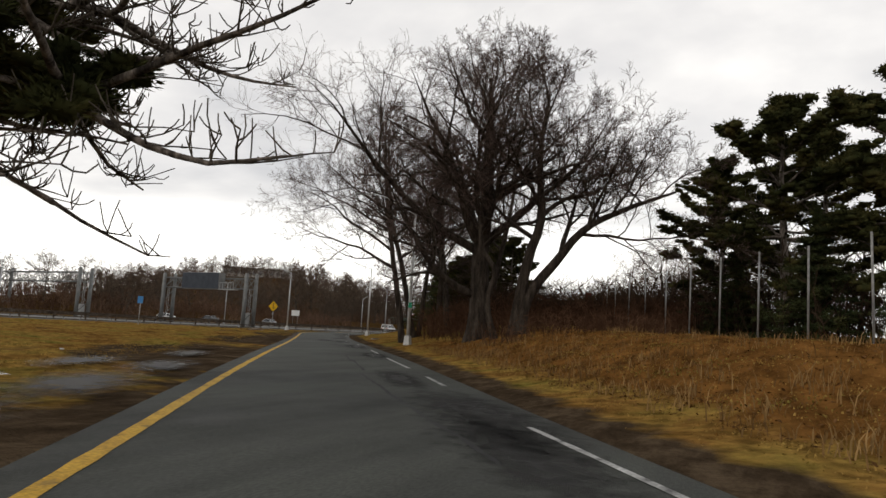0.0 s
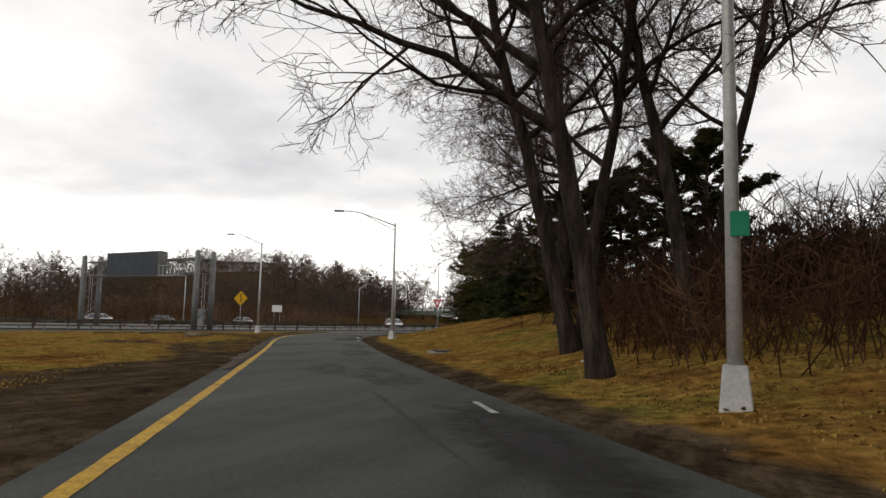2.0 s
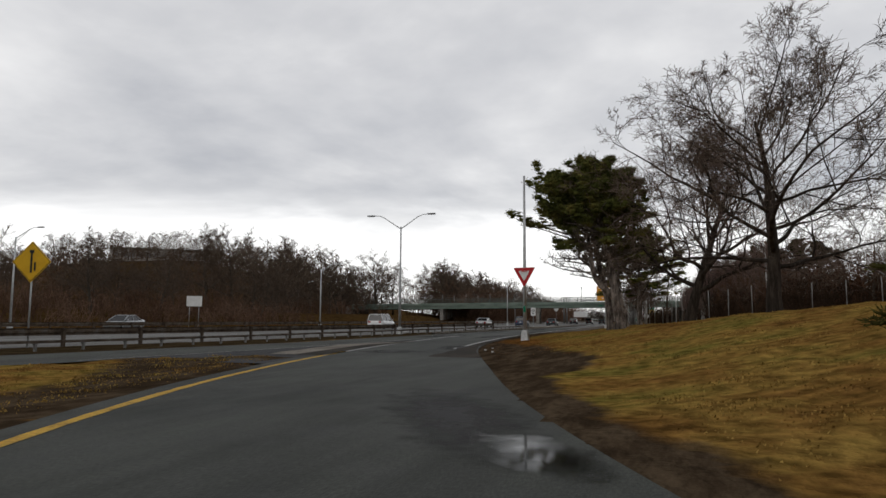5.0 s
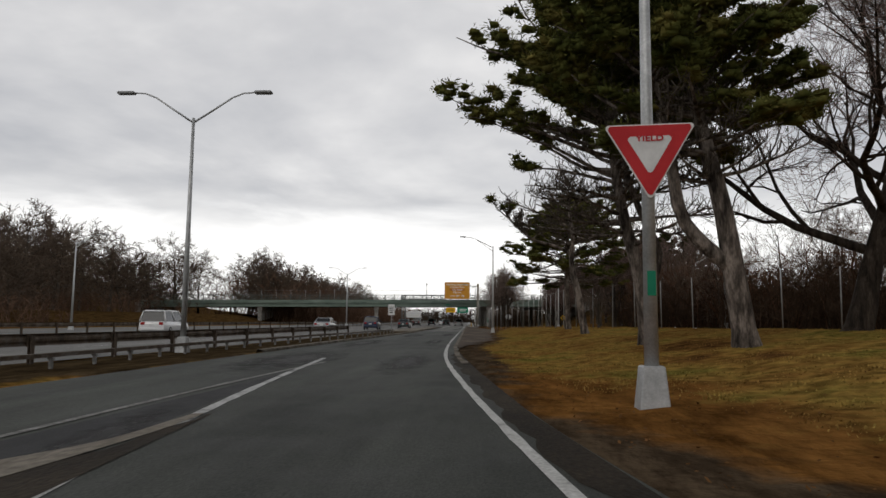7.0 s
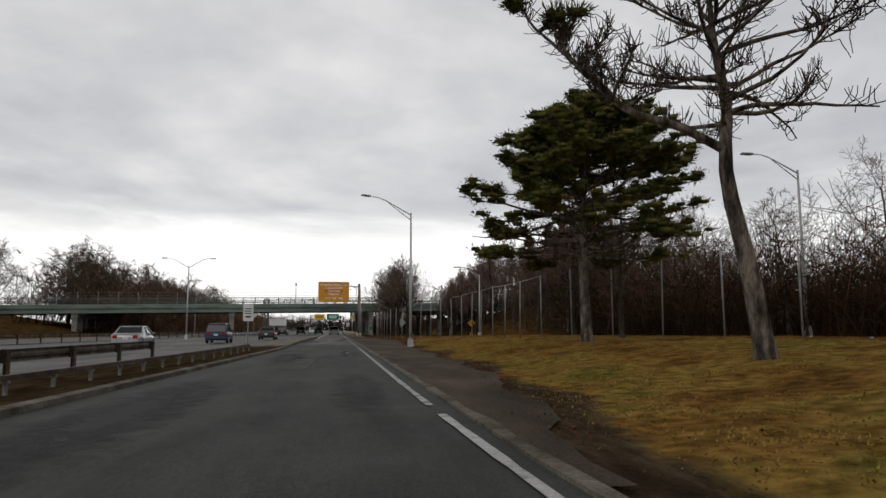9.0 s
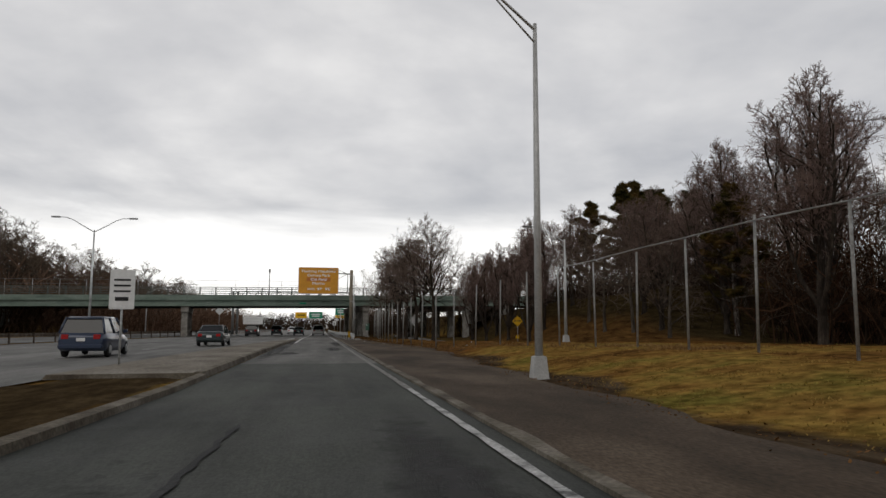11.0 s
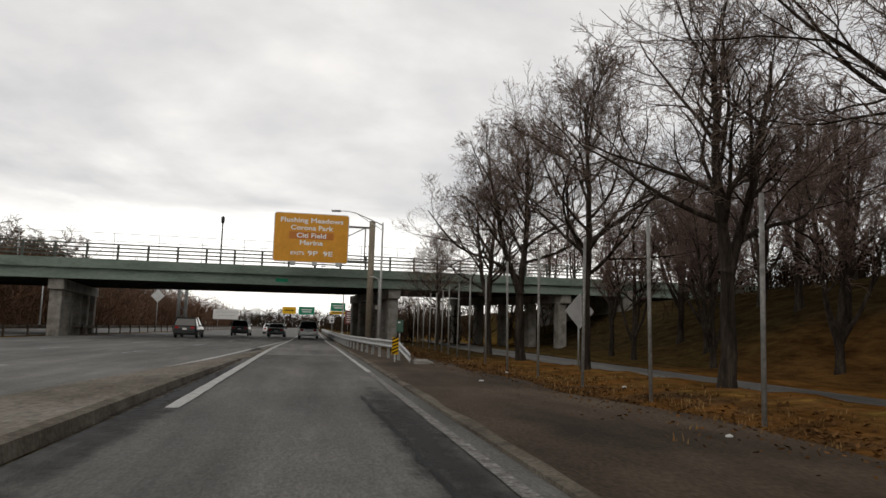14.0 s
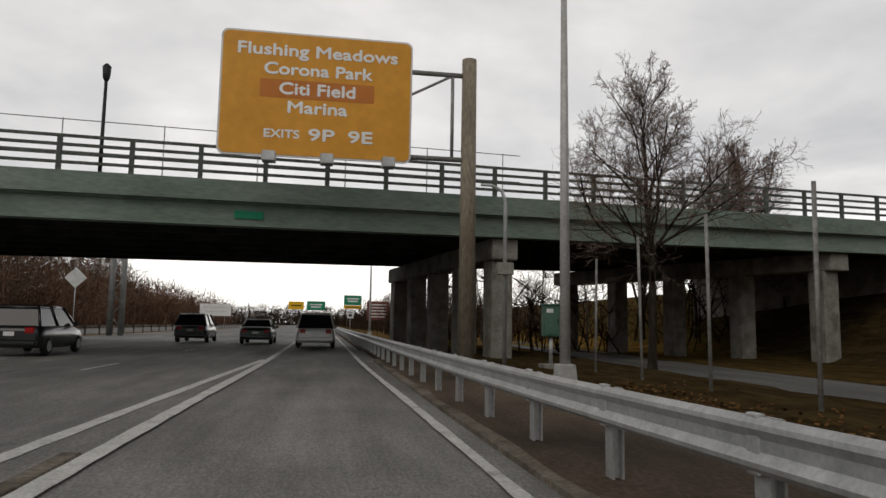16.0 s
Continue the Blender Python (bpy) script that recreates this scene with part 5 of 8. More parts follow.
pine_a = pad_pine("pine_a", 31, [([(0, 0, -0.3), (-0.2, 0, 2.2), (-0.75, 0, 4.5), (-1.05, 0, 6.4), (-1.25, 0.1, 9.0), (-0.9, 0.1, 11.6)], 0.29, 0.05), ([(-0.1, 0, 1.7), (0.5, 0.15, 3.2), (-0.1, 0.3, 4.8), (-0.6, 0.4, 6.6), (-0.1, 0.5, 9.2)], 0.17, 0.05)],
                  [(0, 3.9, 4.2, 3.6, 5, 4, 2, 2), (0, 4.6, 4.8, 4.0, 6, 2, 2, 2), (0, 5.3, 5.2, 4.2, 6, 4, 2, 2), (0, 5.9, 5.6, 4.2, 6, 8, 0.72, 1), (0, 6.6, 6.3, 4.2, 8, 9, 0.5, 1), (0, 7.3, 6.4, 4.0, 8, 11, 0.42, 1), (0, 8.0, 6.2, 3.8, 8, 14, 0.38, 1),
                   (0, 8.7, 5.8, 3.6, 8, 17, 0.34, 1), (0, 9.4, 5.2, 3.2, 8, 20, 0.3, 1), (0, 10.1, 4.2, 2.8, 7, 24, 0.25, 1), (0, 10.8, 2.8, 2.2, 7, 32, 0.1, 1), (0, 11.4, 1.4, 1.4, 6, 45, 0.1, 1), (1, 7.6, 2.6, 3.0, 6, 18, 0.4, 1), (1, 8.8, 2.2, 2.4, 6, 30, 0.2, 1)], per=34, puff=(0.3, 0.5))
pine_b = pad_pine("pine_b", 32, [([(0, 0, -0.3), (-0.35, 0, 2.3), (-0.5, 0, 3.4), (-1.05, 0, 5.9), (-1.4, 0, 8.0), (-1.2, 0, 10.4)], 0.33, 0.05), ([(-0.35, 0, 2.1), (-0.9, 0, 2.55), (-1.5, 0, 3.2), (-1.9, 0, 5.2), (-2.3, 0.1, 7.4), (-2.7, 0.1, 9.4)], 0.21, 0.05)],
                  [(0, 4.6, 2.6, 2.8, 5, 2, 2, 2), (0, 5.4, 3.0, 3.8, 6, 4, 0.55, 1), (0, 6.1, 3.4, 4.2, 7, 6, 0.45, 1), (0, 6.9, 3.4, 4.0, 7, 9, 0.4, 1), (0, 7.7, 3.4, 3.6, 7, 14, 0.3, 1), (0, 8.5, 3.0, 3.0, 7, 20, 0.25, 1), (0, 9.3, 2.2, 2.4, 6, 28, 0.15, 1), (0, 10.1, 1.3, 1.4, 6, 40, 0.1, 1),
                   (1, 5.4, 3.4, 2.4, 5, 2, 2, 2), (1, 6.2, 3.8, 2.4, 6, 6, 0.5, 1), (1, 7.0, 4.0, 2.4, 7, 10, 0.4, 1), (1, 7.9, 3.6, 2.0, 7, 16, 0.3, 1), (1, 8.7, 2.6, 1.8, 6, 26, 0.2, 1), (1, 9.2, 1.4, 1.3, 6, 40, 0.1, 1)], per=34, puff=(0.3, 0.5))
pine_d = pad_pine("pine_d", 34, [([(0, 0, -0.3), (-0.1, 0, 3.0), (-0.05, 0, 6.5), (0.1, 0, 9.0), (0.5, 0, 11.2)], 0.25, 0.04)],
                  [(0, 4.2, 5.6, 4.0, 7, -7, 0.6, 1), (0, 4.9, 5.2, 5.0, 8, -3, 0.6, 1), (0, 5.5, 5.0, 6.0, 8, 1, 0.58, 1), (0, 6.3, 4.8, 6.4, 9, 3, 0.45, 1), (0, 7.0, 4.7, 5.8, 9, 5, 0.36, 1), (0, 7.7, 4.5, 5.2, 9, 7, 0.28, 1), (0, 8.4, 4.1, 4.6, 9, 10, 0.2, 1), (0, 9.1, 3.6, 3.9, 9, 12, 0.15, 1),
                   (0, 9.8, 2.8, 3.0, 8, 15, 0.1, 1), (0, 10.4, 1.9, 2.0, 7, 22, 0.1, 1), (0, 11.0, 0.9, 0.9, 6, 45, 0.1, 1)], per=34, puff=(0.32, 0.54))
pine_far = pad_pine("pine_far", 35, [([(0, 0, -0.3), (0.1, 0, 3.5), (0, 0.1, 7.0), (0.1, 0, 10.4)], 0.22, 0.04)],
                    [(0, 2.6, 3.6, 3.6, 5, 0, 0.5, 1), (0, 3.6, 4.0, 4.2, 6, 2, 0.45, 1), (0, 4.8, 4.2, 4.0, 6, 4, 0.4, 1), (0, 6.0, 3.8, 4.0, 6, 8, 0.3, 1), (0, 7.2, 3.4, 3.2, 6, 14, 0.25, 1), (0, 8.4, 2.6, 2.6, 6, 22, 0.15, 1), (0, 9.5, 1.5, 1.5, 5, 34, 0.1, 1), (0, 10.2, 0.7, 0.7, 4, 60, 0.1, 1)],
                    per=22, needle="needles_dark", broad=0.15, puff=(0.34, 0.56))
pine_back = pad_pine("pine_back", 37, [([(0, 0, -0.3), (0.1, 0.1, 3.5), (0, 0.1, 7.0), (0.15, 0, 10.8)], 0.2, 0.04)],
                     [(0, 3.0, 3.0, 2.6, 5, 2, 0.5, 1), (0, 4.2, 2.4, 3.2, 5, 6, 0.45, 1), (0, 5.6, 3.0, 2.4, 6, 10, 0.4, 1), (0, 7.0, 2.2, 2.6, 5, 16, 0.3, 1), (0, 8.4, 1.9, 1.6, 5, 24, 0.2, 1), (0, 9.7, 1.1, 1.2, 5, 38, 0.1, 1), (0, 10.6, 0.6, 0.6, 4, 60, 0.1, 1)],
                     per=24, needle="needles_brown", broad=0.14, puff=(0.32, 0.52))
pine_dead = pad_pine("pine_dead", 33, [([(0, 0, -0.3), (-0.35, 0, 2.0), (-0.8, 0, 4.5), (-0.7, 0, 5.6), (-0.9, 0.1, 7.4), (-0.95, 0.1, 8.8)], 0.25, 0.04), ([(-0.78, 0, 4.7), (-1.8, 0.05, 5.2), (-3.1, 0.1, 5.6), (-4.0, 0.1, 6.4), (-5.0, 0.2, 7.3)], 0.11, 0.03)],
                     [(0, 5.3, 2.6, 3.6, 5, 4, 2, 2), (0, 6.0, 3.0, 3.8, 6, 8, 2, 2), (0, 6.7, 3.0, 3.4, 6, 14, 2, 2), (0, 7.4, 2.6, 2.8, 6, 22, 2, 2), (0, 8.1, 2.0, 2.2, 6, 32, 2, 2), (0, 8.6, 1.3, 1.3, 5, 50, 2, 2), (1, 5.6, 1.6, 1.2, 4, 25, 2, 2), (1, 6.3, 1.4, 1.0, 5, 30, 2, 2), (1, 7.0, 1.0, 0.8, 5, 40, 0.9, 1)])
pine_over = pad_pine("pine_over", 36, [([(0, 0, -0.3), (0.2, 0, 4.0), (0.3, 0.2, 8.0), (0.4, 0.2, 11.0)], 0.3, 0.06), ([(0.2, 0.05, 3.2), (2.0, 1.6, 4.1), (4.0, 3.2, 4.4), (5.2, 4.4, 4.6)], 0.14, 0.05), ([(0.25, 0.1, 4.6), (2.0, 1.8, 5.6), (3.8, 3.6, 6.0), (5.0, 5.0, 6.3)], 0.13, 0.05)],
                     [(0, 7.5, 3.0, 3.4, 6, 10, 0.4, 1), (0, 9.0, 2.4, 2.6, 6, 20, 0.3, 1), (0, 10.4, 1.4, 1.4, 5, 40, 0.1, 1), (1, 3.8, 1.4, 1.6, 8, 2, 0.0, 1), (1, 4.15, 1.5, 1.8, 9, 0, 0.0, 1), (1, 4.3, 1.5, 1.8, 9, 5, 0.0, 1), (1, 4.4, 1.4, 1.7, 8, -5, 0.0, 1), (1, 4.42, 1.4, 5.0, 8, -14, 2, 2), (1, 4.5, 1.2, 5.6, 8, -24, 2, 2), (1, 4.55, 1.2, 5.4, 7, -4, 2, 2),
                      (2, 5.3, 1.4, 1.6, 8, 2, 0.0, 1), (2, 5.65, 1.5, 1.8, 9, 0, 0, 1), (2, 5.9, 1.5, 1.8, 8, 0, 0, 1), (2, 6.05, 1.4, 4.4, 7, -10, 2, 2), (2, 6.15, 1.2, 5.6, 8, -18, 2, 2), (2, 6.25, 1.2, 5.2, 7, -4, 2, 2)], per=40, needle="needles_dark", puff=(0.3, 0.48))
plant_pine("pine_tree", pine_b, (6.15, 22.5), "forked leaning pine with flaking bark", "pines on the grass")
plant_pine("pine_tree", pine_a, (5.1, 28.8), "crooked pine with flaking bark and bare lower limbs", "pines on the grass")
plant_pine("pine_tree", pine_dead, (5.5, 44.9), "half-dead pine with bare twisted branches", "pines on the grass")
plant_pine("pine_tree", pine_d, (6.3, 58.4), "broad pine with level tiers of needles", "pines on the grass", scale=0.98, flat=0.9)
for x, y, t, s in ((54.8, -53.0, 70, 1.2), (60.5, -58.5, 20, 1.25), (57.5, -46.0, 200, 1.2), (65.5, -63.0, 130, 1.2), (51.5, -44.0, 300, 1.05)):
    plant_pine("pine_tree", pine_far, (x, y), "dark broad pine behind the bank", "pines behind the bank", turn=t, scale=s)
for x, y, s in ((37.0, 144.0, 1.3), (40.5, 139.0, 1.2)):
    plant_pine("pine_tree", pine_far, (x, y), "dark green pine above the leafy slope", "pines behind the fence", turn=x * 40, scale=s)
plant_pine("pine_tree", pine_over, (37.6, -91.6), "pine with long half-bare limbs hanging towards the ramp")

spruce_a = spruce_tree("spruce_a", 41, 8.0, 3.5)
spruce_b = spruce_tree("spruce_b", 42, 6.4, 3.2)
yew = spruce_tree("yew", 43, 4.4, 3.0, round_top=True)
for x, y, k, s, t in ((19.0, -17.2, 0, 0.95, 0), (22.2, -24.2, 0, 0.74, 90), (24.0, -20.5, 1, 0.85, 280), (27.0, -25.0, 1, 1.0, 50), 
                      (56.0, -57.0, 1, 1.0, 0), (61.0, -64.0, 1, 1.1, 90), (52.5, -50.0, 1, 0.9, 200), (66.0, -69.0, 1, 1.0, 40)):
    plant("spruce_tree", (spruce_a, spruce_b)[k], (x, y), "dark green pointed spruce on the bank", group="spruces on the bank", turn=t, scale=s)
for x, y, s, t in ((14.6, -10.8, 0.82, 0), (17.0, -11.6, 0.92, 200), (19.4, -12.8, 1.0, 120), (20.8, -16.0, 0.95, 40), (22.8, -21.0, 0.9, 200), (26.0, -26.5, 0.85, 300), (21.5, -9.5, 0.8, 80)):
    plant("yew_bush", yew, (x, y), "dense dark evergreen bush with an olive tinge", "bush", group="evergreen bushes on the bank", turn=t, scale=s)

for x, y, t, sc in ((28.0, -30.0, 60, 0.6), (25.8, -27.0, 130, 0.62), (28.8, -26.6, 10, 0.7), (31.4, -30.4, 250, 0.75), (24.2, -23.6, 310, 0.6), (33.5, -33.5, 80, 0.7)):
    plant_pine("pine_tree", pine_far, (x, y), "dark broad pine among the bushes on the bank", "pines behind the bank", turn=t, scale=sc)
for x, y, k, t, sc in ((33.4, -39.6, 1, 130, 1.0), (30.1, -46.0, 1, 120, 0.85), (29.5, -37.5, 1, 330, 0.75)):
    plant("roadside_tree", (slim_a, slim_b)[k], (x, y), "tall bare tree rising from the brush on the bank", group="bare trees on the bank", turn=t, scale=sc)
light_a = bare_tree("light_a", 51, 11.0, 0.17, 0.28, 11, 4.8, FAR, "bark_grey", "twig_grey", least=0.0075, thick=0.45, tilt=(1.15, 0.45), droop=0.02)
light_b = bare_tree("light_b", 52, 12.0, 0.18, 0.32, 11, 4.6, FAR, "bark_grey", "twig_grey", lean=(0.05, 0.04), least=0.0075, thick=0.45, tilt=(1.15, 0.45), droop=0.02)
light_c = bare_tree("light_c", 53, 9.0, 0.15, 0.18, 11, 4.4, FAR, "bark_grey", "twig_grey", least=0.0075, thick=0.45, tilt=(1.15, 0.45), droop=0.02)
round_a = bare_tree("round_a", 54, 10.5, 0.26, 0.26, 17, 6.4, SLIM[:3] + FAR[2:], "bark_oak", "twig_grey", least=0.006, thick=0.5, tilt=(1.3, 0.45), droop=0.01)
plant("bare_tree", round_a, (12.8, 5.2), "broad round-crowned bare tree beside the bushes", turn=15, scale=1.08, flat=0.86)
oak_c = bare_tree("oak_c", 13, 12.8, 0.36, 0.24, 16, 7.4, OAK[:1] + SLIM[1:], "bark_oak", "twig_rosy", lean=(0.14, 0.0), tilt=(1.0, 0.4))
street_a = limbed_tree("street_a", 58, [([(0, 0, -0.3), (0.05, 0, 2.6), (-0.1, 0.1, 5.0), (0.05, 0.1, 7.6)], 0.14, 0.025)],
                       [(0, 2.7, 180, 30, 4.2, 0.06, 0.05), (0, 3.0, 330, 45, 4.0, 0.06, 0.05), (0, 3.3, 80, 40, 4.0, 0.055, 0.05), (0, 3.6, 220, 45, 4.0, 0.055, 0.05)], [(0, 3.0, 7.5, 15, 3.8, 1.8, 55, 15)], SLIM, "bark_oak", "twig_street", least=0.003)
street_b = limbed_tree("street_b", 59, [([(0, 0, -0.3), (-0.05, 0, 2.9), (0.1, 0, 5.4), (0.2, 0.1, 8.4)], 0.19, 0.025), ([(-0.05, 0, 2.6), (-0.7, 0.2, 4.2), (-1.2, 0.3, 6.2), (-1.4, 0.4, 7.8)], 0.13, 0.03)],
                       [(0, 3.2, 190, 20, 4.8, 0.075, 0.03), (0, 3.8, 350, 35, 4.2, 0.065, 0.04), (0, 4.2, 250, 40, 4.0, 0.06, 0.04)], [(0, 3.4, 8.2, 12, 4.0, 1.8, 55, 15), (1, 3.6, 7.6, 8, 3.0, 1.6, 55, 20)], SLIM, "bark_oak", "twig_street", least=0.003)
for x, y, k, t, sc in ((4.5, 117.1, 0, 20, 1.06), (3.9, 123.2, 1, 200, 0.92), (4.0, 131.0, 0, 120, 1.12), (4.3, 139.0, 1, 20, 1.12), (5.0, 147.4, 1, 300, 1.08), (5.2, 164.5, 0, 70, 0.98)):
    plant("street_tree", (street_a, street_b)[k], (x, y), "bare street tree with upswept limbs behind the fence posts", group="row of street trees", turn=t, scale=sc)
plant("bare_tree", oak_c, (10.3, 25.2), "dark bare tree with leaning trunk on the rise", turn=20)
rng = np.random.default_rng(5)
for x, y, k, s in ((9.3, 61.9, 0, 0.8), (17.0, 112.0, 0, 0.8),
                   (18.5, 119.0, 1, 0.8), (17.0, 107.0, 1, 0.75), (22.0, 148.0, 0, 0.85), (24.0, 154.0, 2, 0.95), (21.0, 114.0, 2, 0.75),
                   (26.0, 128.0, 0, 0.8), (27.0, 146.0, 1, 0.85), (16.5, 101.0, 2, 0.8), (20.5, 109.0, 0, 0.75)):
    plant("bare_tree", (light_a, light_b, light_c)[k], (x, y), "bare grey-brown tree along the fence", group="bare trees by the fence", turn=rng.uniform(0, 360), scale=s)
for x, y, s in ((18.5, 97.0, 0.75), (27.0, 130.0, 1.05), (25.0, 134.5, 0.95), (30.0, 134.0, 1.15), (26.5, 121.0, 0.8)):
    plant_pine("pine_tree", pine_back, (x, y), "ragged brownish pine behind the fence", "pines behind the fence", turn=rng.uniform(0, 360), scale=s)

# woods behind the fence
for i in range(60):
    y = -45 + i * 2.9 + rng.uniform(-2, 2)
    x = float(np.interp(y, [-45, -20, 0, 25, 45, 65, 90, 110, 160], [50, 43, 36, 29, 21, 17, 17, 24, 34])) + rng.uniform(0, 14)
    plant("woodland_tree", (light_a, light_b, light_c)[i % 3], (x, y), "bare tree in the wood behind the fence", group="trees of the wood", turn=rng.uniform(0, 360), scale=rng.uniform(0.7, 1.0))
# trees across the highway, and on the slope by the overpass
far_a = bare_tree("far_a", 55, 10.5, 0.24, 0.24, 14, 6.0, FAR, "bark_grey", "twig_pale", least=0.016, thick=0.5, tilt=(1.35, 0.45), droop=0.0)
far_b = bare_tree("far_b", 56, 11.5, 0.24, 0.28, 13, 5.4, FAR, "bark_grey", "twig_pale", least=0.016, thick=0.5, tilt=(1.25, 0.4), droop=0.01)
vase_a = limbed_tree("vase_a", 65, [([(0, 0, -0.3), (0.1, 0, 1.5), (0.3, 0.1, 4.0), (0.5, 0.2, 7.0), (0.6, 0.3, 10.5)], 0.2, 0.03), ([(0, 0, 1.2), (-0.6, 0.1, 2.6), (-1.1, 0.2, 5.0), (-1.8, 0.3, 9.4)], 0.12, 0.025),
                                    ([(0.1, 0, 1.4), (0.8, 0.5, 3.0), (1.5, 0.9, 5.5), (2.3, 1.2, 9.0)], 0.11, 0.025), ([(0.05, 0, 1.6), (0.2, -0.7, 3.0), (0.3, -1.4, 6.0), (0.2, -2.0, 9.0)], 0.11, 0.025)],
                     [], [(0, 3.4, 10.3, 12, 3.4, 1.4, 48, 15), (1, 3.2, 9.2, 10, 3.2, 1.4, 50, 18), (2, 3.4, 8.8, 9, 3.2, 1.4, 50, 18), (3, 3.4, 8.8, 9, 3.2, 1.4, 50, 18)], LIGHT, "bark_oak", "twig_rosy", least=0.006)
vase_b = limbed_tree("vase_b", 66, [([(0, 0, -0.3), (-0.1, 0, 2.4), (-0.3, 0.1, 5.0), (-0.2, 0.2, 11.4)], 0.22, 0.03), ([(-0.1, 0, 2.2), (0.7, 0.1, 3.8), (1.3, 0.2, 6.0), (1.9, 0.3, 10.0)], 0.13, 0.025),
                                    ([(-0.1, 0, 2.6), (-1.0, -0.4, 4.4), (-1.9, -0.8, 6.6), (-2.5, -1.0, 9.6)], 0.12, 0.025)],
                     [(0, 3.4, 200, 30, 4.4, 0.07, 0.03)], [(0, 4.0, 11.2, 14, 3.6, 1.4, 48, 15), (1, 4.4, 9.8, 10, 3.2, 1.4, 50, 18), (2, 4.6, 9.4, 10, 3.2, 1.4, 50, 18)], LIGHT, "bark_oak", "twig_rosy", least=0.006)
for i, (x, y, sc) in enumerate(((14.6, 124.0, 0.8), (17.5, 128.5, 0.88), (15.2, 133.5, 0.85), (18.6, 137.0, 0.92), (14.6, 141.0, 0.82), (21.5, 131.0, 0.85), (17.0, 145.5, 0.9), (20.5, 142.5, 0.95), (14.8, 150.0, 0.85), (19.0, 152.0, 0.95),
                                (23.0, 149.0, 0.9), (16.5, 157.0, 0.85), (22.5, 158.0, 0.95), (25.5, 139.0, 0.85), (18.5, 98.0, 0.85), (21.5, 103.0, 0.9), (17.8, 104.5, 0.8), (24.5, 108.0, 0.9), (19.5, 110.5, 0.85), (22.0, 94.0, 0.85), (15.5, 86.5, 0.95), (18.5, 90.0, 1.05), (24.5, 87.5, 1.1), (24.5, 193.5, 1.05), (28.5, 195.0, 1.1), (20.5, 197.0, 0.9))):
    plant("slope_tree", (vase_a, vase_b)[i % 2], (x, y), "bare tree of upswept stems on the slope above the side road", group="trees on the slope", turn=i * 137.0, scale=sc)
for i in range(84):
    y = -130 + i * 5.5 + rng.uniform(-3, 3)
    x = float(sample(MAIN_L, [y])[0]) - rng.uniform(25, 52)
    x = x if y < 95 else min(x, -62.0 - rng.uniform(0, 22)) if y < 176 else x
    plant("woodland_tree", (far_a, far_b)[i % 2], (x, y), "bare tree beyond the highway", group="trees beyond the highway", turn=rng.uniform(0, 360), scale=rng.uniform(0.75, 1.05) * (1.0 if y < 95 else 1.5))
for i in range(26):
    y = 190 + i * 9.0
    x = rng.uniform(6, 22) + 0.02 * (y - 190)
    plant("woodland_tree", (light_a, light_b, light_c)[i % 3], (x, y), "bare tree beyond the overpass", group="trees beyond the overpass", turn=rng.uniform(0, 360), scale=rng.uniform(0.7, 1.0))
rng = np.random.default_rng(8)
ys = rng.uniform(-140, 330, 1700)
sp = np.stack([sample(MAIN_L, ys) - 20 - rng.uniform(0, 18, 1700), ys], 1)
sp = sp[(ys < 88) | (ys > 192) | (sp[:, 0] < -61)]
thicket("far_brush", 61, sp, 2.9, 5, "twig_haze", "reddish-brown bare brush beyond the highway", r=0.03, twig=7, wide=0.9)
ys = rng.uniform(-60, 165, 1500)
sp = np.stack([np.interp(ys, [-60, -45, -20, 0, 25, 45, 65, 90, 110, 160], [56, 47, 40, 33, 26, 18.5, 14.5, 17, 24, 25]) + rng.uniform(0, 15, 1500), ys], 1)
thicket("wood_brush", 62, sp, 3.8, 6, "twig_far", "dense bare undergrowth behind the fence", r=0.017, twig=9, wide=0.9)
ys = rng.uniform(8, 100, 520)
sp = np.stack([np.interp(ys, [8, 30, 40, 52, 65, 90, 112], [34, 27, 23.5, 20, 17.5, 18, 22]) + rng.uniform(0, 20, 520), ys], 1)
thicket("understorey", 67, sp, 5.6, 5, "twig_brush", "tall bare brown understorey of the wood behind the fence", r=0.022, twig=10, wide=1.1)
sp = np.stack([rng.uniform(30, 50, 700), rng.uniform(-64, -34, 700)], 1)
sp = sp[right_of(sp[:, 0], sp[:, 1], RAMP_R) > 5.0]
thicket("bank_brush", 63, sp[sp[:, 1] > -54], 1.9, 7, "twig_brush", "reddish-brown bare brush behind the lamp", r=0.011, twig=7, wide=0.5)
thicket("bank_brush", 69, sp[sp[:, 1] <= -54], 1.0, 6, "twig_brush", "low brown bare brush under the oaks", r=0.01, twig=6, wide=0.5)
sp = np.stack([rng.uniform(27, 46, 420), rng.uniform(-48, -24, 420)], 1)
sp = sp[right_of(sp[:, 0], sp[:, 1], RAMP_R) > 8.5]
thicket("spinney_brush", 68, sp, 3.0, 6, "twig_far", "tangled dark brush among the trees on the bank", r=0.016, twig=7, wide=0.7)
ys = rng.uniform(185, 420, 420)
sp = np.stack([rng.uniform(3, 26, 420), ys], 1)
thicket("far_right_brush", 64, sp, 4.5, 5, "twig_far", "bare brush beyond the overpass", r=0.04, twig=7, wide=1.0)


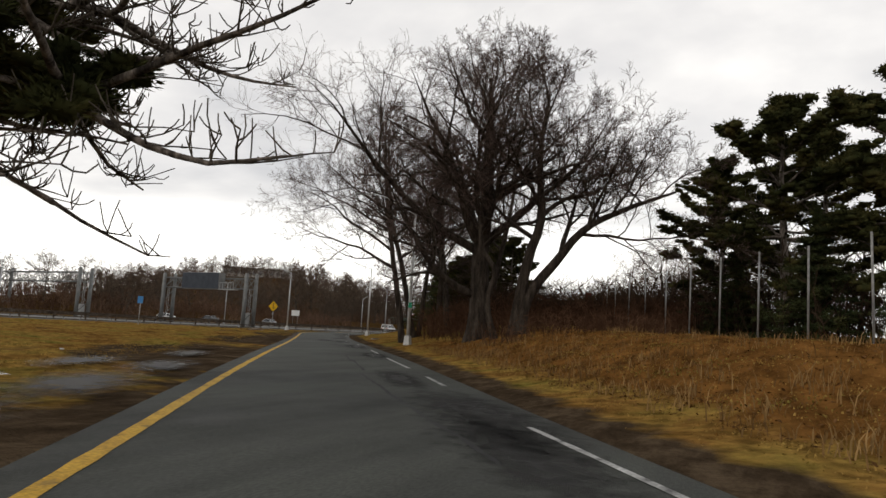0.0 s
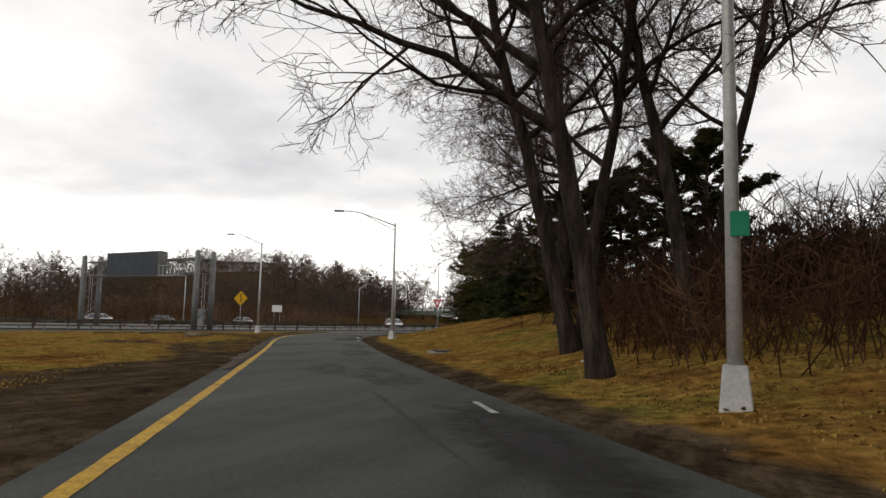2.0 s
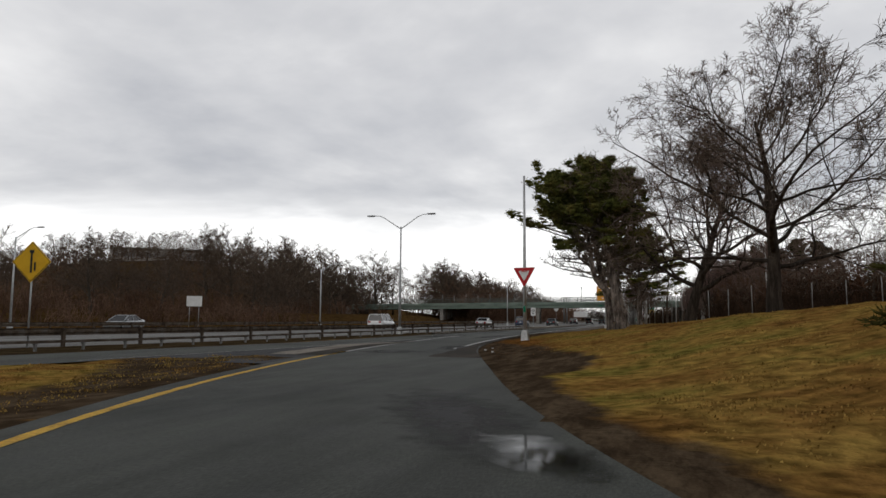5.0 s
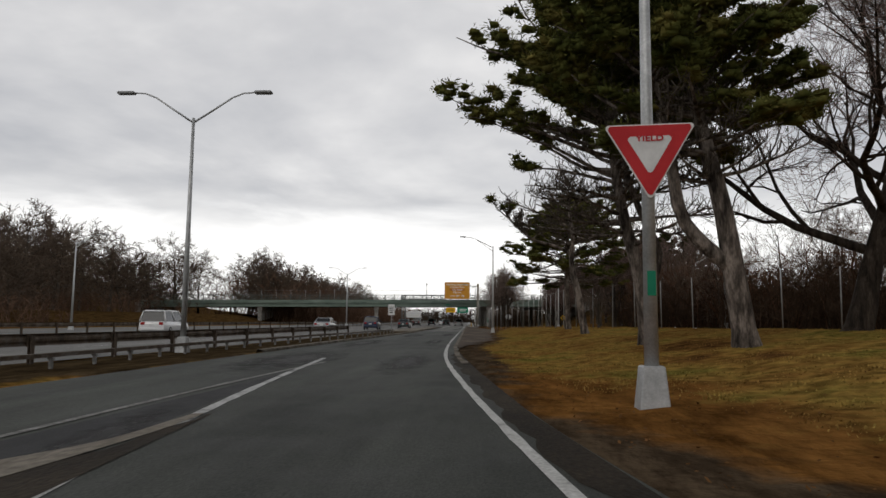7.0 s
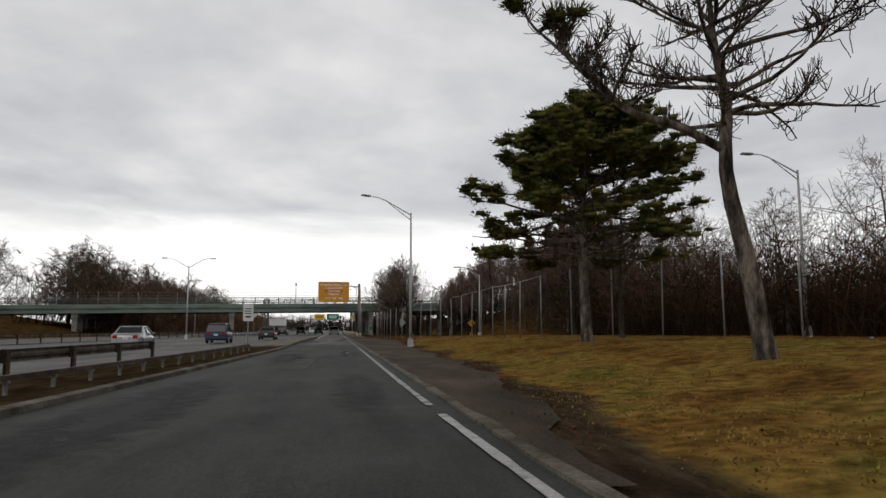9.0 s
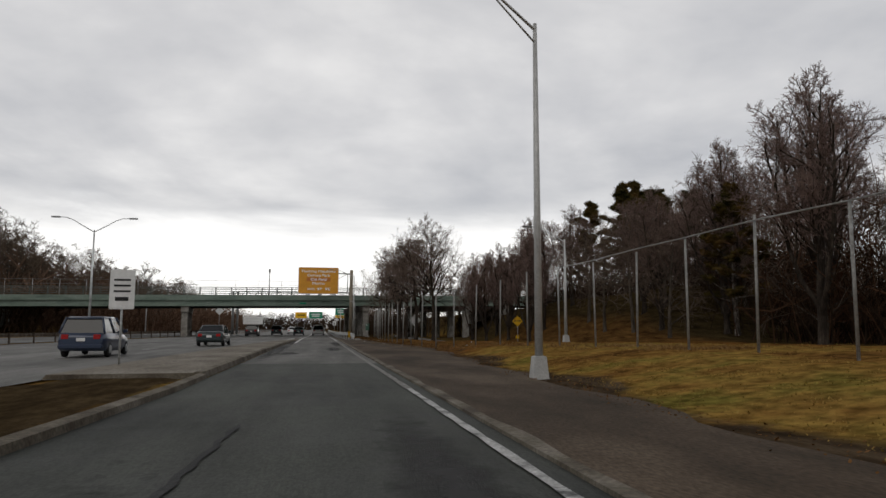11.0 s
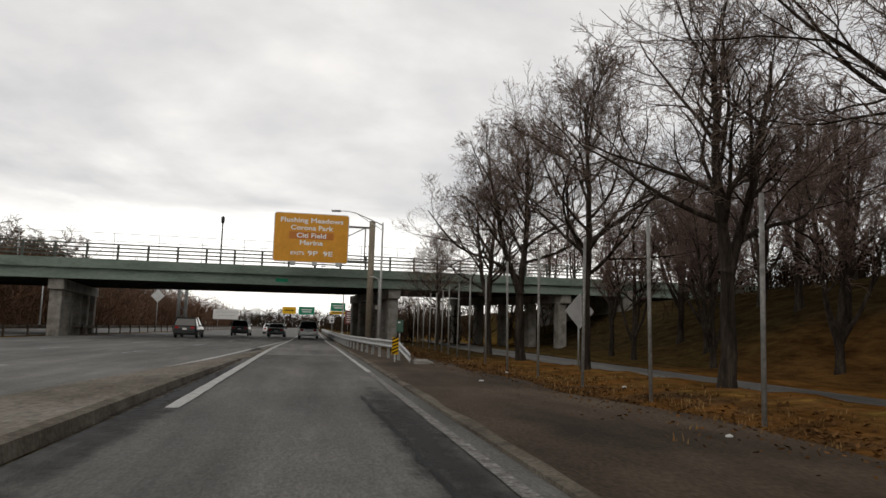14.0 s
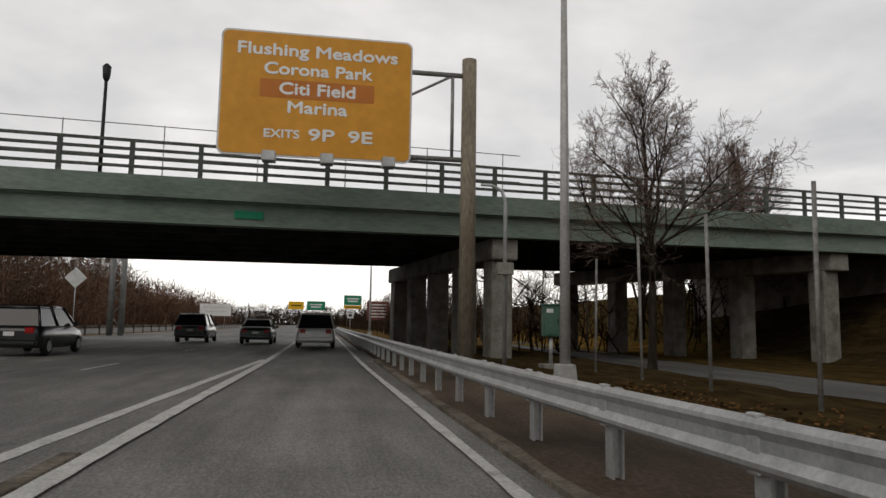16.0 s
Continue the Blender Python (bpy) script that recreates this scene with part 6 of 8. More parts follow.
# ---- street furniture ----
def lamp_pole(at, height, arm, aim, style, label, base="square", double=False, group="street lamps"):
    """A tapered pole on a base with one or two bent arms and flat lamp heads. aim: degrees of the arm from +x."""
    x, y = at
    z = max(float(land(np.array([x]), np.array([y]))[0]), 0.0) - 0.05
    e = empty("street_lamp", (x, y, z), label, "street lamp", group)
    bm = bmesh.new()
    tube(bm, [(0, 0, 0.4), (0, 0, height * 0.5), (0, 0, height)], [0.105, 0.085, 0.055], 12)
    part("pole", bm, style, e)
    bm = bmesh.new()
    r = bmesh.ops.create_cone(bm, cap_ends=True, segments=4, radius1=0.30, radius2=0.22, depth=0.62)
    bmesh.ops.rotate(bm, verts=r["verts"], cent=(0, 0, 0), matrix=Matrix.Rotation(radians(45), 3, "Z"))
    bmesh.ops.translate(bm, verts=r["verts"], vec=(0, 0, 0.31))
    bmesh.ops.bevel(bm, geom=bm.edges[:], offset=0.02, segments=1, affect="EDGES")
    part("base", bm, style, e)
    for s in ((0, 180) if double else (0,)):
        a = radians(aim + s)
        c, n = math.cos(a), math.sin(a)
        bm = bmesh.new()
        lift = 1.0 if double else 0.8
        run = [(0.05, height - 0.15), (arm * 0.35, height + 0.35 * lift), (arm * 0.62, height + 0.78 * lift), (arm * 0.8, height + 0.95 * lift), (arm, height + 0.98 * lift)]
        tube(bm, [(c * u, n * u, v) for u, v in run], [0.04, 0.036, 0.032, 0.03, 0.028], 7)
        if not double:
            run = [(0.05, height - 0.5), (arm * 0.3, height + 0.02), (arm * 0.6, height + 0.58)]
            tube(bm, [(c * u, n * u, v) for u, v in run], [0.028, 0.025, 0.022], 6)
        am = part("arm", bm, style, e)
        bm = bmesh.new()
        box(bm, (-0.05, -0.13, -0.06), (0.62, 0.13, 0.05), 0.035)
        bmesh.ops.transform(bm, matrix=Matrix.Translation((c * arm, n * arm, height + 0.98 * lift)) @ Matrix.Rotation(a, 4, "Z"), verts=bm.verts)
        part("lamp_head", bm, "lamp_grey", am)
    return e


first = lamp_pole((34.05, -55.95), 8.6, 3.4, 190, "pole_white", "pale steel street lamp with a small green plate beside the ramp")
bm = bmesh.new(); box(bm, (-0.03, -0.135, 2.3), (0.21, -0.115, 2.64), 0.01)
part("plate", bm, "sign_green", first, "small green plate")
lamp_pole((13.4, -23.5), 7.9, 3.6, 200, "pole_white", "pale steel street lamp on the grass corner")
lamp_pole((-3.2, -15.7), 7.9, 2.9, 185, "galv", "grey street lamp at the edge of the grass")
lamp_pole((-11.6, 29.0), 8.8, 2.35, 180, "galv", "tall double-armed lamp between the carriageways", double=True)
lamp_pole((1.0, 78.3), 9.3, 3.4, 210, "pole_white", "pale steel street lamp on the shoulder")
lamp_pole((-0.1, 157.3), 8.5, 3.0, 165, "pole_white", "pale steel street lamp behind the guardrail")
lamp_pole((20.3, 64.0), 8.9, 2.6, 180, "pole_white", "pale street lamp behind the fence")
lamp_pole((11.05, 104.2), 6.8, 2.2, 180, "pole_white", "pale street lamp by the side road")
lamp_pole((-22.3, 120.0), 9.0, 2.6, 180, "galv", "tall double-armed lamp in the median", double=True)


def board(bm, w, h, t, r=0.0):
    """An upright sheet with rounded corners, in the xz plane, facing -y."""
    vs = []
    n = 5 if r else 1
    for cx, cz, a0 in ((w / 2 - r, h / 2 - r, 0), (-w / 2 + r, h / 2 - r, 90), (-w / 2 + r, -h / 2 + r, 180), (w / 2 - r, -h / 2 + r, 270)):
        for k in range(n):
            a = radians(a0 + 90 * k / max(n - 1, 1))
            vs.append(bm.verts.new((cx + r * math.cos(a), -t / 2, cz + r * math.sin(a))))
    f = bm.faces.new(vs)
    ex = bmesh.ops.extrude_face_region(bm, geom=[f])
    bmesh.ops.translate(bm, vec=(0, t, 0), verts=[v for v in ex["geom"] if isinstance(v, bmesh.types.BMVert)])
    bmesh.ops.recalc_face_normals(bm, faces=bm.faces[:])


def letters(name, text, size, at, mat, parent, width=None, bold=0.03):
    """Raised bold lettering in the built-in font, as a mesh; facing -y."""
    cu = bpy.data.curves.new(name, "FONT")
    cu.body, cu.size, cu.extrude, cu.align_x, cu.resolution_u = text, size, 0.004, "CENTER", 4
    tmp = bpy.data.objects.new("tmp", cu)
    scene.collection.objects.link(tmp)
    me = bpy.data.meshes.new_from_object(tmp.evaluated_get(bpy.context.evaluated_depsgraph_get()))
    bpy.data.objects.remove(tmp)
    bpy.data.curves.remove(cu)
    co = np.array([v.co[:] for v in me.vertices])
    if width:
        co[:, 0] *= width / (co[:, 0].max() - co[:, 0].min())
    faces = [tuple(p.vertices) for p in me.polygons]
    bpy.data.meshes.remove(me)
    # faces that overlap along the line belong to one character
    spans = sorted((min(co[i, 0] for i in f), max(co[i, 0] for i in f), f) for f in faces)
    marks = []
    for lo, hi, f in spans:
        if marks and lo < marks[-1][0] - 1e-5:
            marks[-1][0] = max(marks[-1][0], hi); marks[-1][1].append(f)
        else:
            marks.append([hi, [f]])
    for _, own in marks:
        used = sorted({i for f in own for i in f})
        index = {i: k for k, i in enumerate(used)}
        cc = co[used]
        verts, out = [], []
        for k, (dx, dy) in enumerate(((0, 0), (bold, 0), (-bold, 0), (0, bold), (0, -bold))):
            out += [tuple(index[i] + len(verts) for i in f) for f in own]
            verts += (cc + np.array([dx * size, dy * size, 0.0012 * k])).tolist()
        ob = raw(name, verts, out, mat, parent)
        ob.matrix_local = pose(*at, 90, 0, 0)


def big_sign():
    e = empty("overhead_sign", (-0.1, 166.4, 0.0), "brown park direction sign on a steel cantilever post", "road sign")
    bm = bmesh.new()
    tube(bm, [(0, 0, 0), (0, 0, 9.9)], [0.27, 0.24], 16)
    part("post", bm, "post_tan", e)
    for z in (9.35, 6.55):
        bm = bmesh.new()
        tube(bm, [(-0.1, 0, z), (-7.6, 0, z)], [0.085, 0.085], 8)
        part("arm", bm, "fence_grey", e)
    bm = bmesh.new()
    tube(bm, [(-0.55, 0, 9.35), (-0.55, 0, 6.55)], [0.06, 0.06], 6)
    tube(bm, [(-0.6, 0, 9.3), (-1.9, 0, 8.6)], [0.045, 0.045], 6)
    part("brace", bm, "fence_grey", e)
    cx, cz, w, h = -4.85, 8.26, 5.9, 3.95
    bm = bmesh.new(); board(bm, w, h, 0.06, 0.22)
    face = part("panel", bm, "sign_white", e, "orange-brown panel with a white border")
    face.location = (cx, -0.2, cz)
    bm = bmesh.new(); board(bm, w - 0.12, h - 0.12, 0.02, 0.18)
    f = part("face", bm, "brown_sign", face); f.location = (0, -0.036, 0)
    bm = bmesh.new(); board(bm, 3.5, 0.58, 0.012, 0.04)
    f = part("overlay", bm, "brown_patch", face, "reddish overlay behind one line"); f.location = (0, -0.048, 0.16)
    rows = [("Flushing Meadows", 0.52, 1.22, 4.9), ("Corona Park", 0.52, 0.62, 3.3), ("Citi Field", 0.52, 0.0, 2.3), ("Marina", 0.52, -0.58, 1.8)]
    for text, size, z, width in rows:
        letters("letter", text, size, (0, -0.058, z), "legend_white", face, width)
    letters("letter", "EXITS", 0.36, (-1.05, -0.058, -1.38), "legend_white", face, 1.05)
    letters("letter", "9P", 0.52, (0.15, -0.058, -1.42), "legend_white", face, 0.78)
    letters("letter", "9E", 0.52, (1.35, -0.058, -1.42), "legend_white", face, 0.74)
    for dx in (-1.35, 0.35, 2.2):
        bm = bmesh.new()
        box(bm, (-0.2, -0.75, -0.2), (0.2, -0.35, 0.12), 0.03)
        tube(bm, [(0, 0, -0.05), (0, -0.4, -0.12)], [0.03, 0.03], 6)
        f = part("floodlight", bm, "galv", face); f.location = (dx, 0, -h / 2 - 0.1)
    return e


big_sign()


def yield_sign():
    x, y = 1.5, 13.9
    e = lamp_pole((x, y), 9.2, 3.0, 180, "galv", "grey steel pole carrying a yield sign", group="")
    e.name = "yield_pole"
    for c in list(e.children):
        if c.name.startswith("arm"):
            for g in list(c.children):
                bpy.data.objects.remove(g)
            bpy.data.objects.remove(c)
    def tri(bm, s, t):
        vs = []
        for a in (90, 210, 330):
            cx, cz = s * 0.5 * math.cos(radians(a + 180)) , s * 0.5 * math.sin(radians(a + 180))
            for da in (-40, 0, 40):
                vs.append(bm.verts.new((cx + 0.05 * math.cos(radians(a + 180 + da)), -t / 2, cz + 0.05 * math.sin(radians(a + 180 + da)))))
        f = bm.faces.new(vs)
        ex = bmesh.ops.extrude_face_region(bm, geom=[f])
        bmesh.ops.translate(bm, vec=(0, t, 0), verts=[v for v in ex["geom"] if isinstance(v, bmesh.types.BMVert)])
        bmesh.ops.recalc_face_normals(bm, faces=bm.faces[:])
    zc = 3.72 - e.location.z
    turn = Matrix.Rotation(radians(-8), 4, "Z")
    bm = bmesh.new(); tri(bm, 1.3, 0.02)
    plate = part("yield_plate", bm, "sign_white", e); plate.matrix_local = Matrix.Translation((0, -0.13, zc)) @ turn
    bm = bmesh.new(); tri(bm, 1.22, 0.012)
    f = part("red_border", bm, "sign_red", plate, "red border"); f.location = (0, -0.016, 0)
    bm = bmesh.new(); tri(bm, 0.58, 0.01)
    f = part("white_centre", bm, "sign_white", plate, "white centre"); f.location = (0, -0.027, 0.0)
    letters("letter", "YIELD", 0.12, (0, -0.036, 0.12), "sign_red", plate, 0.38)
    bm = bmesh.new(); box(bm, (-0.06, -0.1, 1.6), (0.06, -0.09, 1.95))
    part("sticker", bm, "sign_green", e, "small green pole sticker")


yield_sign()


# ---- the overpass ----
def overpass():
    """Skewed road bridge over both carriageways; its own x runs along the near face."""
    e = empty("overpass", (0, 170.8, 0.08), "green steel girder road bridge on concrete piers", "bridge", rz=math.degrees(math.atan(0.14)))
    e.scale = (1, 1, 1.06)
    x0, x1, depth = -78.0, 46.0, 19.0
    grade = lambda x: 0.012 * x
    def beam(name, y0, y1, z0, z1, mat, label="", a=x0, b=x1):
        n = 24
        verts, faces = [], []
        for i in range(n + 1):
            x = a + (b - a) * i / n
            g = grade(x)
            verts += [(x, y0, z0 + g), (x, y0, z1 + g), (x, y1, z1 + g), (x, y1, z0 + g)]
        for i in range(n):
            for k in range(4):
                faces.append((i * 4 + k, i * 4 + 4 + k, i * 4 + 4 + (k + 1) % 4, i * 4 + (k + 1) % 4))
        faces += [(0, 1, 2, 3), (n * 4 + 3, n * 4 + 2, n * 4 + 1, n * 4)]
        return raw(name, verts, faces, mat, e, label)
    beam("girder", 0.25, 0.55, 4.4, 5.15, "bridge_green", "faded green plate girder")
    beam("girder_flange", 0.12, 0.68, 4.36, 4.41, "bridge_green")
    beam("girder_flange", 0.12, 0.68, 5.10, 5.16, "bridge_green")
    # inner girders carry the shade under the deck in their colour
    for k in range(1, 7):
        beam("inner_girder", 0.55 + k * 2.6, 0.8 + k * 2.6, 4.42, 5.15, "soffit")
    beam("deck", 0.0, depth, 5.18, 5.5, "concrete", "concrete deck")
    beam("fascia", -0.06, 0.3, 5.16, 5.85, "bridge_green", "painted concrete fascia")
    beam("fascia", depth - 0.3, depth + 0.06, 5.16, 5.85, "bridge_green")
    n = 55
    for side_y in (0.1, depth - 0.1):
        for i in range(n):
            x = -75 + i * 2.2
            bm = bmesh.new()
            box(bm, (-0.08, -0.07, 0), (0.08, 0.07, 1.12), 0.015)
            p = part("rail_post", bm, "rail_green", e) if i == 0 else None
            if i == 0:
                post = p
            else:
                bm.free()
                p = new("rail_post", post.data); p.parent = e
            p.location = (x, side_y, 5.85 + grade(x))
        for z in (6.08, 6.36, 6.64, 6.92):
            beam("handrail", side_y - 0.05, side_y + 0.05, z, z + 0.09, "rail_green")
    # tall mesh fence behind the rail on part of the span: posts and wires
    for i in range(24):
        x = -75 + i * 3.4
        bm = bmesh.new(); tube(bm, [(0, 0, 0), (0, 0, 2.45)], [0.025, 0.025], 6)
        p = part("fence_post", bm, "galv", e); p.location = (x, 2.2, 5.6 + grade(x))
    for z in (8.0, 7.4, 6.9):
        beam("fence_wire", 2.19, 2.21, z, z + 0.03, "cable", "", -75, 4.0)
    # bent piers: capbeam and columns
    def pier(x, cols, skew=0.0):
        g = grade(x)
        bm = bmesh.new()
        box(bm, (-0.55, 0.4, 3.55 + g), (0.55, depth - 0.6, 4.36 + g), 0.05)
        bmesh.ops.transform(bm, matrix=Matrix(((1, skew, 0, x), (0, 1, 0, 0), (0, 0, 1, 0), (0, 0, 0, 1))), verts=bm.verts)
        part("pier_cap", bm, "concrete", e)
        for k in range(cols):
            yy = 1.2 + k * (depth - 2.6) / (cols - 1)
            bm = bmesh.new()
            xx = x + skew * yy
            box(bm, (xx - 0.45, yy - 0.5, -0.4), (xx + 0.45, yy + 0.5, 3.56 + g), 0.06)
            part("pier_column", bm, "concrete", e)
    pier(-24.2, 5)
    pier(2.6, 5)
    pier(19.8, 5, -0.3)
    pier(-51.2, 5)
    bm = bmesh.new()
    box(bm, (26.0, -0.5, -0.3), (27.0, depth + 0.5, 5.2), 0.05)
    part("abutment", bm, "concrete", e)
    bm = bmesh.new()
    box(bm, (-79.0, -0.5, -0.3), (-77.6, depth + 0.5, 4.3), 0.05)
    part("abutment", bm, "concrete", e)
    bm = bmesh.new(); box(bm, (-0.5, -0.01, -0.13), (0.5, 0.01, 0.13))
    p = part("name_plate", bm, "sign_green", e, "small green street-name plate"); p.location = (-7.3, 0.2, 4.75 + grade(-7.3))
    bm = bmesh.new()
    tube(bm, [(0, 0, 0), (0, 0, 3.5)], [0.07, 0.055], 8)
    lp = part("lamp_post", bm, "dark_metal", e); lp.location = (-12.3, 1.0, 5.5)
    bm = bmesh.new(); tube(bm, [(0, 0, 3.45), (0, 0, 3.55), (0, 0, 3.95), (0, 0, 4.05)], [0.06, 0.12, 0.15, 0.04], 8)
    part("lantern", bm, "dark_metal", lp)
    return e


overpass()


# ---- guardrails ----
def w_beam(name, line, z, mat, label, post_step=1.9, post_mat=None, post_h=None, drop=False):
    """A corrugated guardrail beam along a line, with posts as parts."""
    q = resample(line, 0.95)
    nn = normals_of(q)
    e = empty(name, (q[0][0], q[0][1], 0), label, "guardrail")
    prof = [(0.0, 0.155), (0.04, 0.12), (0.045, 0.09), (0.0, 0.035), (0.0, -0.035), (0.045, -0.09), (0.04, -0.12), (0.0, -0.155)]
    back = [(o - 0.012, h) for o, h in prof[::-1]]
    ring = prof + back
    k = len(ring)
    verts, faces = [], []
    low = np.interp(np.arange(len(q)), [0, 1, 2, 3], [-0.42, -0.22, -0.04, 0]) if drop else np.zeros(len(q))
    for p, n, dz in zip(q, nn, low):
        for o, h in ring:
            verts.append((p[0] - n[0] * (o + 0.1) - q[0][0], p[1] - n[1] * (o + 0.1) - q[0][1], z + h + dz))
    for i in range(len(q) - 1):
        for j in range(k):
            faces.append((i * k + j, i * k + (j + 1) % k, (i + 1) * k + (j + 1) % k, (i + 1) * k + j))
    faces += [tuple(range(k)), tuple((len(q) - 1) * k + j for j in range(k))[::-1]]
    raw("beam", verts, faces, mat, e, smooth=False)
    d = np.r_[0, np.cumsum(np.hypot(*np.diff(q, axis=0).T))]
    mesh = None
    for s in np.arange(2.4 if drop else 0.4, d[-1], post_step):
        x, y = np.interp(s, d, q[:, 0]), np.interp(s, d, q[:, 1])
        if mesh is None:
            bm = bmesh.new()
            box(bm, (-0.05, -0.075, -0.3), (-0.03, 0.075, z + 0.14)); box(bm, (0.03, -0.075, -0.3), (0.05, 0.075, z + 0.14)); box(bm, (-0.03, -0.006, -0.3), (0.03, 0.006, z + 0.14))
            box(bm, (-0.11, -0.06, z - 0.17), (-0.055, 0.06, z + 0.17), 0.008)
            p = part("post", bm, post_mat or mat, e)
            mesh = p.data
        else:
            p = new("post", mesh); p.parent = e
        p.location = (x - q[0][0], y - q[0][1], 0)
    if drop:
        bm = bmesh.new(); box(bm, (0.0, -0.35, -0.2), (0.55, 0.25, 0.2), 0.06); box(bm, (0.3, 0.1, -0.2), (0.75, 0.6, 0.12), 0.05)
        part("anchor_block", bm, "concrete", e, "broken concrete anchor block")
    return e


def low_rail(line):
    """A low box-beam rail on short pale posts."""
    q = resample(line, 1.9)
    nn = normals_of(q)
    e = empty("low_rail", (q[0][0], q[0][1], 0), "low dark box-beam rail on short pale posts between the lanes", "guardrail")
    verts, faces = [], []
    for p, n in zip(q, nn):
        for o, h in ((-0.06, 0.28), (-0.06, 0.38), (0.06, 0.38), (0.06, 0.28)):
            verts.append((p[0] + n[0] * o - q[0][0], p[1] + n[1] * o - q[0][1], h))
    for i in range(len(q) - 1):
        for k in range(4):
            faces.append((i * 4 + k, i * 4 + (k + 1) % 4, i * 4 + 4 + (k + 1) % 4, i * 4 + 4 + k))
    raw("beam", verts, faces, "rust_rail", e)
    bm = bmesh.new(); box(bm, (-0.035, -0.05, -0.2), (0.035, 0.05, 0.29), 0.008); box(bm, (-0.07, -0.06, 0.22), (0.07, 0.06, 0.275), 0.008)
    mesh = None
    for p in q:
        if mesh is None:
            ob = part("post", bm, "fence_grey", e); mesh = ob.data
        else:
            ob = new("post", mesh); ob.parent = e
        ob.location = (p[0] - q[0][0], p[1] - q[0][1], 0)


w_beam("guardrail", [(-0.95, 134.7), (-1.35, 136.2), (-1.45, 139.0), (-1.6, 141.5), (-2.0, 147.0), (-2.3, 152.0), (-2.45, 165.0), (-2.5, 260.0)], 0.62, "galv", "galvanised W-beam guardrail with steel posts by the lane", drop=True)
low_rail([(-40, -112), (-26.6, -60), (-19, -32), (-13.6, -10), (-11.6, 3), (-11.4, 12), (-11.1, 20), (-11.2, 29), (-10.6, 39), (-9.7, 50), (-9.45, 56), (-9.1, 64), (-8.9, 72)])
w_beam("guardrail", [(x + 0.9, y) for x, y in MAIN_R if y < 61], 0.62, "rust_rail", "long weathered guardrail along the highway", post_step=3.8)
w_beam("guardrail", [(x - 1.0, y) for x, y in MAIN_L], 0.66, "rust_rail", "long median guardrail of the highway", post_step=3.8)


def striped_marker():
    e = empty("object_marker", (-1.5, 135.7, 0), "black and yellow striped end marker on the guardrail", "road sign")
    bm = bmesh.new(); box(bm, (-0.03, -0.02, -0.1), (0.03, 0.02, 0.9)); part("post", bm, "galv", e)
    bm = bmesh.new(); board(bm, 0.24, 0.62, 0.01); p = part("plate", bm, "sign_yellow", e); p.location = (0, -0.035, 0.62)
    for k in range(5):
        z = -0.25 + k * 0.125
        bm = bmesh.new()
        vs = [bm.verts.new(v) for v in ((-0.115, -0.008, z - 0.06), (0.115, -0.008, z + 0.05), (0.115, -0.008, z + 0.11), (-0.115, -0.008, z))]
        f = bm.faces.new(vs)
        bmesh.ops.solidify(bm, geom=[f], thickness=0.004)
        part("stripe", bm, "sign_black", p)


striped_marker()


# ---- fence posts without mesh ----
def fence():
    line = [(64.0, -84.0), (52.0, -62.0), (44.0, -45.0), (39.0, -20.0), (33.0, 8.0), (25.0, 33.0), (13.6, 48.0), (9.9, 58.0), (6.9, 68.0), (6.6, 76.0), (6.2, 88.0), (4.6, 98.0), (2.9, 106.0), (1.9, 114.0), (1.6, 128.0), (1.9, 140.0), (2.8, 152.0), (3.2, 164.0)]
    q = resample(line, 3.2)
    e = empty("fence", (0, 0, 0), "row of tall bare fence posts with a broken top rail", "fence")
    zs = land(q[:, 0], q[:, 1])
    rng = np.random.default_rng(9)
    for (x, y), z in zip(q, zs):
        h = 3.4 + rng.uniform(-0.15, 0.15)
        bm = bmesh.new(); tube(bm, [(0, 0, -0.2), (rng.uniform(-0.06, 0.06), rng.uniform(-0.05, 0.05), h)], [0.038, 0.036], 8)
        p = part("fence_post", bm, "fence_grey", e); p.location = (x, y, z)
    for i in range(len(q) - 1):
        if 67 < q[i][1] < 90:
            bm = bmesh.new(); tube(bm, [(q[i][0], q[i][1], zs[i] + 3.38), (q[i + 1][0], q[i + 1][1], zs[i + 1] + 3.38)], [0.022, 0.022], 6)
            part("top_rail", bm, "fence_grey", e)


fence()


# ---- vehicles ----
PAINT = {}


def paint(name, colour, rough=0.3, metal=0.2):
    if name not in PAINT:
        PAINT[name] = material("car_paint_" + name, colour, rough, metal, 0.6)
        PAINT[name].node_tree.nodes["Principled BSDF"].inputs["Coat Weight"].default_value = 0.5
        M["paint_" + name] = PAINT[name]
    return "paint_" + name


def loft(bm, stations):
    """Skins rings of points, closed at both ends."""
    rings = [[bm.verts.new(p) for p in st] for st in stations]
    k = len(rings[0])
    for a, b in zip(rings, rings[1:]):
        for i in range(k):
            f = bm.faces.new((a[i], a[(i + 1) % k], b[(i + 1) % k], b[i]))
            f.smooth = True
    bm.faces.new(rings[0][::-1])
    bm.faces.new(rings[-1])
    bmesh.ops.recalc_face_normals(bm, faces=bm.faces[:])


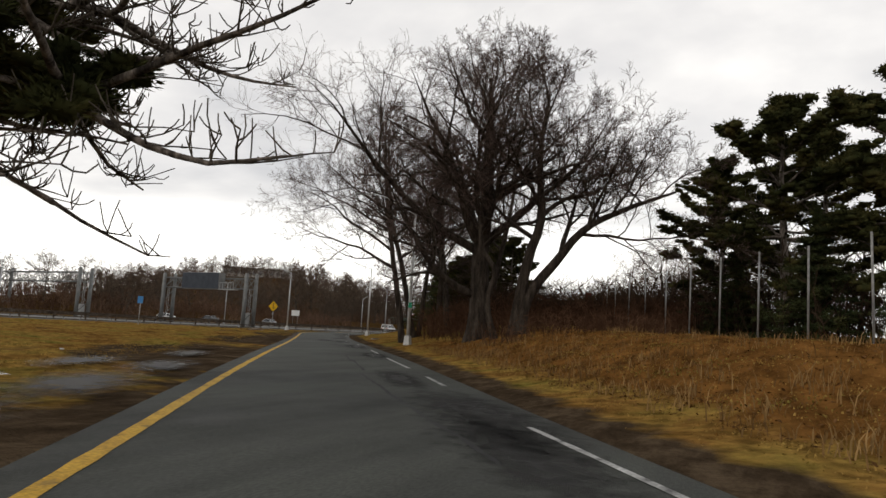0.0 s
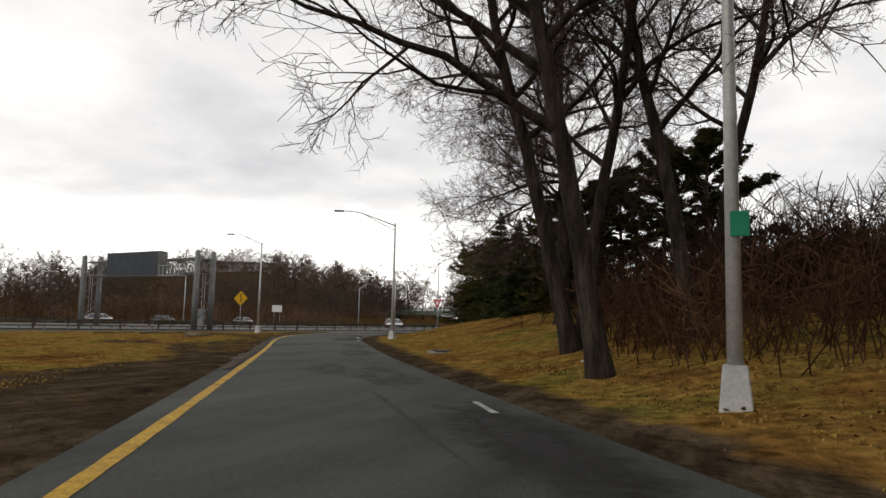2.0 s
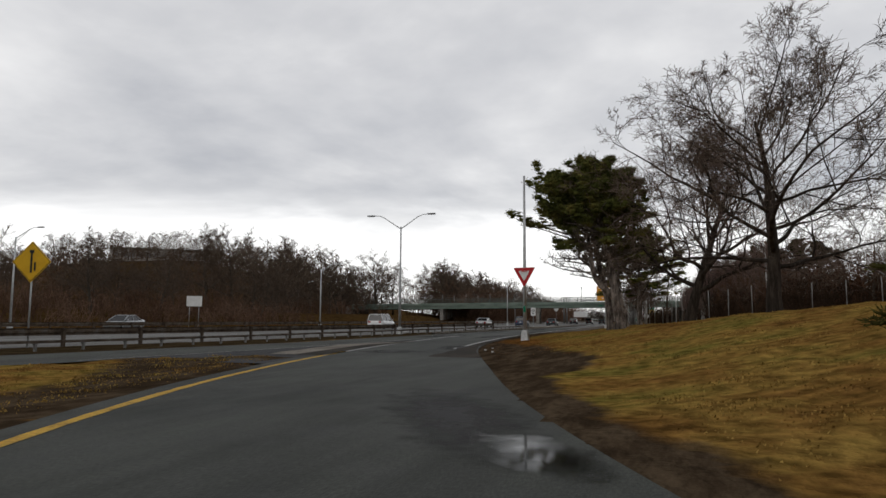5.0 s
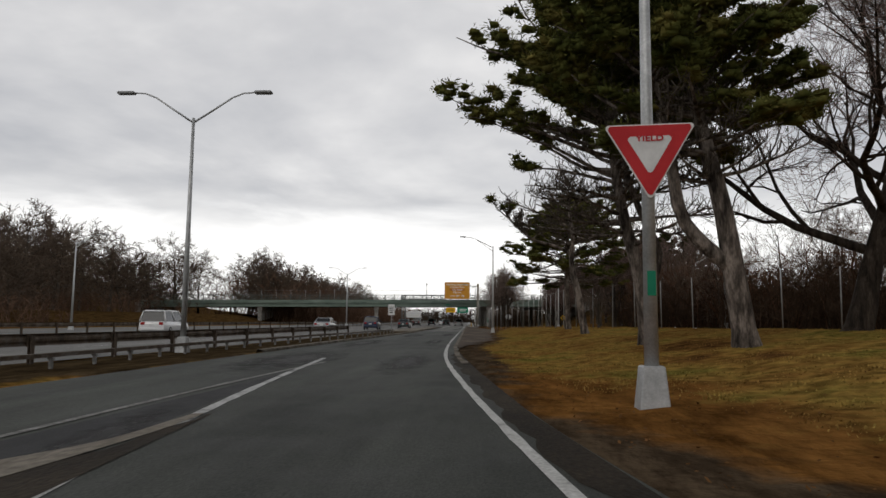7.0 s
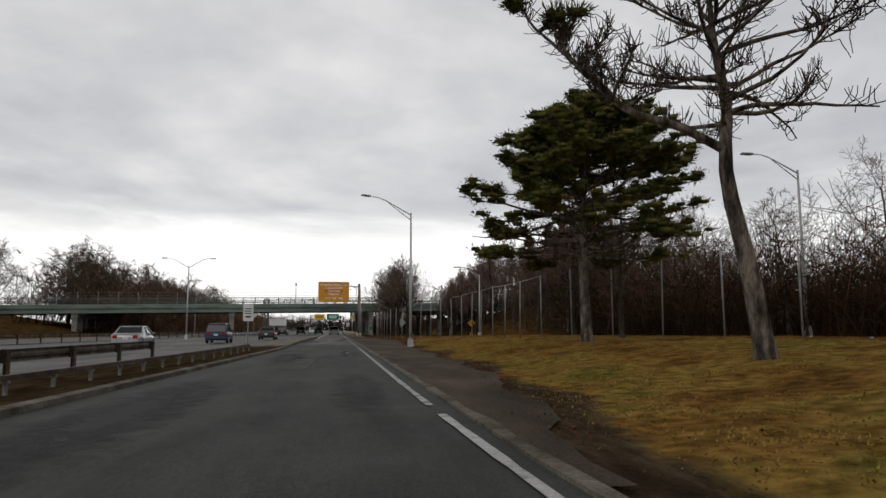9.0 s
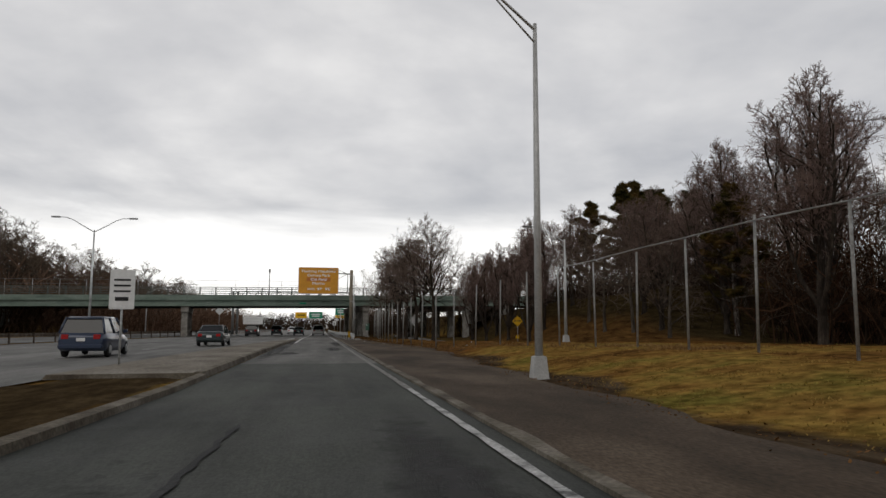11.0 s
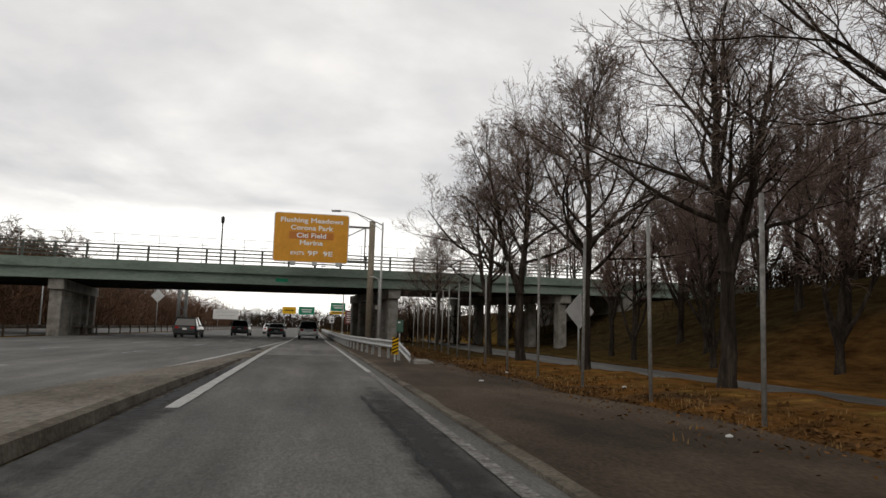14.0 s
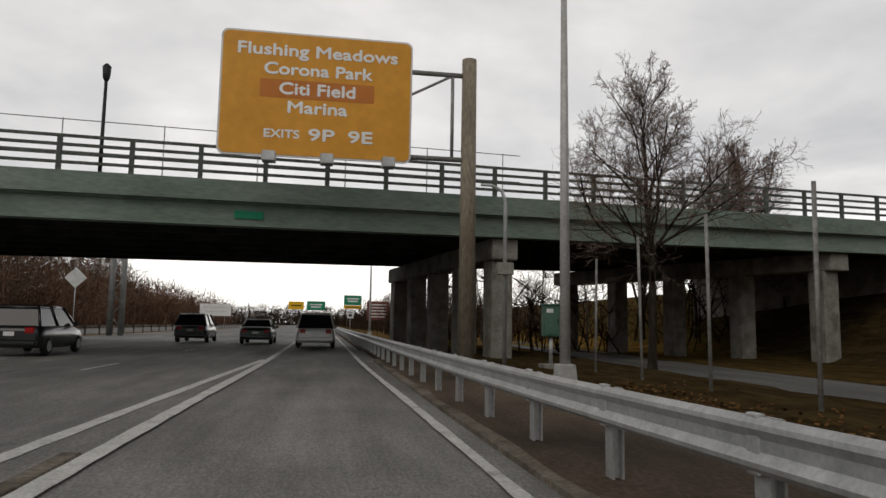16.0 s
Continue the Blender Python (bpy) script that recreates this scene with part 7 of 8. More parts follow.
def car(name, at, heading, colour, kind, label):
    """A car with its nose towards +y at heading 0: body, cabin glass, roof, pillars, wheels, lamps and plate."""
    L, W, H, belt, hood = {"van": (4.95, 1.94, 1.78, 1.02, 0.98), "sedan": (4.75, 1.82, 1.45, 0.92, 0.86), "suv": (4.7, 1.88, 1.72, 1.04, 0.98), "cargo": (5.6, 2.0, 2.4, 1.15, 1.1)}[kind]
    e = empty(name, (at[0], at[1], 0.0), label, "car", rz=heading)
    h = W / 2
    bm = bmesh.new()
    tail = 1.0 if kind == "sedan" else belt + 0.02
    prof = [(-L / 2, 0.42, belt * 0.82, 0.86), (-L / 2 + 0.1, 0.3, tail * 0.96, 0.94), (-L / 2 + 0.5, 0.26, tail, 1.0), (-L * 0.2, 0.24, belt, 1.0), (L * 0.12, 0.24, belt - 0.02, 1.0), (L * 0.24, 0.24, hood, 0.99),
            (L / 2 - 0.5, 0.25, hood - 0.1, 0.97), (L / 2 - 0.12, 0.28, hood - 0.24, 0.9), (L / 2, 0.36, 0.58, 0.8)]
    st = []
    for y, z0, z1, w in prof:
        x = h * w
        st.append([(-x * 0.9, y, z0), (-x, y, z0 + 0.16), (-x, y, (z0 + z1) / 2 + 0.05), (-x * 0.95, y, z1 - 0.06), (-x * 0.86, y, z1), (x * 0.86, y, z1), (x * 0.95, y, z1 - 0.06), (x, y, (z0 + z1) / 2 + 0.05), (x, y, z0 + 0.16), (x * 0.9, y, z0)])
    loft(bm, st)
    body = part("body", bm, colour, e)
    # cabin: glass all round with a painted roof and pillars
    back = {"van": -L / 2 + 0.12, "suv": -L / 2 + 0.16, "sedan": -L / 2 + 0.75, "cargo": -L / 2 + 0.05}[kind]
    rear_slope = {"van": 0.22, "suv": 0.3, "sedan": 0.75, "cargo": 0.06}[kind]
    front = L * 0.26 if kind != "cargo" else L * 0.3
    b0, b1 = belt - 0.03, H - 0.05
    def ring(y0, y1, z, w):
        return [(-h * w, y0, z), (h * w, y0, z), (h * w, y1, z), (-h * w, y1, z)]
    bm = bmesh.new()
    loft(bm, [ring(back, front, b0, 0.93), ring(back + rear_slope, front - 0.85, b1, 0.74)])
    for f in bm.faces:
        f.smooth = False
    part("window_glass", bm, "glass_dark" if kind != "cargo" else colour, e, "tinted windows")
    bm = bmesh.new()
    loft(bm, [ring(back + rear_slope - 0.08, front - 0.78, b1 - 0.05, 0.775), ring(back + rear_slope + 0.1, front - 0.95, H, 0.66)])
    part("roof", bm, colour, e)
    for sx in (-1, 1):
        for ya, yb in ((back, back + rear_slope), (front, front - 0.85), ((back + front) / 2 - 0.1, (back + rear_slope + front - 0.85) / 2 - 0.05)):
            bm = bmesh.new()
            tube(bm, [(sx * h * 0.935, ya, b0), (sx * h * 0.75, yb, b1)], [0.05, 0.045], 6)
            part("pillar", bm, colour, body)
        for yw in (-L * 0.31, L * 0.31):
            bm = bmesh.new()
            prof_w = [(0.0, 0.0), (0.0, 0.2), (0.03, 0.3), (0.08, 0.325), (0.17, 0.325), (0.21, 0.3), (0.22, 0.2), (0.22, 0.0)]
            n = 20
            rings = [[bm.verts.new((o - 0.11, r * math.cos(2 * math.pi * k / n), r * math.sin(2 * math.pi * k / n))) for k in range(n)] for o, r in prof_w[1:-1]]
            for a, b in zip(rings, rings[1:]):
                for k in range(n):
                    bm.faces.new((a[k], a[(k + 1) % n], b[(k + 1) % n], b[k])).smooth = True
            bm.faces.new(rings[0][::-1]); bm.faces.new(rings[-1])
            tyre = part("wheel", bm, "tyre", e)
            tyre.location = (sx * (h - 0.1), yw, 0.325)
            bm = bmesh.new()
            r = bmesh.ops.create_cone(bm, cap_ends=True, segments=16, radius1=0.2, radius2=0.17, depth=0.03)
            bmesh.ops.rotate(bm, verts=r["verts"], cent=(0, 0, 0), matrix=Matrix.Rotation(radians(90 * sx), 3, "Y"))
            rim = part("rim", bm, "rim", tyre)
            rim.location = (sx * 0.115, 0, 0)
        bm = bmesh.new()
        zt = belt * 0.9 if kind in ("sedan", "van", "suv") else 1.0
        box(bm, (sx * h * 0.66 - 0.14, -L / 2 - 0.02, zt - 0.17), (sx * h * 0.66 + 0.14, -L / 2 + 0.12, zt + 0.03), 0.02)
        part("tail_lamp", bm, "lamp_red", body)
        bm = bmesh.new()
        box(bm, (sx * h * 0.62 - 0.18, L / 2 - 0.14, 0.58), (sx * h * 0.62 + 0.18, L / 2 - 0.03, 0.72), 0.02)
        part("headlight", bm, "lens_clear", body)
        bm = bmesh.new()
        box(bm, (sx * (h + 0.07) - 0.09, L * 0.17, belt - 0.02), (sx * (h + 0.07) + 0.09, L * 0.17 + 0.12, belt + 0.13), 0.03)
        part("mirror", bm, colour, body)
    bm = bmesh.new()
    box(bm, (-0.17, -L / 2 - 0.025, belt * 0.72 - 0.07), (0.17, -L / 2 + 0.01, belt * 0.72 + 0.07), 0.005)
    part("plate", bm, "sign_white", body, "pale number plate")
    bm = bmesh.new()
    box(bm, (-h * 0.92, -L / 2 - 0.06, 0.36), (h * 0.92, -L / 2 + 0.2, 0.56), 0.05)
    part("bumper", bm, colour, body)
    return e


white, black, silver = paint("white", (0.8, 0.8, 0.8)), paint("black", (0.012, 0.013, 0.015)), paint("silver", (0.42, 0.43, 0.44), 0.3, 0.5)
navy, teal = paint("navy", (0.02, 0.035, 0.075)), paint("dark_green", (0.02, 0.035, 0.036))
car("minivan", (-4.9, 183.0), 0, white, "van", "white minivan driving in the lane ahead")
car("suv", (-14.8, 172.5), 0, black, "suv", "black sport utility car on the highway")
car("suv", (-12.2, 190.0), 0, black, "suv", "black sport utility car on the highway")
car("sedan", (-8.3, 188.0), 0, teal, "sedan", "dark green-grey sedan on the highway")
car("sedan", (-10.5, 214.0), 0, white, "sedan", "white sedan far along the highway")
car("sedan", (-11.9, 113.5), 0, teal, "sedan", "dark green-blue older sedan on the highway")
car("sedan", (-17.2, 79.5), 2, silver, "sedan", "silver-white sedan on the highway")
car("suv", (-14.3, 95.0), 2, navy, "suv", "dark blue sport utility car on the highway")
car("minivan", (-23.5, 54.0), 3, white, "van", "white van on the highway")
car("sedan", (-46.0, 6.0), 190, white, "sedan", "white sedan on the opposite carriageway")
car("sedan", (-45.0, 17.0), 190, black, "sedan", "dark sedan on the opposite carriageway")
car("sedan", (-42.5, 33.0), 188, silver, "sedan", "silver sedan on the opposite carriageway")
car("sedan", (-57.0, -32.0), 205, white, "sedan", "white sedan on the opposite carriageway")


# ---- gantry with a dark message board ----
def gantry(at, span, turn, with_board, label):
    """Two twin-post towers carrying a box truss that runs to -x, with a walkway and, on one, a message board."""
    e = empty("sign_gantry", (at[0], at[1], 0), label, "sign gantry", rz=turn)
    d, top, lo, hi = 2.0, 7.95, 5.7, 7.25
    for xx in (0.0, -span):
        for yy in (0.0, d):
            bm = bmesh.new(); tube(bm, [(0, 0, -0.2), (0, 0, 3.5), (0, 0, top), (0, 0, top + 0.08)], [0.31, 0.3, 0.28, 0.2], 14)
            p = part("post", bm, "gantry", e); p.location = (xx, yy, 0)
        for za, zb in ((0.9, 2.4), (3.6, 2.4), (3.6, 5.2), (5.7, 5.7), (7.25, 7.25), (5.7, 7.25)):
            bm = bmesh.new(); tube(bm, [(xx, 0.2, za), (xx, d - 0.2, zb)], [0.065, 0.065], 6)
            part("brace", bm, "gantry", e)
        for yy in (0.9, 1.2):
            bm = bmesh.new(); tube(bm, [(xx - 0.1, yy, 1.6), (xx - 0.1, yy, 5.6)], [0.03, 0.03], 5)
            part("conduit", bm, "galv", e)
    for yy in (0.3, d - 0.3):
        for zz in (lo, hi):
            bm = bmesh.new(); tube(bm, [(0, yy, zz), (-span, yy, zz)], [0.09, 0.09], 8)
            part("chord", bm, "gantry", e)
    n = 14
    for i in range(n):
        a, b = -span * i / n, -span * (i + 1) / n
        up = i % 2 == 0
        bars = [((b, 0.3, hi), (b, d - 0.3, hi), 0.04), ((b, 0.3, lo), (b, d - 0.3, lo), 0.04), ((a, 0.3, lo), (b, d - 0.3, lo), 0.035)]
        for yy in (0.3, d - 0.3):
            bars += [((a, yy, lo if up else hi), (b, yy, hi if up else lo), 0.05), ((b, yy, lo), (b, yy, hi), 0.04)]
        for p0, p1, r in bars:
            bm = bmesh.new(); tube(bm, [p0, p1], [r, r], 5)
            part("web_bar", bm, "gantry", e)
    if with_board:
        bm = bmesh.new(); box(bm, (-13.6, -0.95, 5.45), (-4.9, 0.2, 8.05), 0.04)
        bd = part("message_board", bm, "board_case", e, "grey case of the message board")
        bm = bmesh.new(); box(bm, (-13.5, -0.985, 5.55), (-5.0, -0.955, 7.97), 0.01)
        part("screen", bm, "board_dark", bd, "switched-off dark screen")
        bm = bmesh.new(); box(bm, (-4.9, -0.95, 5.42), (-1.6, 0.1, 5.5), 0.01)
        walkway = part("walkway", bm, "galv", e)
        for k in range(6):
            bm = bmesh.new(); tube(bm, [(-4.7 + k * 0.6, -0.9, 5.5), (-4.7 + k * 0.6, -0.9, 6.5)], [0.03, 0.03], 5)
            part("railing_post", bm, "galv", walkway)
        bm = bmesh.new(); tube(bm, [(-4.9, -0.9, 6.5), (-1.6, -0.9, 6.5)], [0.028, 0.028], 5)
        part("handrail", bm, "galv", walkway)
    bm = bmesh.new(); box(bm, (-1.3, 0.7, 0.0), (-0.35, 1.7, 2.1), 0.04)
    part("control_cabinet", bm, "galv", e)
    return e


gantry((-15.3, -9.8), 19.2, -9.0, True, "steel gantry with a dark message board over the highway")
gantry((-45.0, -14.0), 25.0, -9.0, False, "steel sign gantry over the opposite carriageway")


# ---- smaller road signs ----
def post_sign(name, at, w, h, zc, mat, label, turn=0.0, diamond=False, back=None, posts=1, lines=None, r=0.05, border=None):
    x, y = at
    z = max(float(land(np.array([x]), np.array([y]))[0]), -0.1)
    e = empty(name, (x, y, z), label, "road sign", rz=turn)
    for k in range(posts):
        px = 0 if posts == 1 else (-w * 0.3 + k * w * 0.6)
        bm = bmesh.new(); tube(bm, [(px, 0.04, -0.1), (px, 0.04, zc + h * 0.4)], [0.035, 0.035], 6)
        part("post", bm, "galv", e)
    bm = bmesh.new(); board(bm, w, h, 0.016, r)
    p = part("plate", bm, back or mat, e)
    p.matrix_local = pose(0, -0.02, zc, 0, 45 if diamond else 0, 0)
    bm = bmesh.new(); board(bm, w - 0.05, h - 0.05, 0.006, r)
    f = part("face", bm, border or mat, p); f.location = (0, 0.013 if back else -0.012, 0)
    if border:
        bm = bmesh.new(); board(bm, w - 0.09, h - 0.09, 0.006, r)
        f = part("field", bm, mat, p); f.location = (0, -0.017, 0)
    for k, (lx, lz, lw, lh, lm) in enumerate(lines or ()):
        bm = bmesh.new(); box(bm, (lx - lw / 2, -0.027, lz - lh / 2), (lx + lw / 2, -0.021, lz + lh / 2))
        ob = part("legend_bar", bm, lm, p)
        if diamond:
            ob.matrix_local = pose(0, 0, 0, 0, -45, 0)
    return e


merge = post_sign("merge_sign", (-15.7, -2.1), 1.2, 1.2, 3.45, "sign_yellow", "yellow diamond merge warning sign on a post", diamond=True, border="sign_black", turn=12,
                  lines=[(0.0, -0.02, 0.09, 0.85, "sign_black"), (0.16, -0.2, 0.08, 0.36, "sign_black"), (0.0, 0.42, 0.2, 0.12, "sign_black")])
post_sign("information_sign", (-49.8, 53.5), 2.0, 1.35, 3.35, "sign_white", "white information sign on two posts across the highway", posts=2, turn=20)
post_sign("lane_sign", (-10.6, 84.8), 0.75, 1.25, 2.45, "sign_white", "white regulatory sign on a post in the island",
          lines=[(0, 0.3, 0.5, 0.06, "sign_black"), (0, 0.12, 0.5, 0.06, "sign_black"), (0, -0.06, 0.5, 0.06, "sign_black"), (0, -0.3, 0.4, 0.12, "sign_black")])
post_sign("diamond_sign", (5.4, 135.1), 0.95, 0.95, 2.2, "back_alu", "bare grey back of a diamond sign on a post", diamond=True, back="back_alu", turn=15)
bump = post_sign("warning_sign", (14.8, 128.5), 0.78, 0.78, 2.05, "sign_yellow", "yellow diamond warning sign beside the side road", diamond=True, border="sign_black", turn=-20)
letters("letter", "BUMP", 0.23, (0, -0.046, 1.98), "sign_black", bump, 0.66)
post_sign("warning_plate", (14.8, 128.6), 0.34, 0.34, 0.5, "sign_yellow", "small yellow plate below a warning sign", turn=-20)
post_sign("blue_sign", (-6.5, -38.0), 0.6, 0.75, 2.6, "sign_blue", "small blue route sign on a slim post", turn=20)
post_sign("blue_sign", (-27.0, -52.0), 0.6, 0.75, 2.6, "sign_blue", "small blue route sign on a slim post", turn=20)
post_sign("overhead_green_sign", (3.0, 330.0), 4.6, 2.6, 7.4, "sign_green", "green overhead exit sign beyond the overpass", posts=2, border="sign_white", lines=[(0, 0.4, 3.2, 0.35, "sign_white"), (0, -0.25, 2.6, 0.35, "sign_white")])
post_sign("overhead_yellow_sign", (3.0, 329.8), 4.6, 0.9, 5.6, "sign_yellow", "yellow exit-only strip under the green sign", posts=2, lines=[(0, 0, 3.4, 0.3, "sign_black")])
post_sign("overhead_green_sign", (-7.0, 380.0), 6.0, 3.0, 7.0, "sign_green", "green overhead sign far along the highway", posts=2, border="sign_white", lines=[(0, 0.4, 4.0, 0.4, "sign_white"), (0, -0.4, 3.4, 0.4, "sign_white")])
post_sign("overhead_yellow_sign", (-13.5, 381.0), 5.0, 2.6, 7.0, "sign_yellow", "yellow-green overhead sign far along the highway", posts=2, lines=[(0, 0, 3.4, 0.4, "sign_black")])
post_sign("red_information_sign", (2.6, 238.0), 2.9, 2.5, 3.0, "sign_red_info", "dark red information sign beyond the overpass", posts=2, lines=[(0, 0.8 - k * 0.4, 2.2, 0.14, "sign_white") for k in range(5)])
post_sign("speed_sign", (-1.4, 228.0), 0.75, 1.0, 2.4, "sign_white", "white speed limit sign beyond the overpass", lines=[(0, 0.2, 0.45, 0.08, "sign_black"), (0, -0.15, 0.4, 0.3, "sign_black")])
post_sign("diamond_sign", (-24.3, 205.0), 1.2, 1.2, 4.6, "back_alu", "grey back of a diamond sign in the median", diamond=True, back="back_alu")
lamp_pole((-38.0, 205.0), 8.2, 2.6, 0, "galv", "grey street lamp across the highway")
lamp_pole((-40.0, 70.0), 8.6, 2.6, 0, "galv", "grey street lamp across the highway")
lamp_pole((-48.0, 25.0), 8.6, 2.6, 0, "galv", "grey street lamp across the highway")
lamp_pole((-58.0, -18.0), 8.6, 2.6, 0, "galv", "grey street lamp across the highway")
lamp_pole((-0.6, 205.0), 8.6, 2.6, 180, "pole_white", "pale street lamp beyond the overpass")


post_sign("red_sign", (39.4, -27.6), 0.62, 0.5, 3.0, "sign_red", "small red sign on a post in the brush")
post_sign("white_panel", (-25.8, 290.0), 6.0, 2.4, 3.6, "sign_white", "large pale sign panel across the highway beyond the overpass", posts=2, lines=[(0, 0.5, 4.4, 0.25, "back_alu"), (0, -0.3, 4.0, 0.25, "back_alu")])


def cantilever_post():
    e = empty("sign_gantry", (-21.5, 206.5, 0), "tall steel lattice post of a sign gantry in the median", "sign gantry")
    for dx in (-0.45, 0.45):
        bm = bmesh.new(); tube(bm, [(dx, 0, -0.2), (dx, 0, 8.6)], [0.24, 0.22], 12); part("post", bm, "gantry", e)
    for k in range(8):
        bm = bmesh.new(); a = -0.45 if k % 2 else 0.45
        tube(bm, [(a, 0, 0.6 + k), (-a, 0, 1.6 + k)], [0.05, 0.05], 6); part("brace", bm, "gantry", e)
    for z in (7.4, 8.5):
        bm = bmesh.new(); tube(bm, [(0, 0, z), (12.5, 0, z)], [0.09, 0.09], 8); part("arm", bm, "gantry", e)
    for k in range(12):
        bm = bmesh.new(); tube(bm, [(k + 0.5, 0, 7.4 if k % 2 else 8.5), (k + 1.5, 0, 8.5 if k % 2 else 7.4)], [0.045, 0.045], 5); part("web_bar", bm, "gantry", e)


cantilever_post()


def utility_pole():
    e = empty("utility_pole", (0.35, 163.4, 0), "thin grey utility pole with a bent top and a small box", "pole")
    bm = bmesh.new(); tube(bm, [(0, 0, -0.2), (0, 0, 4.7), (-0.1, 0, 5.0), (-0.4, 0, 5.15), (-0.7, 0, 5.15)], [0.06, 0.055, 0.05, 0.045, 0.04], 10); part("pole", bm, "galv", e)
    bm = bmesh.new(); box(bm, (-0.25, -0.22, 2.65), (0.2, -0.05, 2.98), 0.02); part("box", bm, "concrete", e)
    bm = bmesh.new(); box(bm, (-0.22, -0.07, 2.7), (0.17, 0.07, 2.76), 0.01); part("bracket", bm, "gantry", e)


utility_pole()


def cabinet():
    e = empty("roadside_cabinet", (2.3, 165.3, 0), "green metal utility box with a pale label on a short post", "utility box")
    bm = bmesh.new(); box(bm, (-0.3, -0.3, -0.3), (0.3, 0.3, 0.14), 0.02); part("plinth", bm, "concrete", e)
    bm = bmesh.new(); tube(bm, [(0, 0, 0.1), (0, 0, 1.0)], [0.06, 0.06], 10); part("post", bm, "galv", e)
    bm = bmesh.new(); box(bm, (-0.26, -0.16, 0.95), (0.26, 0.16, 1.9), 0.03); body = part("body", bm, "cabinet_green", e)
    bm = bmesh.new(); box(bm, (-0.22, -0.178, 1.0), (0.22, -0.164, 1.85), 0.01); door = part("door", bm, "cabinet_green", body)
    bm = bmesh.new(); box(bm, (0.15, -0.2, 1.35), (0.18, -0.18, 1.5), 0.005); part("handle", bm, "dark_metal", door)
    bm = bmesh.new(); box(bm, (-0.19, -0.186, 1.68), (0.02, -0.18, 1.8)); part("label_plate", bm, "sign_white", door, "pale label plate")
    bm = bmesh.new(); box(bm, (-0.29, -0.2, 1.9), (0.29, 0.19, 1.95), 0.015); part("lid", bm, "cabinet_green", e)


cabinet()


def drain_grate():
    x, y = 24.05, -41.0
    z = float(land(np.array([x]), np.array([y]))[0])
    e = empty("drain_grate", (x, y, z), "dark iron drain grate in a worn concrete frame on the bank", "drain", rz=-57)
    bm = bmesh.new(); box(bm, (-0.8, -0.5, -0.3), (0.8, 0.5, 0.05), 0.02); part("frame", bm, "concrete", e)
    # thin black sheet stands in for the dark of a hole below the bars
    bm = bmesh.new(); box(bm, (-0.66, -0.38, 0.05), (0.66, 0.38, 0.056)); part("pit_shade", bm, "sign_black", e)
    bar = None
    for k in range(11):
        if bar is None:
            bm = bmesh.new(); box(bm, (-0.02, -0.38, 0.056), (0.02, 0.38, 0.085), 0.004); ob = part("bar", bm, "dark_metal", e); bar = ob.data
        else:
            ob = new("bar", bar); ob.parent = e
        ob.location = (-0.6 + k * 0.12, 0, 0)


drain_grate()
rng = np.random.default_rng(91)
for k, (x, y, ln, r, a, mat) in enumerate(((3.2, -30.6, 1.6, 0.07, 40, "dead_wood"), (2.9, -29.8, 1.2, 0.09, 100, "dead_wood"), (3.5, -31.2, 0.8, 0.1, 10, "dead_wood"), (2.6, -29.2, 1.4, 0.05, 70, "dead_wood"), (3.9, -32.0, 0.5, 0.1, 60, "dead_wood"),
                                           (-3.2, -26.8, 3.6, 0.035, 80, "bark_oak"), (-1.0, -24.9, 3.2, 0.03, 75, "bark_oak"), (-5.5, -29.0, 2.6, 0.03, 60, "bark_oak"))):
    z = max(float(land(np.array([x]), np.array([y]))[0]), 0.0) + r
    pts = [(-ln / 2, 0, 0), (-ln * 0.15, rng.uniform(-0.1, 0.1), 0.03), (ln * 0.2, rng.uniform(-0.12, 0.12), 0.0), (ln / 2, rng.uniform(-0.1, 0.1), 0.04)]
    bm = bmesh.new(); tube(bm, pts, [r, r * 0.95, r * 0.85, r * 0.6], 8)
    ob = part("fallen_branch", bm, mat)
    ob.matrix_world = pose(x, y, z, 0, 0, a)
    tagged(ob, "broken length of fallen branch lying on the dry grass", "branch", "fallen branches")


# ---- far buildings on the rise ----
def far_block(at, size, label, floors, bays):
    x, y = at
    z = float(land(np.array([x]), np.array([y]))[0])
    e = empty("far_building", (x, y, z - 1.0), label, "building", rz=35)
    w, d, h = size
    bm = bmesh.new(); box(bm, (-w / 2, -d / 2, 0), (w / 2, d / 2, h), 0.1)
    wall = part("wall", bm, "building", e)
    bm = bmesh.new(); box(bm, (-w / 2 - 0.5, -d / 2 - 0.5, h), (w / 2 + 0.5, d / 2 + 0.5, h + 0.8), 0.1)
    part("roof", bm, "concrete", e)
    me = None
    for i in range(floors):
        for k in range(bays):
            if me is None:
                bm = bmesh.new(); box(bm, (-0.32 * w / bays, -0.06, -0.85), (0.32 * w / bays, 0.06, 0.85), 0.03)
                p = part("window", bm, "window_dark", wall); me = p.data
            else:
                p = new("window", me); p.parent = wall
            p.location = (-w / 2 + (k + 0.5) * w / bays, -d / 2 - 0.03, (i + 0.55) * h / floors)
    return e


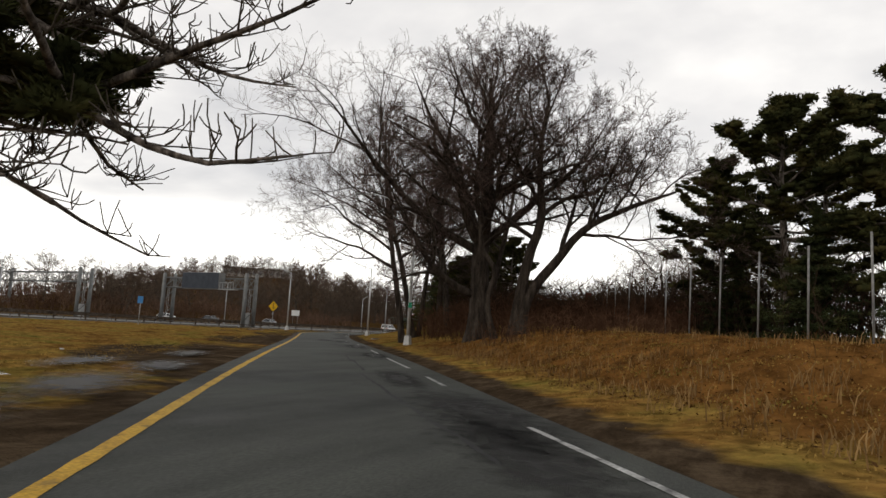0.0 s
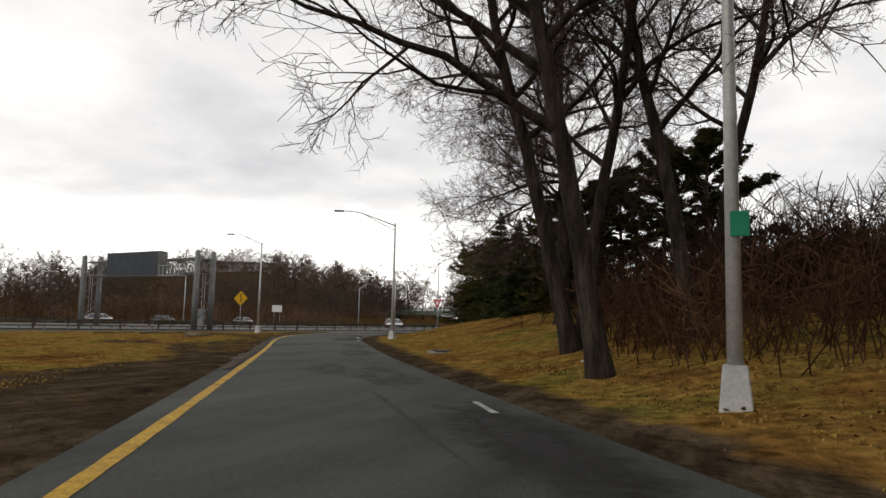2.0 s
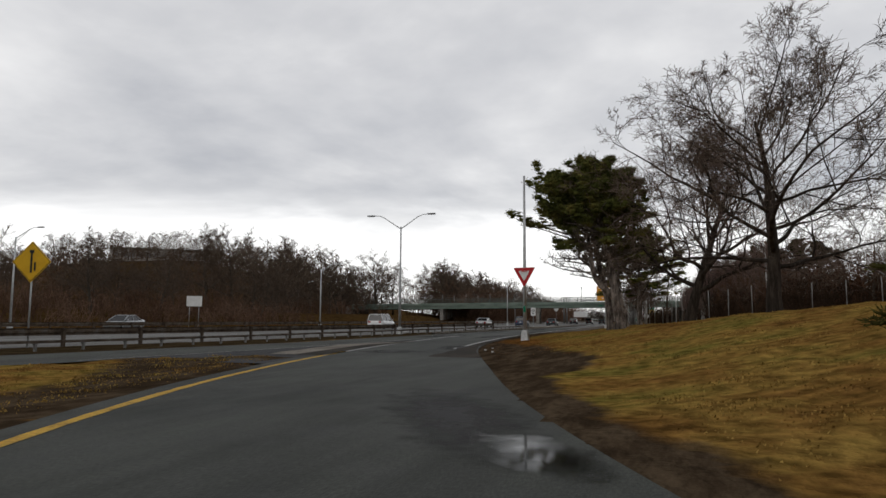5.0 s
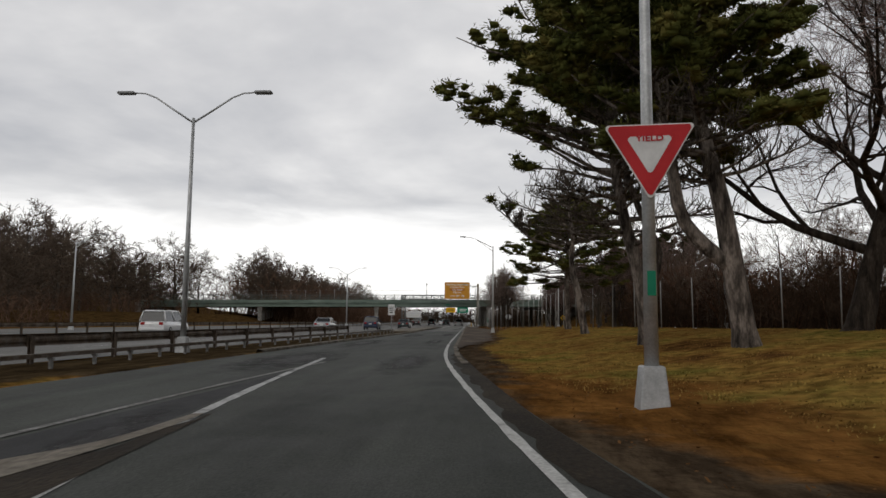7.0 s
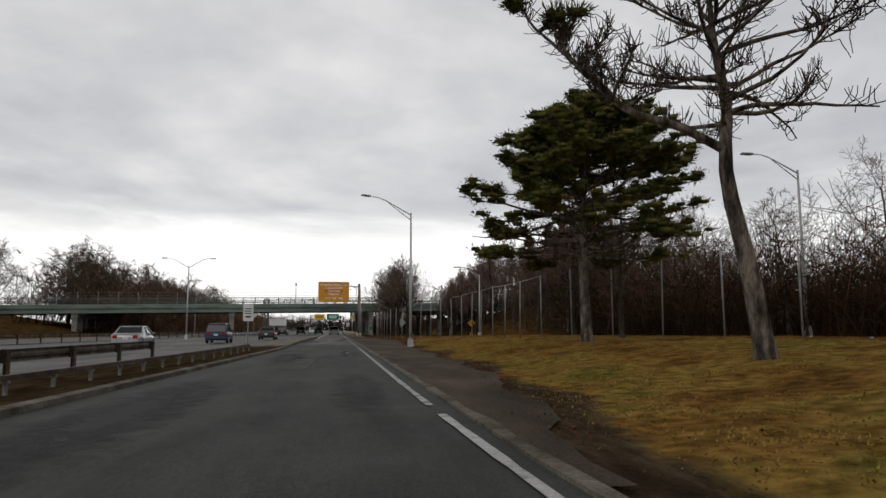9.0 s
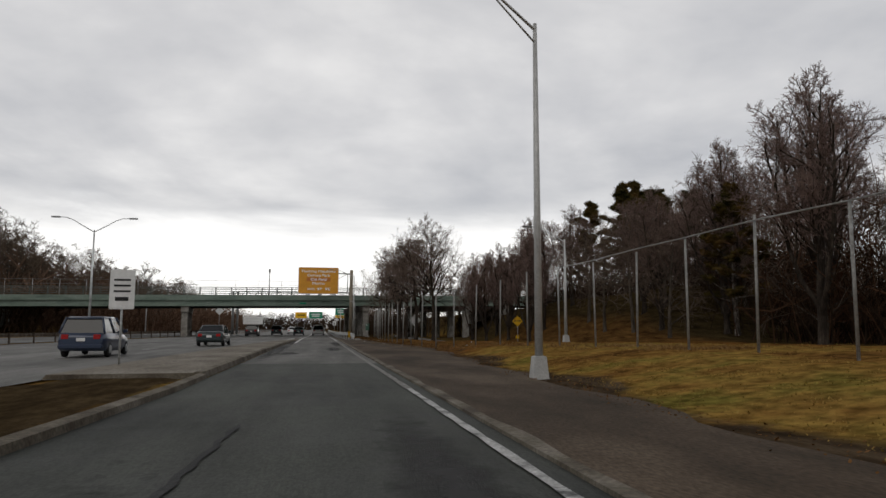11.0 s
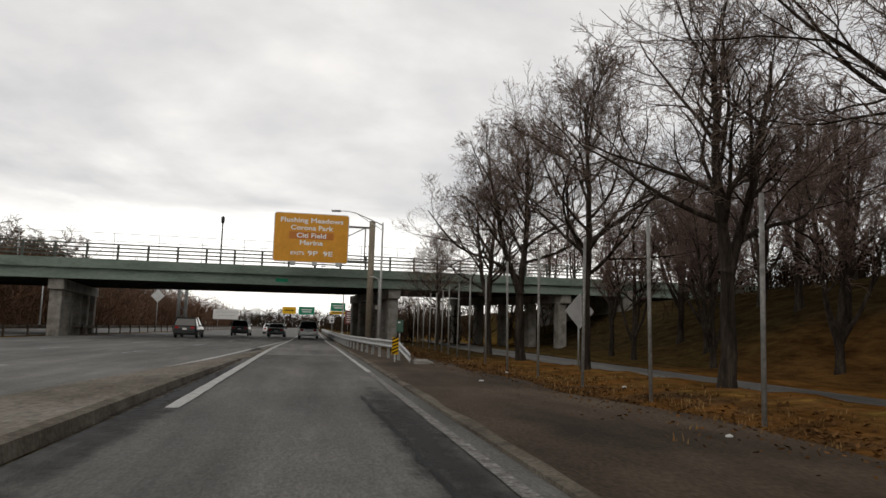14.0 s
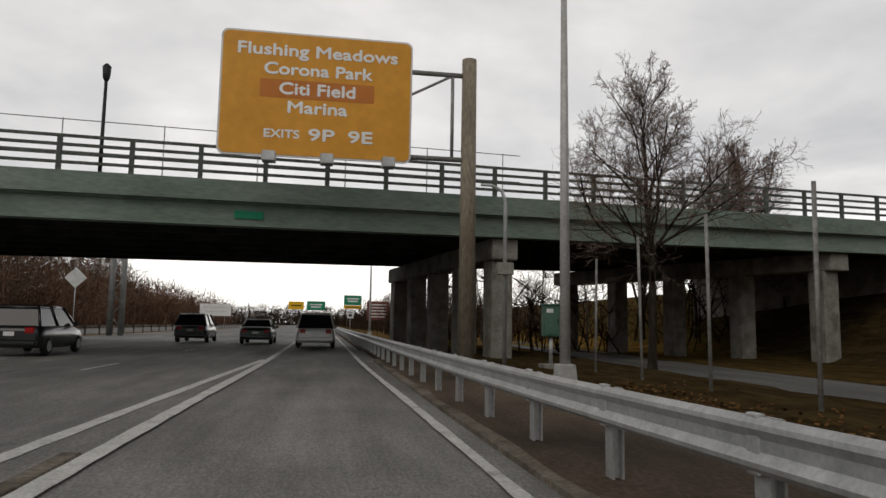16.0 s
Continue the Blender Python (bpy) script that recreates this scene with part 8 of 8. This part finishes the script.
far_block((-176.0, 205.0), (40.0, 22.0, 4.2), "long pale building on the wooded rise", 1, 14)
far_block((-300.0, 90.0), (30.0, 18.0, 24.0), "pale apartment block far beyond the trees", 6, 8)
rng = np.random.default_rng(17)
a = rng.uniform(0, 6.28, 520)
r = np.sqrt(rng.uniform(0.02, 1, 520))
sp = np.stack([-160 + 85 * r * np.cos(a), 165 + 110 * r * np.sin(a)], 1)
sp = sp[-right_of(sp[:, 0], sp[:, 1], MAIN_L) > 46]
for i in range(46):
    a, r = i * 2.4, np.sqrt((i + 0.5) / 46)
    x, y = -140 + 62 * r * math.cos(a), 150 + 80 * r * math.sin(a)
    if -float(right_of(np.array([x]), np.array([y]), MAIN_L)[0]) > 48:
        plant("woodland_tree", (far_a, far_b)[i % 2], (x, y), "bare tree on the distant rise", group="trees on the rise", turn=i * 77.0, scale=0.75 + 0.35 * ((i * 0.618) % 1.0))
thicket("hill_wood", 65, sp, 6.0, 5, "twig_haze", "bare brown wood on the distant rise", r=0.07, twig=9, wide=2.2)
ys = rng.uniform(172, 460, 700)
sp = np.stack([-43 - rng.uniform(0, 22, 700), ys], 1)
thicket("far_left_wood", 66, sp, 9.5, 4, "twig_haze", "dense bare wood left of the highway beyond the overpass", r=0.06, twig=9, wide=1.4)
xs = rng.uniform(-60, 40, 260)
sp = np.stack([xs, 520 + rng.uniform(0, 40, 260)], 1)
thicket("end_wood", 67, sp, 9.0, 4, "twig_far", "bare wood where the highway bends", r=0.1, twig=8, wide=2.0)


# ---- road wear ----
def crack(seed, pts, width):
    """A tar-filled crack: a thin uneven dark ribbon just above the asphalt."""
    rng = np.random.default_rng(seed)
    q = resample(pts, 0.35)
    q = q + rng.normal(0, 0.018, q.shape)
    n = normals_of(q)
    w = width * rng.uniform(0.35, 1.0, len(q))
    w[0] = w[-1] = 0.005
    tagged(ribbon("tar_crack", q - n * w[:, None], q + n * w[:, None], 0.0035, "patch"), "black tar-filled crack in the asphalt", "road crack", kind="structure")


def patch_of(seed, cx, cy, lx, ly, turn=0.0, mat="soft_patch", z=0.0028, name="asphalt_patch", label="darker worn patch fraying into the asphalt", category="road patch"):
    """A thin sheet with a core value that falls to nought at its rim."""
    n, m = 28, 5
    a = np.arange(n) * 2 * np.pi / n
    c, s = math.cos(radians(turn)), math.sin(radians(turn))
    v, core = [(cx, cy, z)], [1.0]
    for k in range(1, m + 1):
        r = k / m
        for t in a:
            p, q = r * lx * math.cos(t), r * ly * math.sin(t)
            v.append((cx + c * p - s * q, cy + s * p + c * q, z)); core.append(1.0 - r)
    f = [(0, 1 + k, 1 + (k + 1) % n) for k in range(n)]
    for r in range(m - 1):
        o = 1 + r * n
        f += [(o + k, o + n + k, o + n + (k + 1) % n, o + (k + 1) % n) for k in range(n)]
    ob = raw(name, v, f, mat)
    att = ob.data.attributes.new("core", "FLOAT", "POINT")
    att.data.foreach_set("value", np.array(core, np.float32))
    tagged(ob, label, category, kind="structure")


for k, (pts, w) in enumerate([([(50.4, -88.0), (48.9, -86.2), (46.6, -82.7), (43.2, -78.0)], 0.05), ([(42.9, -77.2), (41.2, -74.6), (39.5, -72.0)], 0.06), ([(40.2, -73.3), (39.4, -72.0), (37.5, -69.1)], 0.04), ([(31.8, -60.0), (30.2, -57.4), (28.9, -55.6), (27.9, -54.4)], 0.06),
                              ([(27.4, -53.0), (24.8, -49.5)], 0.05), ([(22.4, -45.1), (21.8, -43.8), (21.0, -43.0), (19.8, -41.4)], 0.08), ([(19.9, -46.8), (21.2, -46.1), (22.3, -45.4), (23.2, -45.0)], 0.035), ([(9.7, -31.1), (12.1, -30.4), (13.8, -29.7)], 0.03),
                              ([(13.0, -32.0), (11.4, -29.2), (10.4, -26.2)], 0.03), ([(-3.1, 4.6), (-1.8, 4.75), (-0.5, 5.0)], 0.05), ([(-2.9, 4.3), (-1.2, 4.35)], 0.025), ([(-3.6, 24.0), (-4.2, 26.5)], 0.04), ([(-4.77, 52.7), (-4.75, 54.5), (-4.72, 59.0), (-4.6, 63.0)], 0.06),
                              ([(-6.5, 47.9), (-5.8, 47.5), (-4.4, 47.6), (-2.7, 47.0)], 0.03), ([(-6.5, 93.4), (-4.9, 92.9), (-3.9, 92.9), (-2.8, 92.6)], 0.06), ([(-6.3, 98.2), (-5.6, 98.1)], 0.1), ([(-3.35, 109.4), (-3.15, 114.8), (-3.55, 117.1), (-3.56, 123.2)], 0.05),
                              ([(-6.4, 30.0), (-6.0, 36.0)], 0.05), ([(-5.6, 66.0), (-5.4, 71.0)], 0.05), ([(-6.6, 146.2), (-4.9, 146.0), (-3.4, 146.1)], 0.02)]):
    crack(100 + k, pts, w)
for k, (cx, cy, lx, ly, tn) in enumerate([(48.8, -84.2, 1.2, 5.0, 33), (50.4, -87.2, 1.0, 4.0, 33), (44.8, -78.8, 0.7, 4.0, 33), (38.2, -67.8, 0.8, 4.0, 33), (32.0, -58.5, 0.9, 5.0, 33), (26.5, -51.0, 0.9, 4.0, 33), (20.6, -41.5, 1.0, 3.6, 33), (16.6, -34.5, 0.9, 4.0, 33),
                                          (10.6, -24.8, 1.2, 4.5, 30), (6.0, -15.0, 1.1, 4.0, 25), (-6.6, 26.0, 1.8, 7.0, 0), (-3.0, 25.0, 0.9, 6.0, 0), (-7.0, 42.0, 1.2, 8.0, 0), (-3.4, 46.0, 0.7, 6.0, 0), (-3.3, 66.0, 0.6, 7.0, 0), (-6.0, 62.0, 1.0, 7.0, 0), (-6.0, 97.0, 0.8, 2.4, 0),
                                          (-3.6, 104.0, 0.6, 5.0, 0), (-6.8, 102.0, 0.6, 16.0, 0), (-6.8, 124.0, 0.5, 14.0, 0), (-7.1, 145.0, 0.5, 9.0, 4), (-3.2, 118.0, 0.5, 9.0, 0), (0.2, 5.5, 1.2, 3.0, 15), (-1.2, 1.0, 1.6, 1.6, 20), (24.5, -50.0, 0.8, 3.0, 33), (-4.3, 5.0, 0.5, 4.5, 12), (-4.9, 11.0, 0.4, 4.0, 8)]):
    patch_of(200 + k, cx, cy, lx, ly, tn)
for cx, cy, lx, ly in ((45.0, -90.3, 1.1, 4.2), (42.6, -86.2, 1.2, 4.0), (40.2, -82.0, 1.0, 3.2), (43.6, -89.6, 0.9, 3.4), (38.4, -82.6, 1.0, 3.0), (36.5, -77.0, 0.8, 3.0)):
    patch_of(0, cx, cy, lx, ly, 33, "wet_mud", 0.085, "mud_patch", "dark wet mud churned up beside the ramp", "mud")
for cx, cy, lx, ly, z, label in ((9.4, -21.4, 0.9, 1.8, 0.006, "shallow puddle at the ramp edge"), (7.6, -17.4, 0.6, 1.5, 0.006, "shallow puddle at the ramp edge"), (27.6, -65.2, 1.6, 0.9, 0.07, "muddy puddle in the worn verge"),
                                 (33.2, -73.2, 1.4, 0.8, 0.07, "muddy puddle in the worn verge"), (40.4, -86.4, 0.8, 0.4, 0.07, "muddy puddle in the worn verge")):
    patch_of(0, cx, cy, lx, ly, 30, "puddle", z, "puddle", label, "puddle")


# ---- grass, leaves and litter ----
def tufts(name, seed, x, y, height, blades, mat, label, category="grass", spread=0.14, width=0.016):
    """Tufts of grass blades as one object."""
    rng = np.random.default_rng(seed)
    n = len(x) * blades
    px = np.repeat(x, blades) + rng.normal(0, spread, n)
    py = np.repeat(y, blades) + rng.normal(0, spread, n)
    pz = land(px, py) - 0.02
    h = np.repeat(height * rng.uniform(0.5, 1.3, len(x)), blades) * rng.uniform(0.6, 1.2, n)
    base = np.stack([px, py, pz], 1)
    a = rng.uniform(0, 6.28, n)
    bend = np.stack([np.cos(a) * h * 0.6, np.sin(a) * h * 0.6, h], 1) * rng.uniform(0.7, 1.0, (n, 1))
    side = np.stack([-np.sin(a), np.cos(a), 0 * a], 1) * (width * rng.uniform(0.6, 1.4, n))[:, None]
    mid = base + bend * np.array([0.3, 0.3, 0.6])
    v = np.stack([base - side, base + side, mid + side * 0.8, base + bend, mid - side * 0.8], 1).reshape(-1, 3)
    i = np.arange(n)[:, None] * 5
    me = bpy.data.meshes.new(name)
    faces = (i + np.array([0, 1, 2, 4])).tolist() + (i + np.array([4, 2, 3])).tolist()
    me.from_pydata(v.tolist(), [], faces)
    tagged(mesh_part(name, me, mat), label, category, kind="stuff")


rng = np.random.default_rng(71)
n = 26000
yy = rng.uniform(-97, 90, n)
d = rng.uniform(1.7, 2.3, n) + rng.exponential(4.5, n)
xx = sample(RAMP_R, yy) + d * np.where(yy < 0, 1.19, 1.0)
k = (d < 22) & ((yy < -12) | (yy > 16) | (d > 3.4)) & ((yy < 40) | (xx > np.interp(yy, [36, 46, 55, 70, 90], [-1.2, 0.4, 1.0, 1.2, 2.0])))
tufts("verge_grass", 72, xx[k], yy[k], 0.05, 7, "grass_blade", "short dry winter grass on the verge", spread=0.2)
n = 15000
yy = rng.uniform(-97, -4, n)
d = 0.9 + rng.exponential(6.0, n)
xx = sample(RAMP_L, yy) - d * 1.19
k = (right_of(xx, yy, CD_R) > 1.0) & (d < 28) & ((d > 3) | (yy > -45))
tufts("triangle_grass", 73, xx[k], yy[k], 0.05, 7, "grass_blade", "short dry winter grass between ramp and highway")
n = 2600
yy = 80 + 58 * rng.uniform(0, 1, n) ** 1.5
xx = np.interp(yy, [80, 98, 106, 114, 128, 140, 152, 165], [7.5, 4.6, 3.4, 2.3, 1.6, 1.6, 2.4, 2.8]) + rng.normal(0, 0.7, n)
tufts("fence_grass", 74, xx[::2], yy[::2], 0.13, 6, "straw", "tall dead grass along the fence", spread=0.14, width=0.01)
n = 700
yy = rng.uniform(-96, -62, n)
xx = sample(RAMP_R, yy) + 3 + rng.exponential(5, n)
tufts("bank_grass", 75, xx, yy, 0.35, 7, "straw", "tall dead grass on the bank", spread=0.15, width=0.01)


def leaves(name, seed, x, y, size, label, lift=0.03):
    rng = np.random.default_rng(seed)
    n = len(x)
    z = np.maximum(land(x, y), 0.0) + lift * rng.uniform(0.3, 1.6, n)
    a = rng.uniform(0, 6.28, n)
    u = np.stack([np.cos(a), np.sin(a), rng.normal(0, 0.35, n)], 1)
    w = np.stack([-np.sin(a), np.cos(a), rng.normal(0, 0.35, n)], 1)
    s = (size * rng.uniform(0.6, 1.4, n))[:, None]
    c = np.stack([x, y, z], 1)
    v = np.stack([c - u * s, c - w * s * 0.6, c + u * s, c + w * s * 0.6], 1).reshape(-1, 3)
    tagged(mesh_part(name, quads_mesh(name, v, np.arange(n * 4).reshape(-1, 4)), "dead_leaf"), label, "leaves", kind="stuff")


n = 9000
yy = rng.uniform(104, 160, n)
xx = np.interp(yy, [98, 106, 117, 128, 139, 150, 160], [3.4, 2.9, 1.9, 1.3, 0.9, 1.0, 1.2]) + rng.normal(0, 0.9, n)
leaves("leaf_litter", 76, xx[xx > -0.6], yy[xx > -0.6], 0.04, "brown dead leaves drifted along the fence")
n = 12000
yy = rng.uniform(-97, -48, n)
xx = sample(RAMP_R, yy) + 3.0 + rng.exponential(5.5, n)
leaves("bank_leaves", 77, xx, yy, 0.034, "brown dead leaves on the bank")
n = 5000
yy = rng.uniform(-3, 40, n)
xx = sample(RAMP_R, yy) + 1.0 + rng.exponential(2.0, n)
leaves("verge_leaves", 78, xx[::3], yy[::3], 0.024, "brown dead leaves by the merge")
n = 3500
yy = rng.uniform(38, 135, n)
xx = np.interp(yy, [36, 46, 55, 70, 85, 100, 108, 117, 128, 139], [-1.6, -0.1, 0.5, 0.7, 1.2, 2.2, 2.6, 1.5, 0.6, 0.2]) + rng.normal(0.1, 0.3, n)
leaves("edge_debris", 79, xx, yy, 0.026, "dead leaves and crumbs of dirt along the shoulder", 0.045)
rng = np.random.default_rng(80)
for x, y in [(33.5, -47.0), (30.8, -49.0), (13.2, -27.8), (14.4, -25.0), (9.9, -21.6), (9.0, -20.2), (1.9, 4.6), (2.6, 1.6), (2.0, 2.9), (14.0, 52.0), (13.2, 54.0), (4.6, 103.0), (1.4, 112.0), (-0.4, 126.8), (3.9, 101.0), (0.6, 118.0), (2.3, 124.6), (1.2, 130.2), (-1.7, 147.5), (-1.5, 148.5),
             (34.5, -80.0), (43.0, -89.5), (-1.6, 140.5)]:
    bm = bmesh.new()
    r = bmesh.ops.create_icosphere(bm, subdivisions=2, radius=0.05)
    for v in bm.verts:
        v.co = Vector((v.co.x * rng.uniform(0.7, 1.6), v.co.y * rng.uniform(0.7, 1.3), v.co.z * rng.uniform(0.3, 0.7)))
    ob = part("litter", bm, "litter")
    ob.location = (x, y, max(float(land(np.array([x]), np.array([y]))[0]), 0.0) + 0.04)
    ob.rotation_euler = (0, 0, rng.uniform(0, 6))
    tagged(ob, "crumpled pale scrap of litter on the ground", "litter", "scraps of litter")
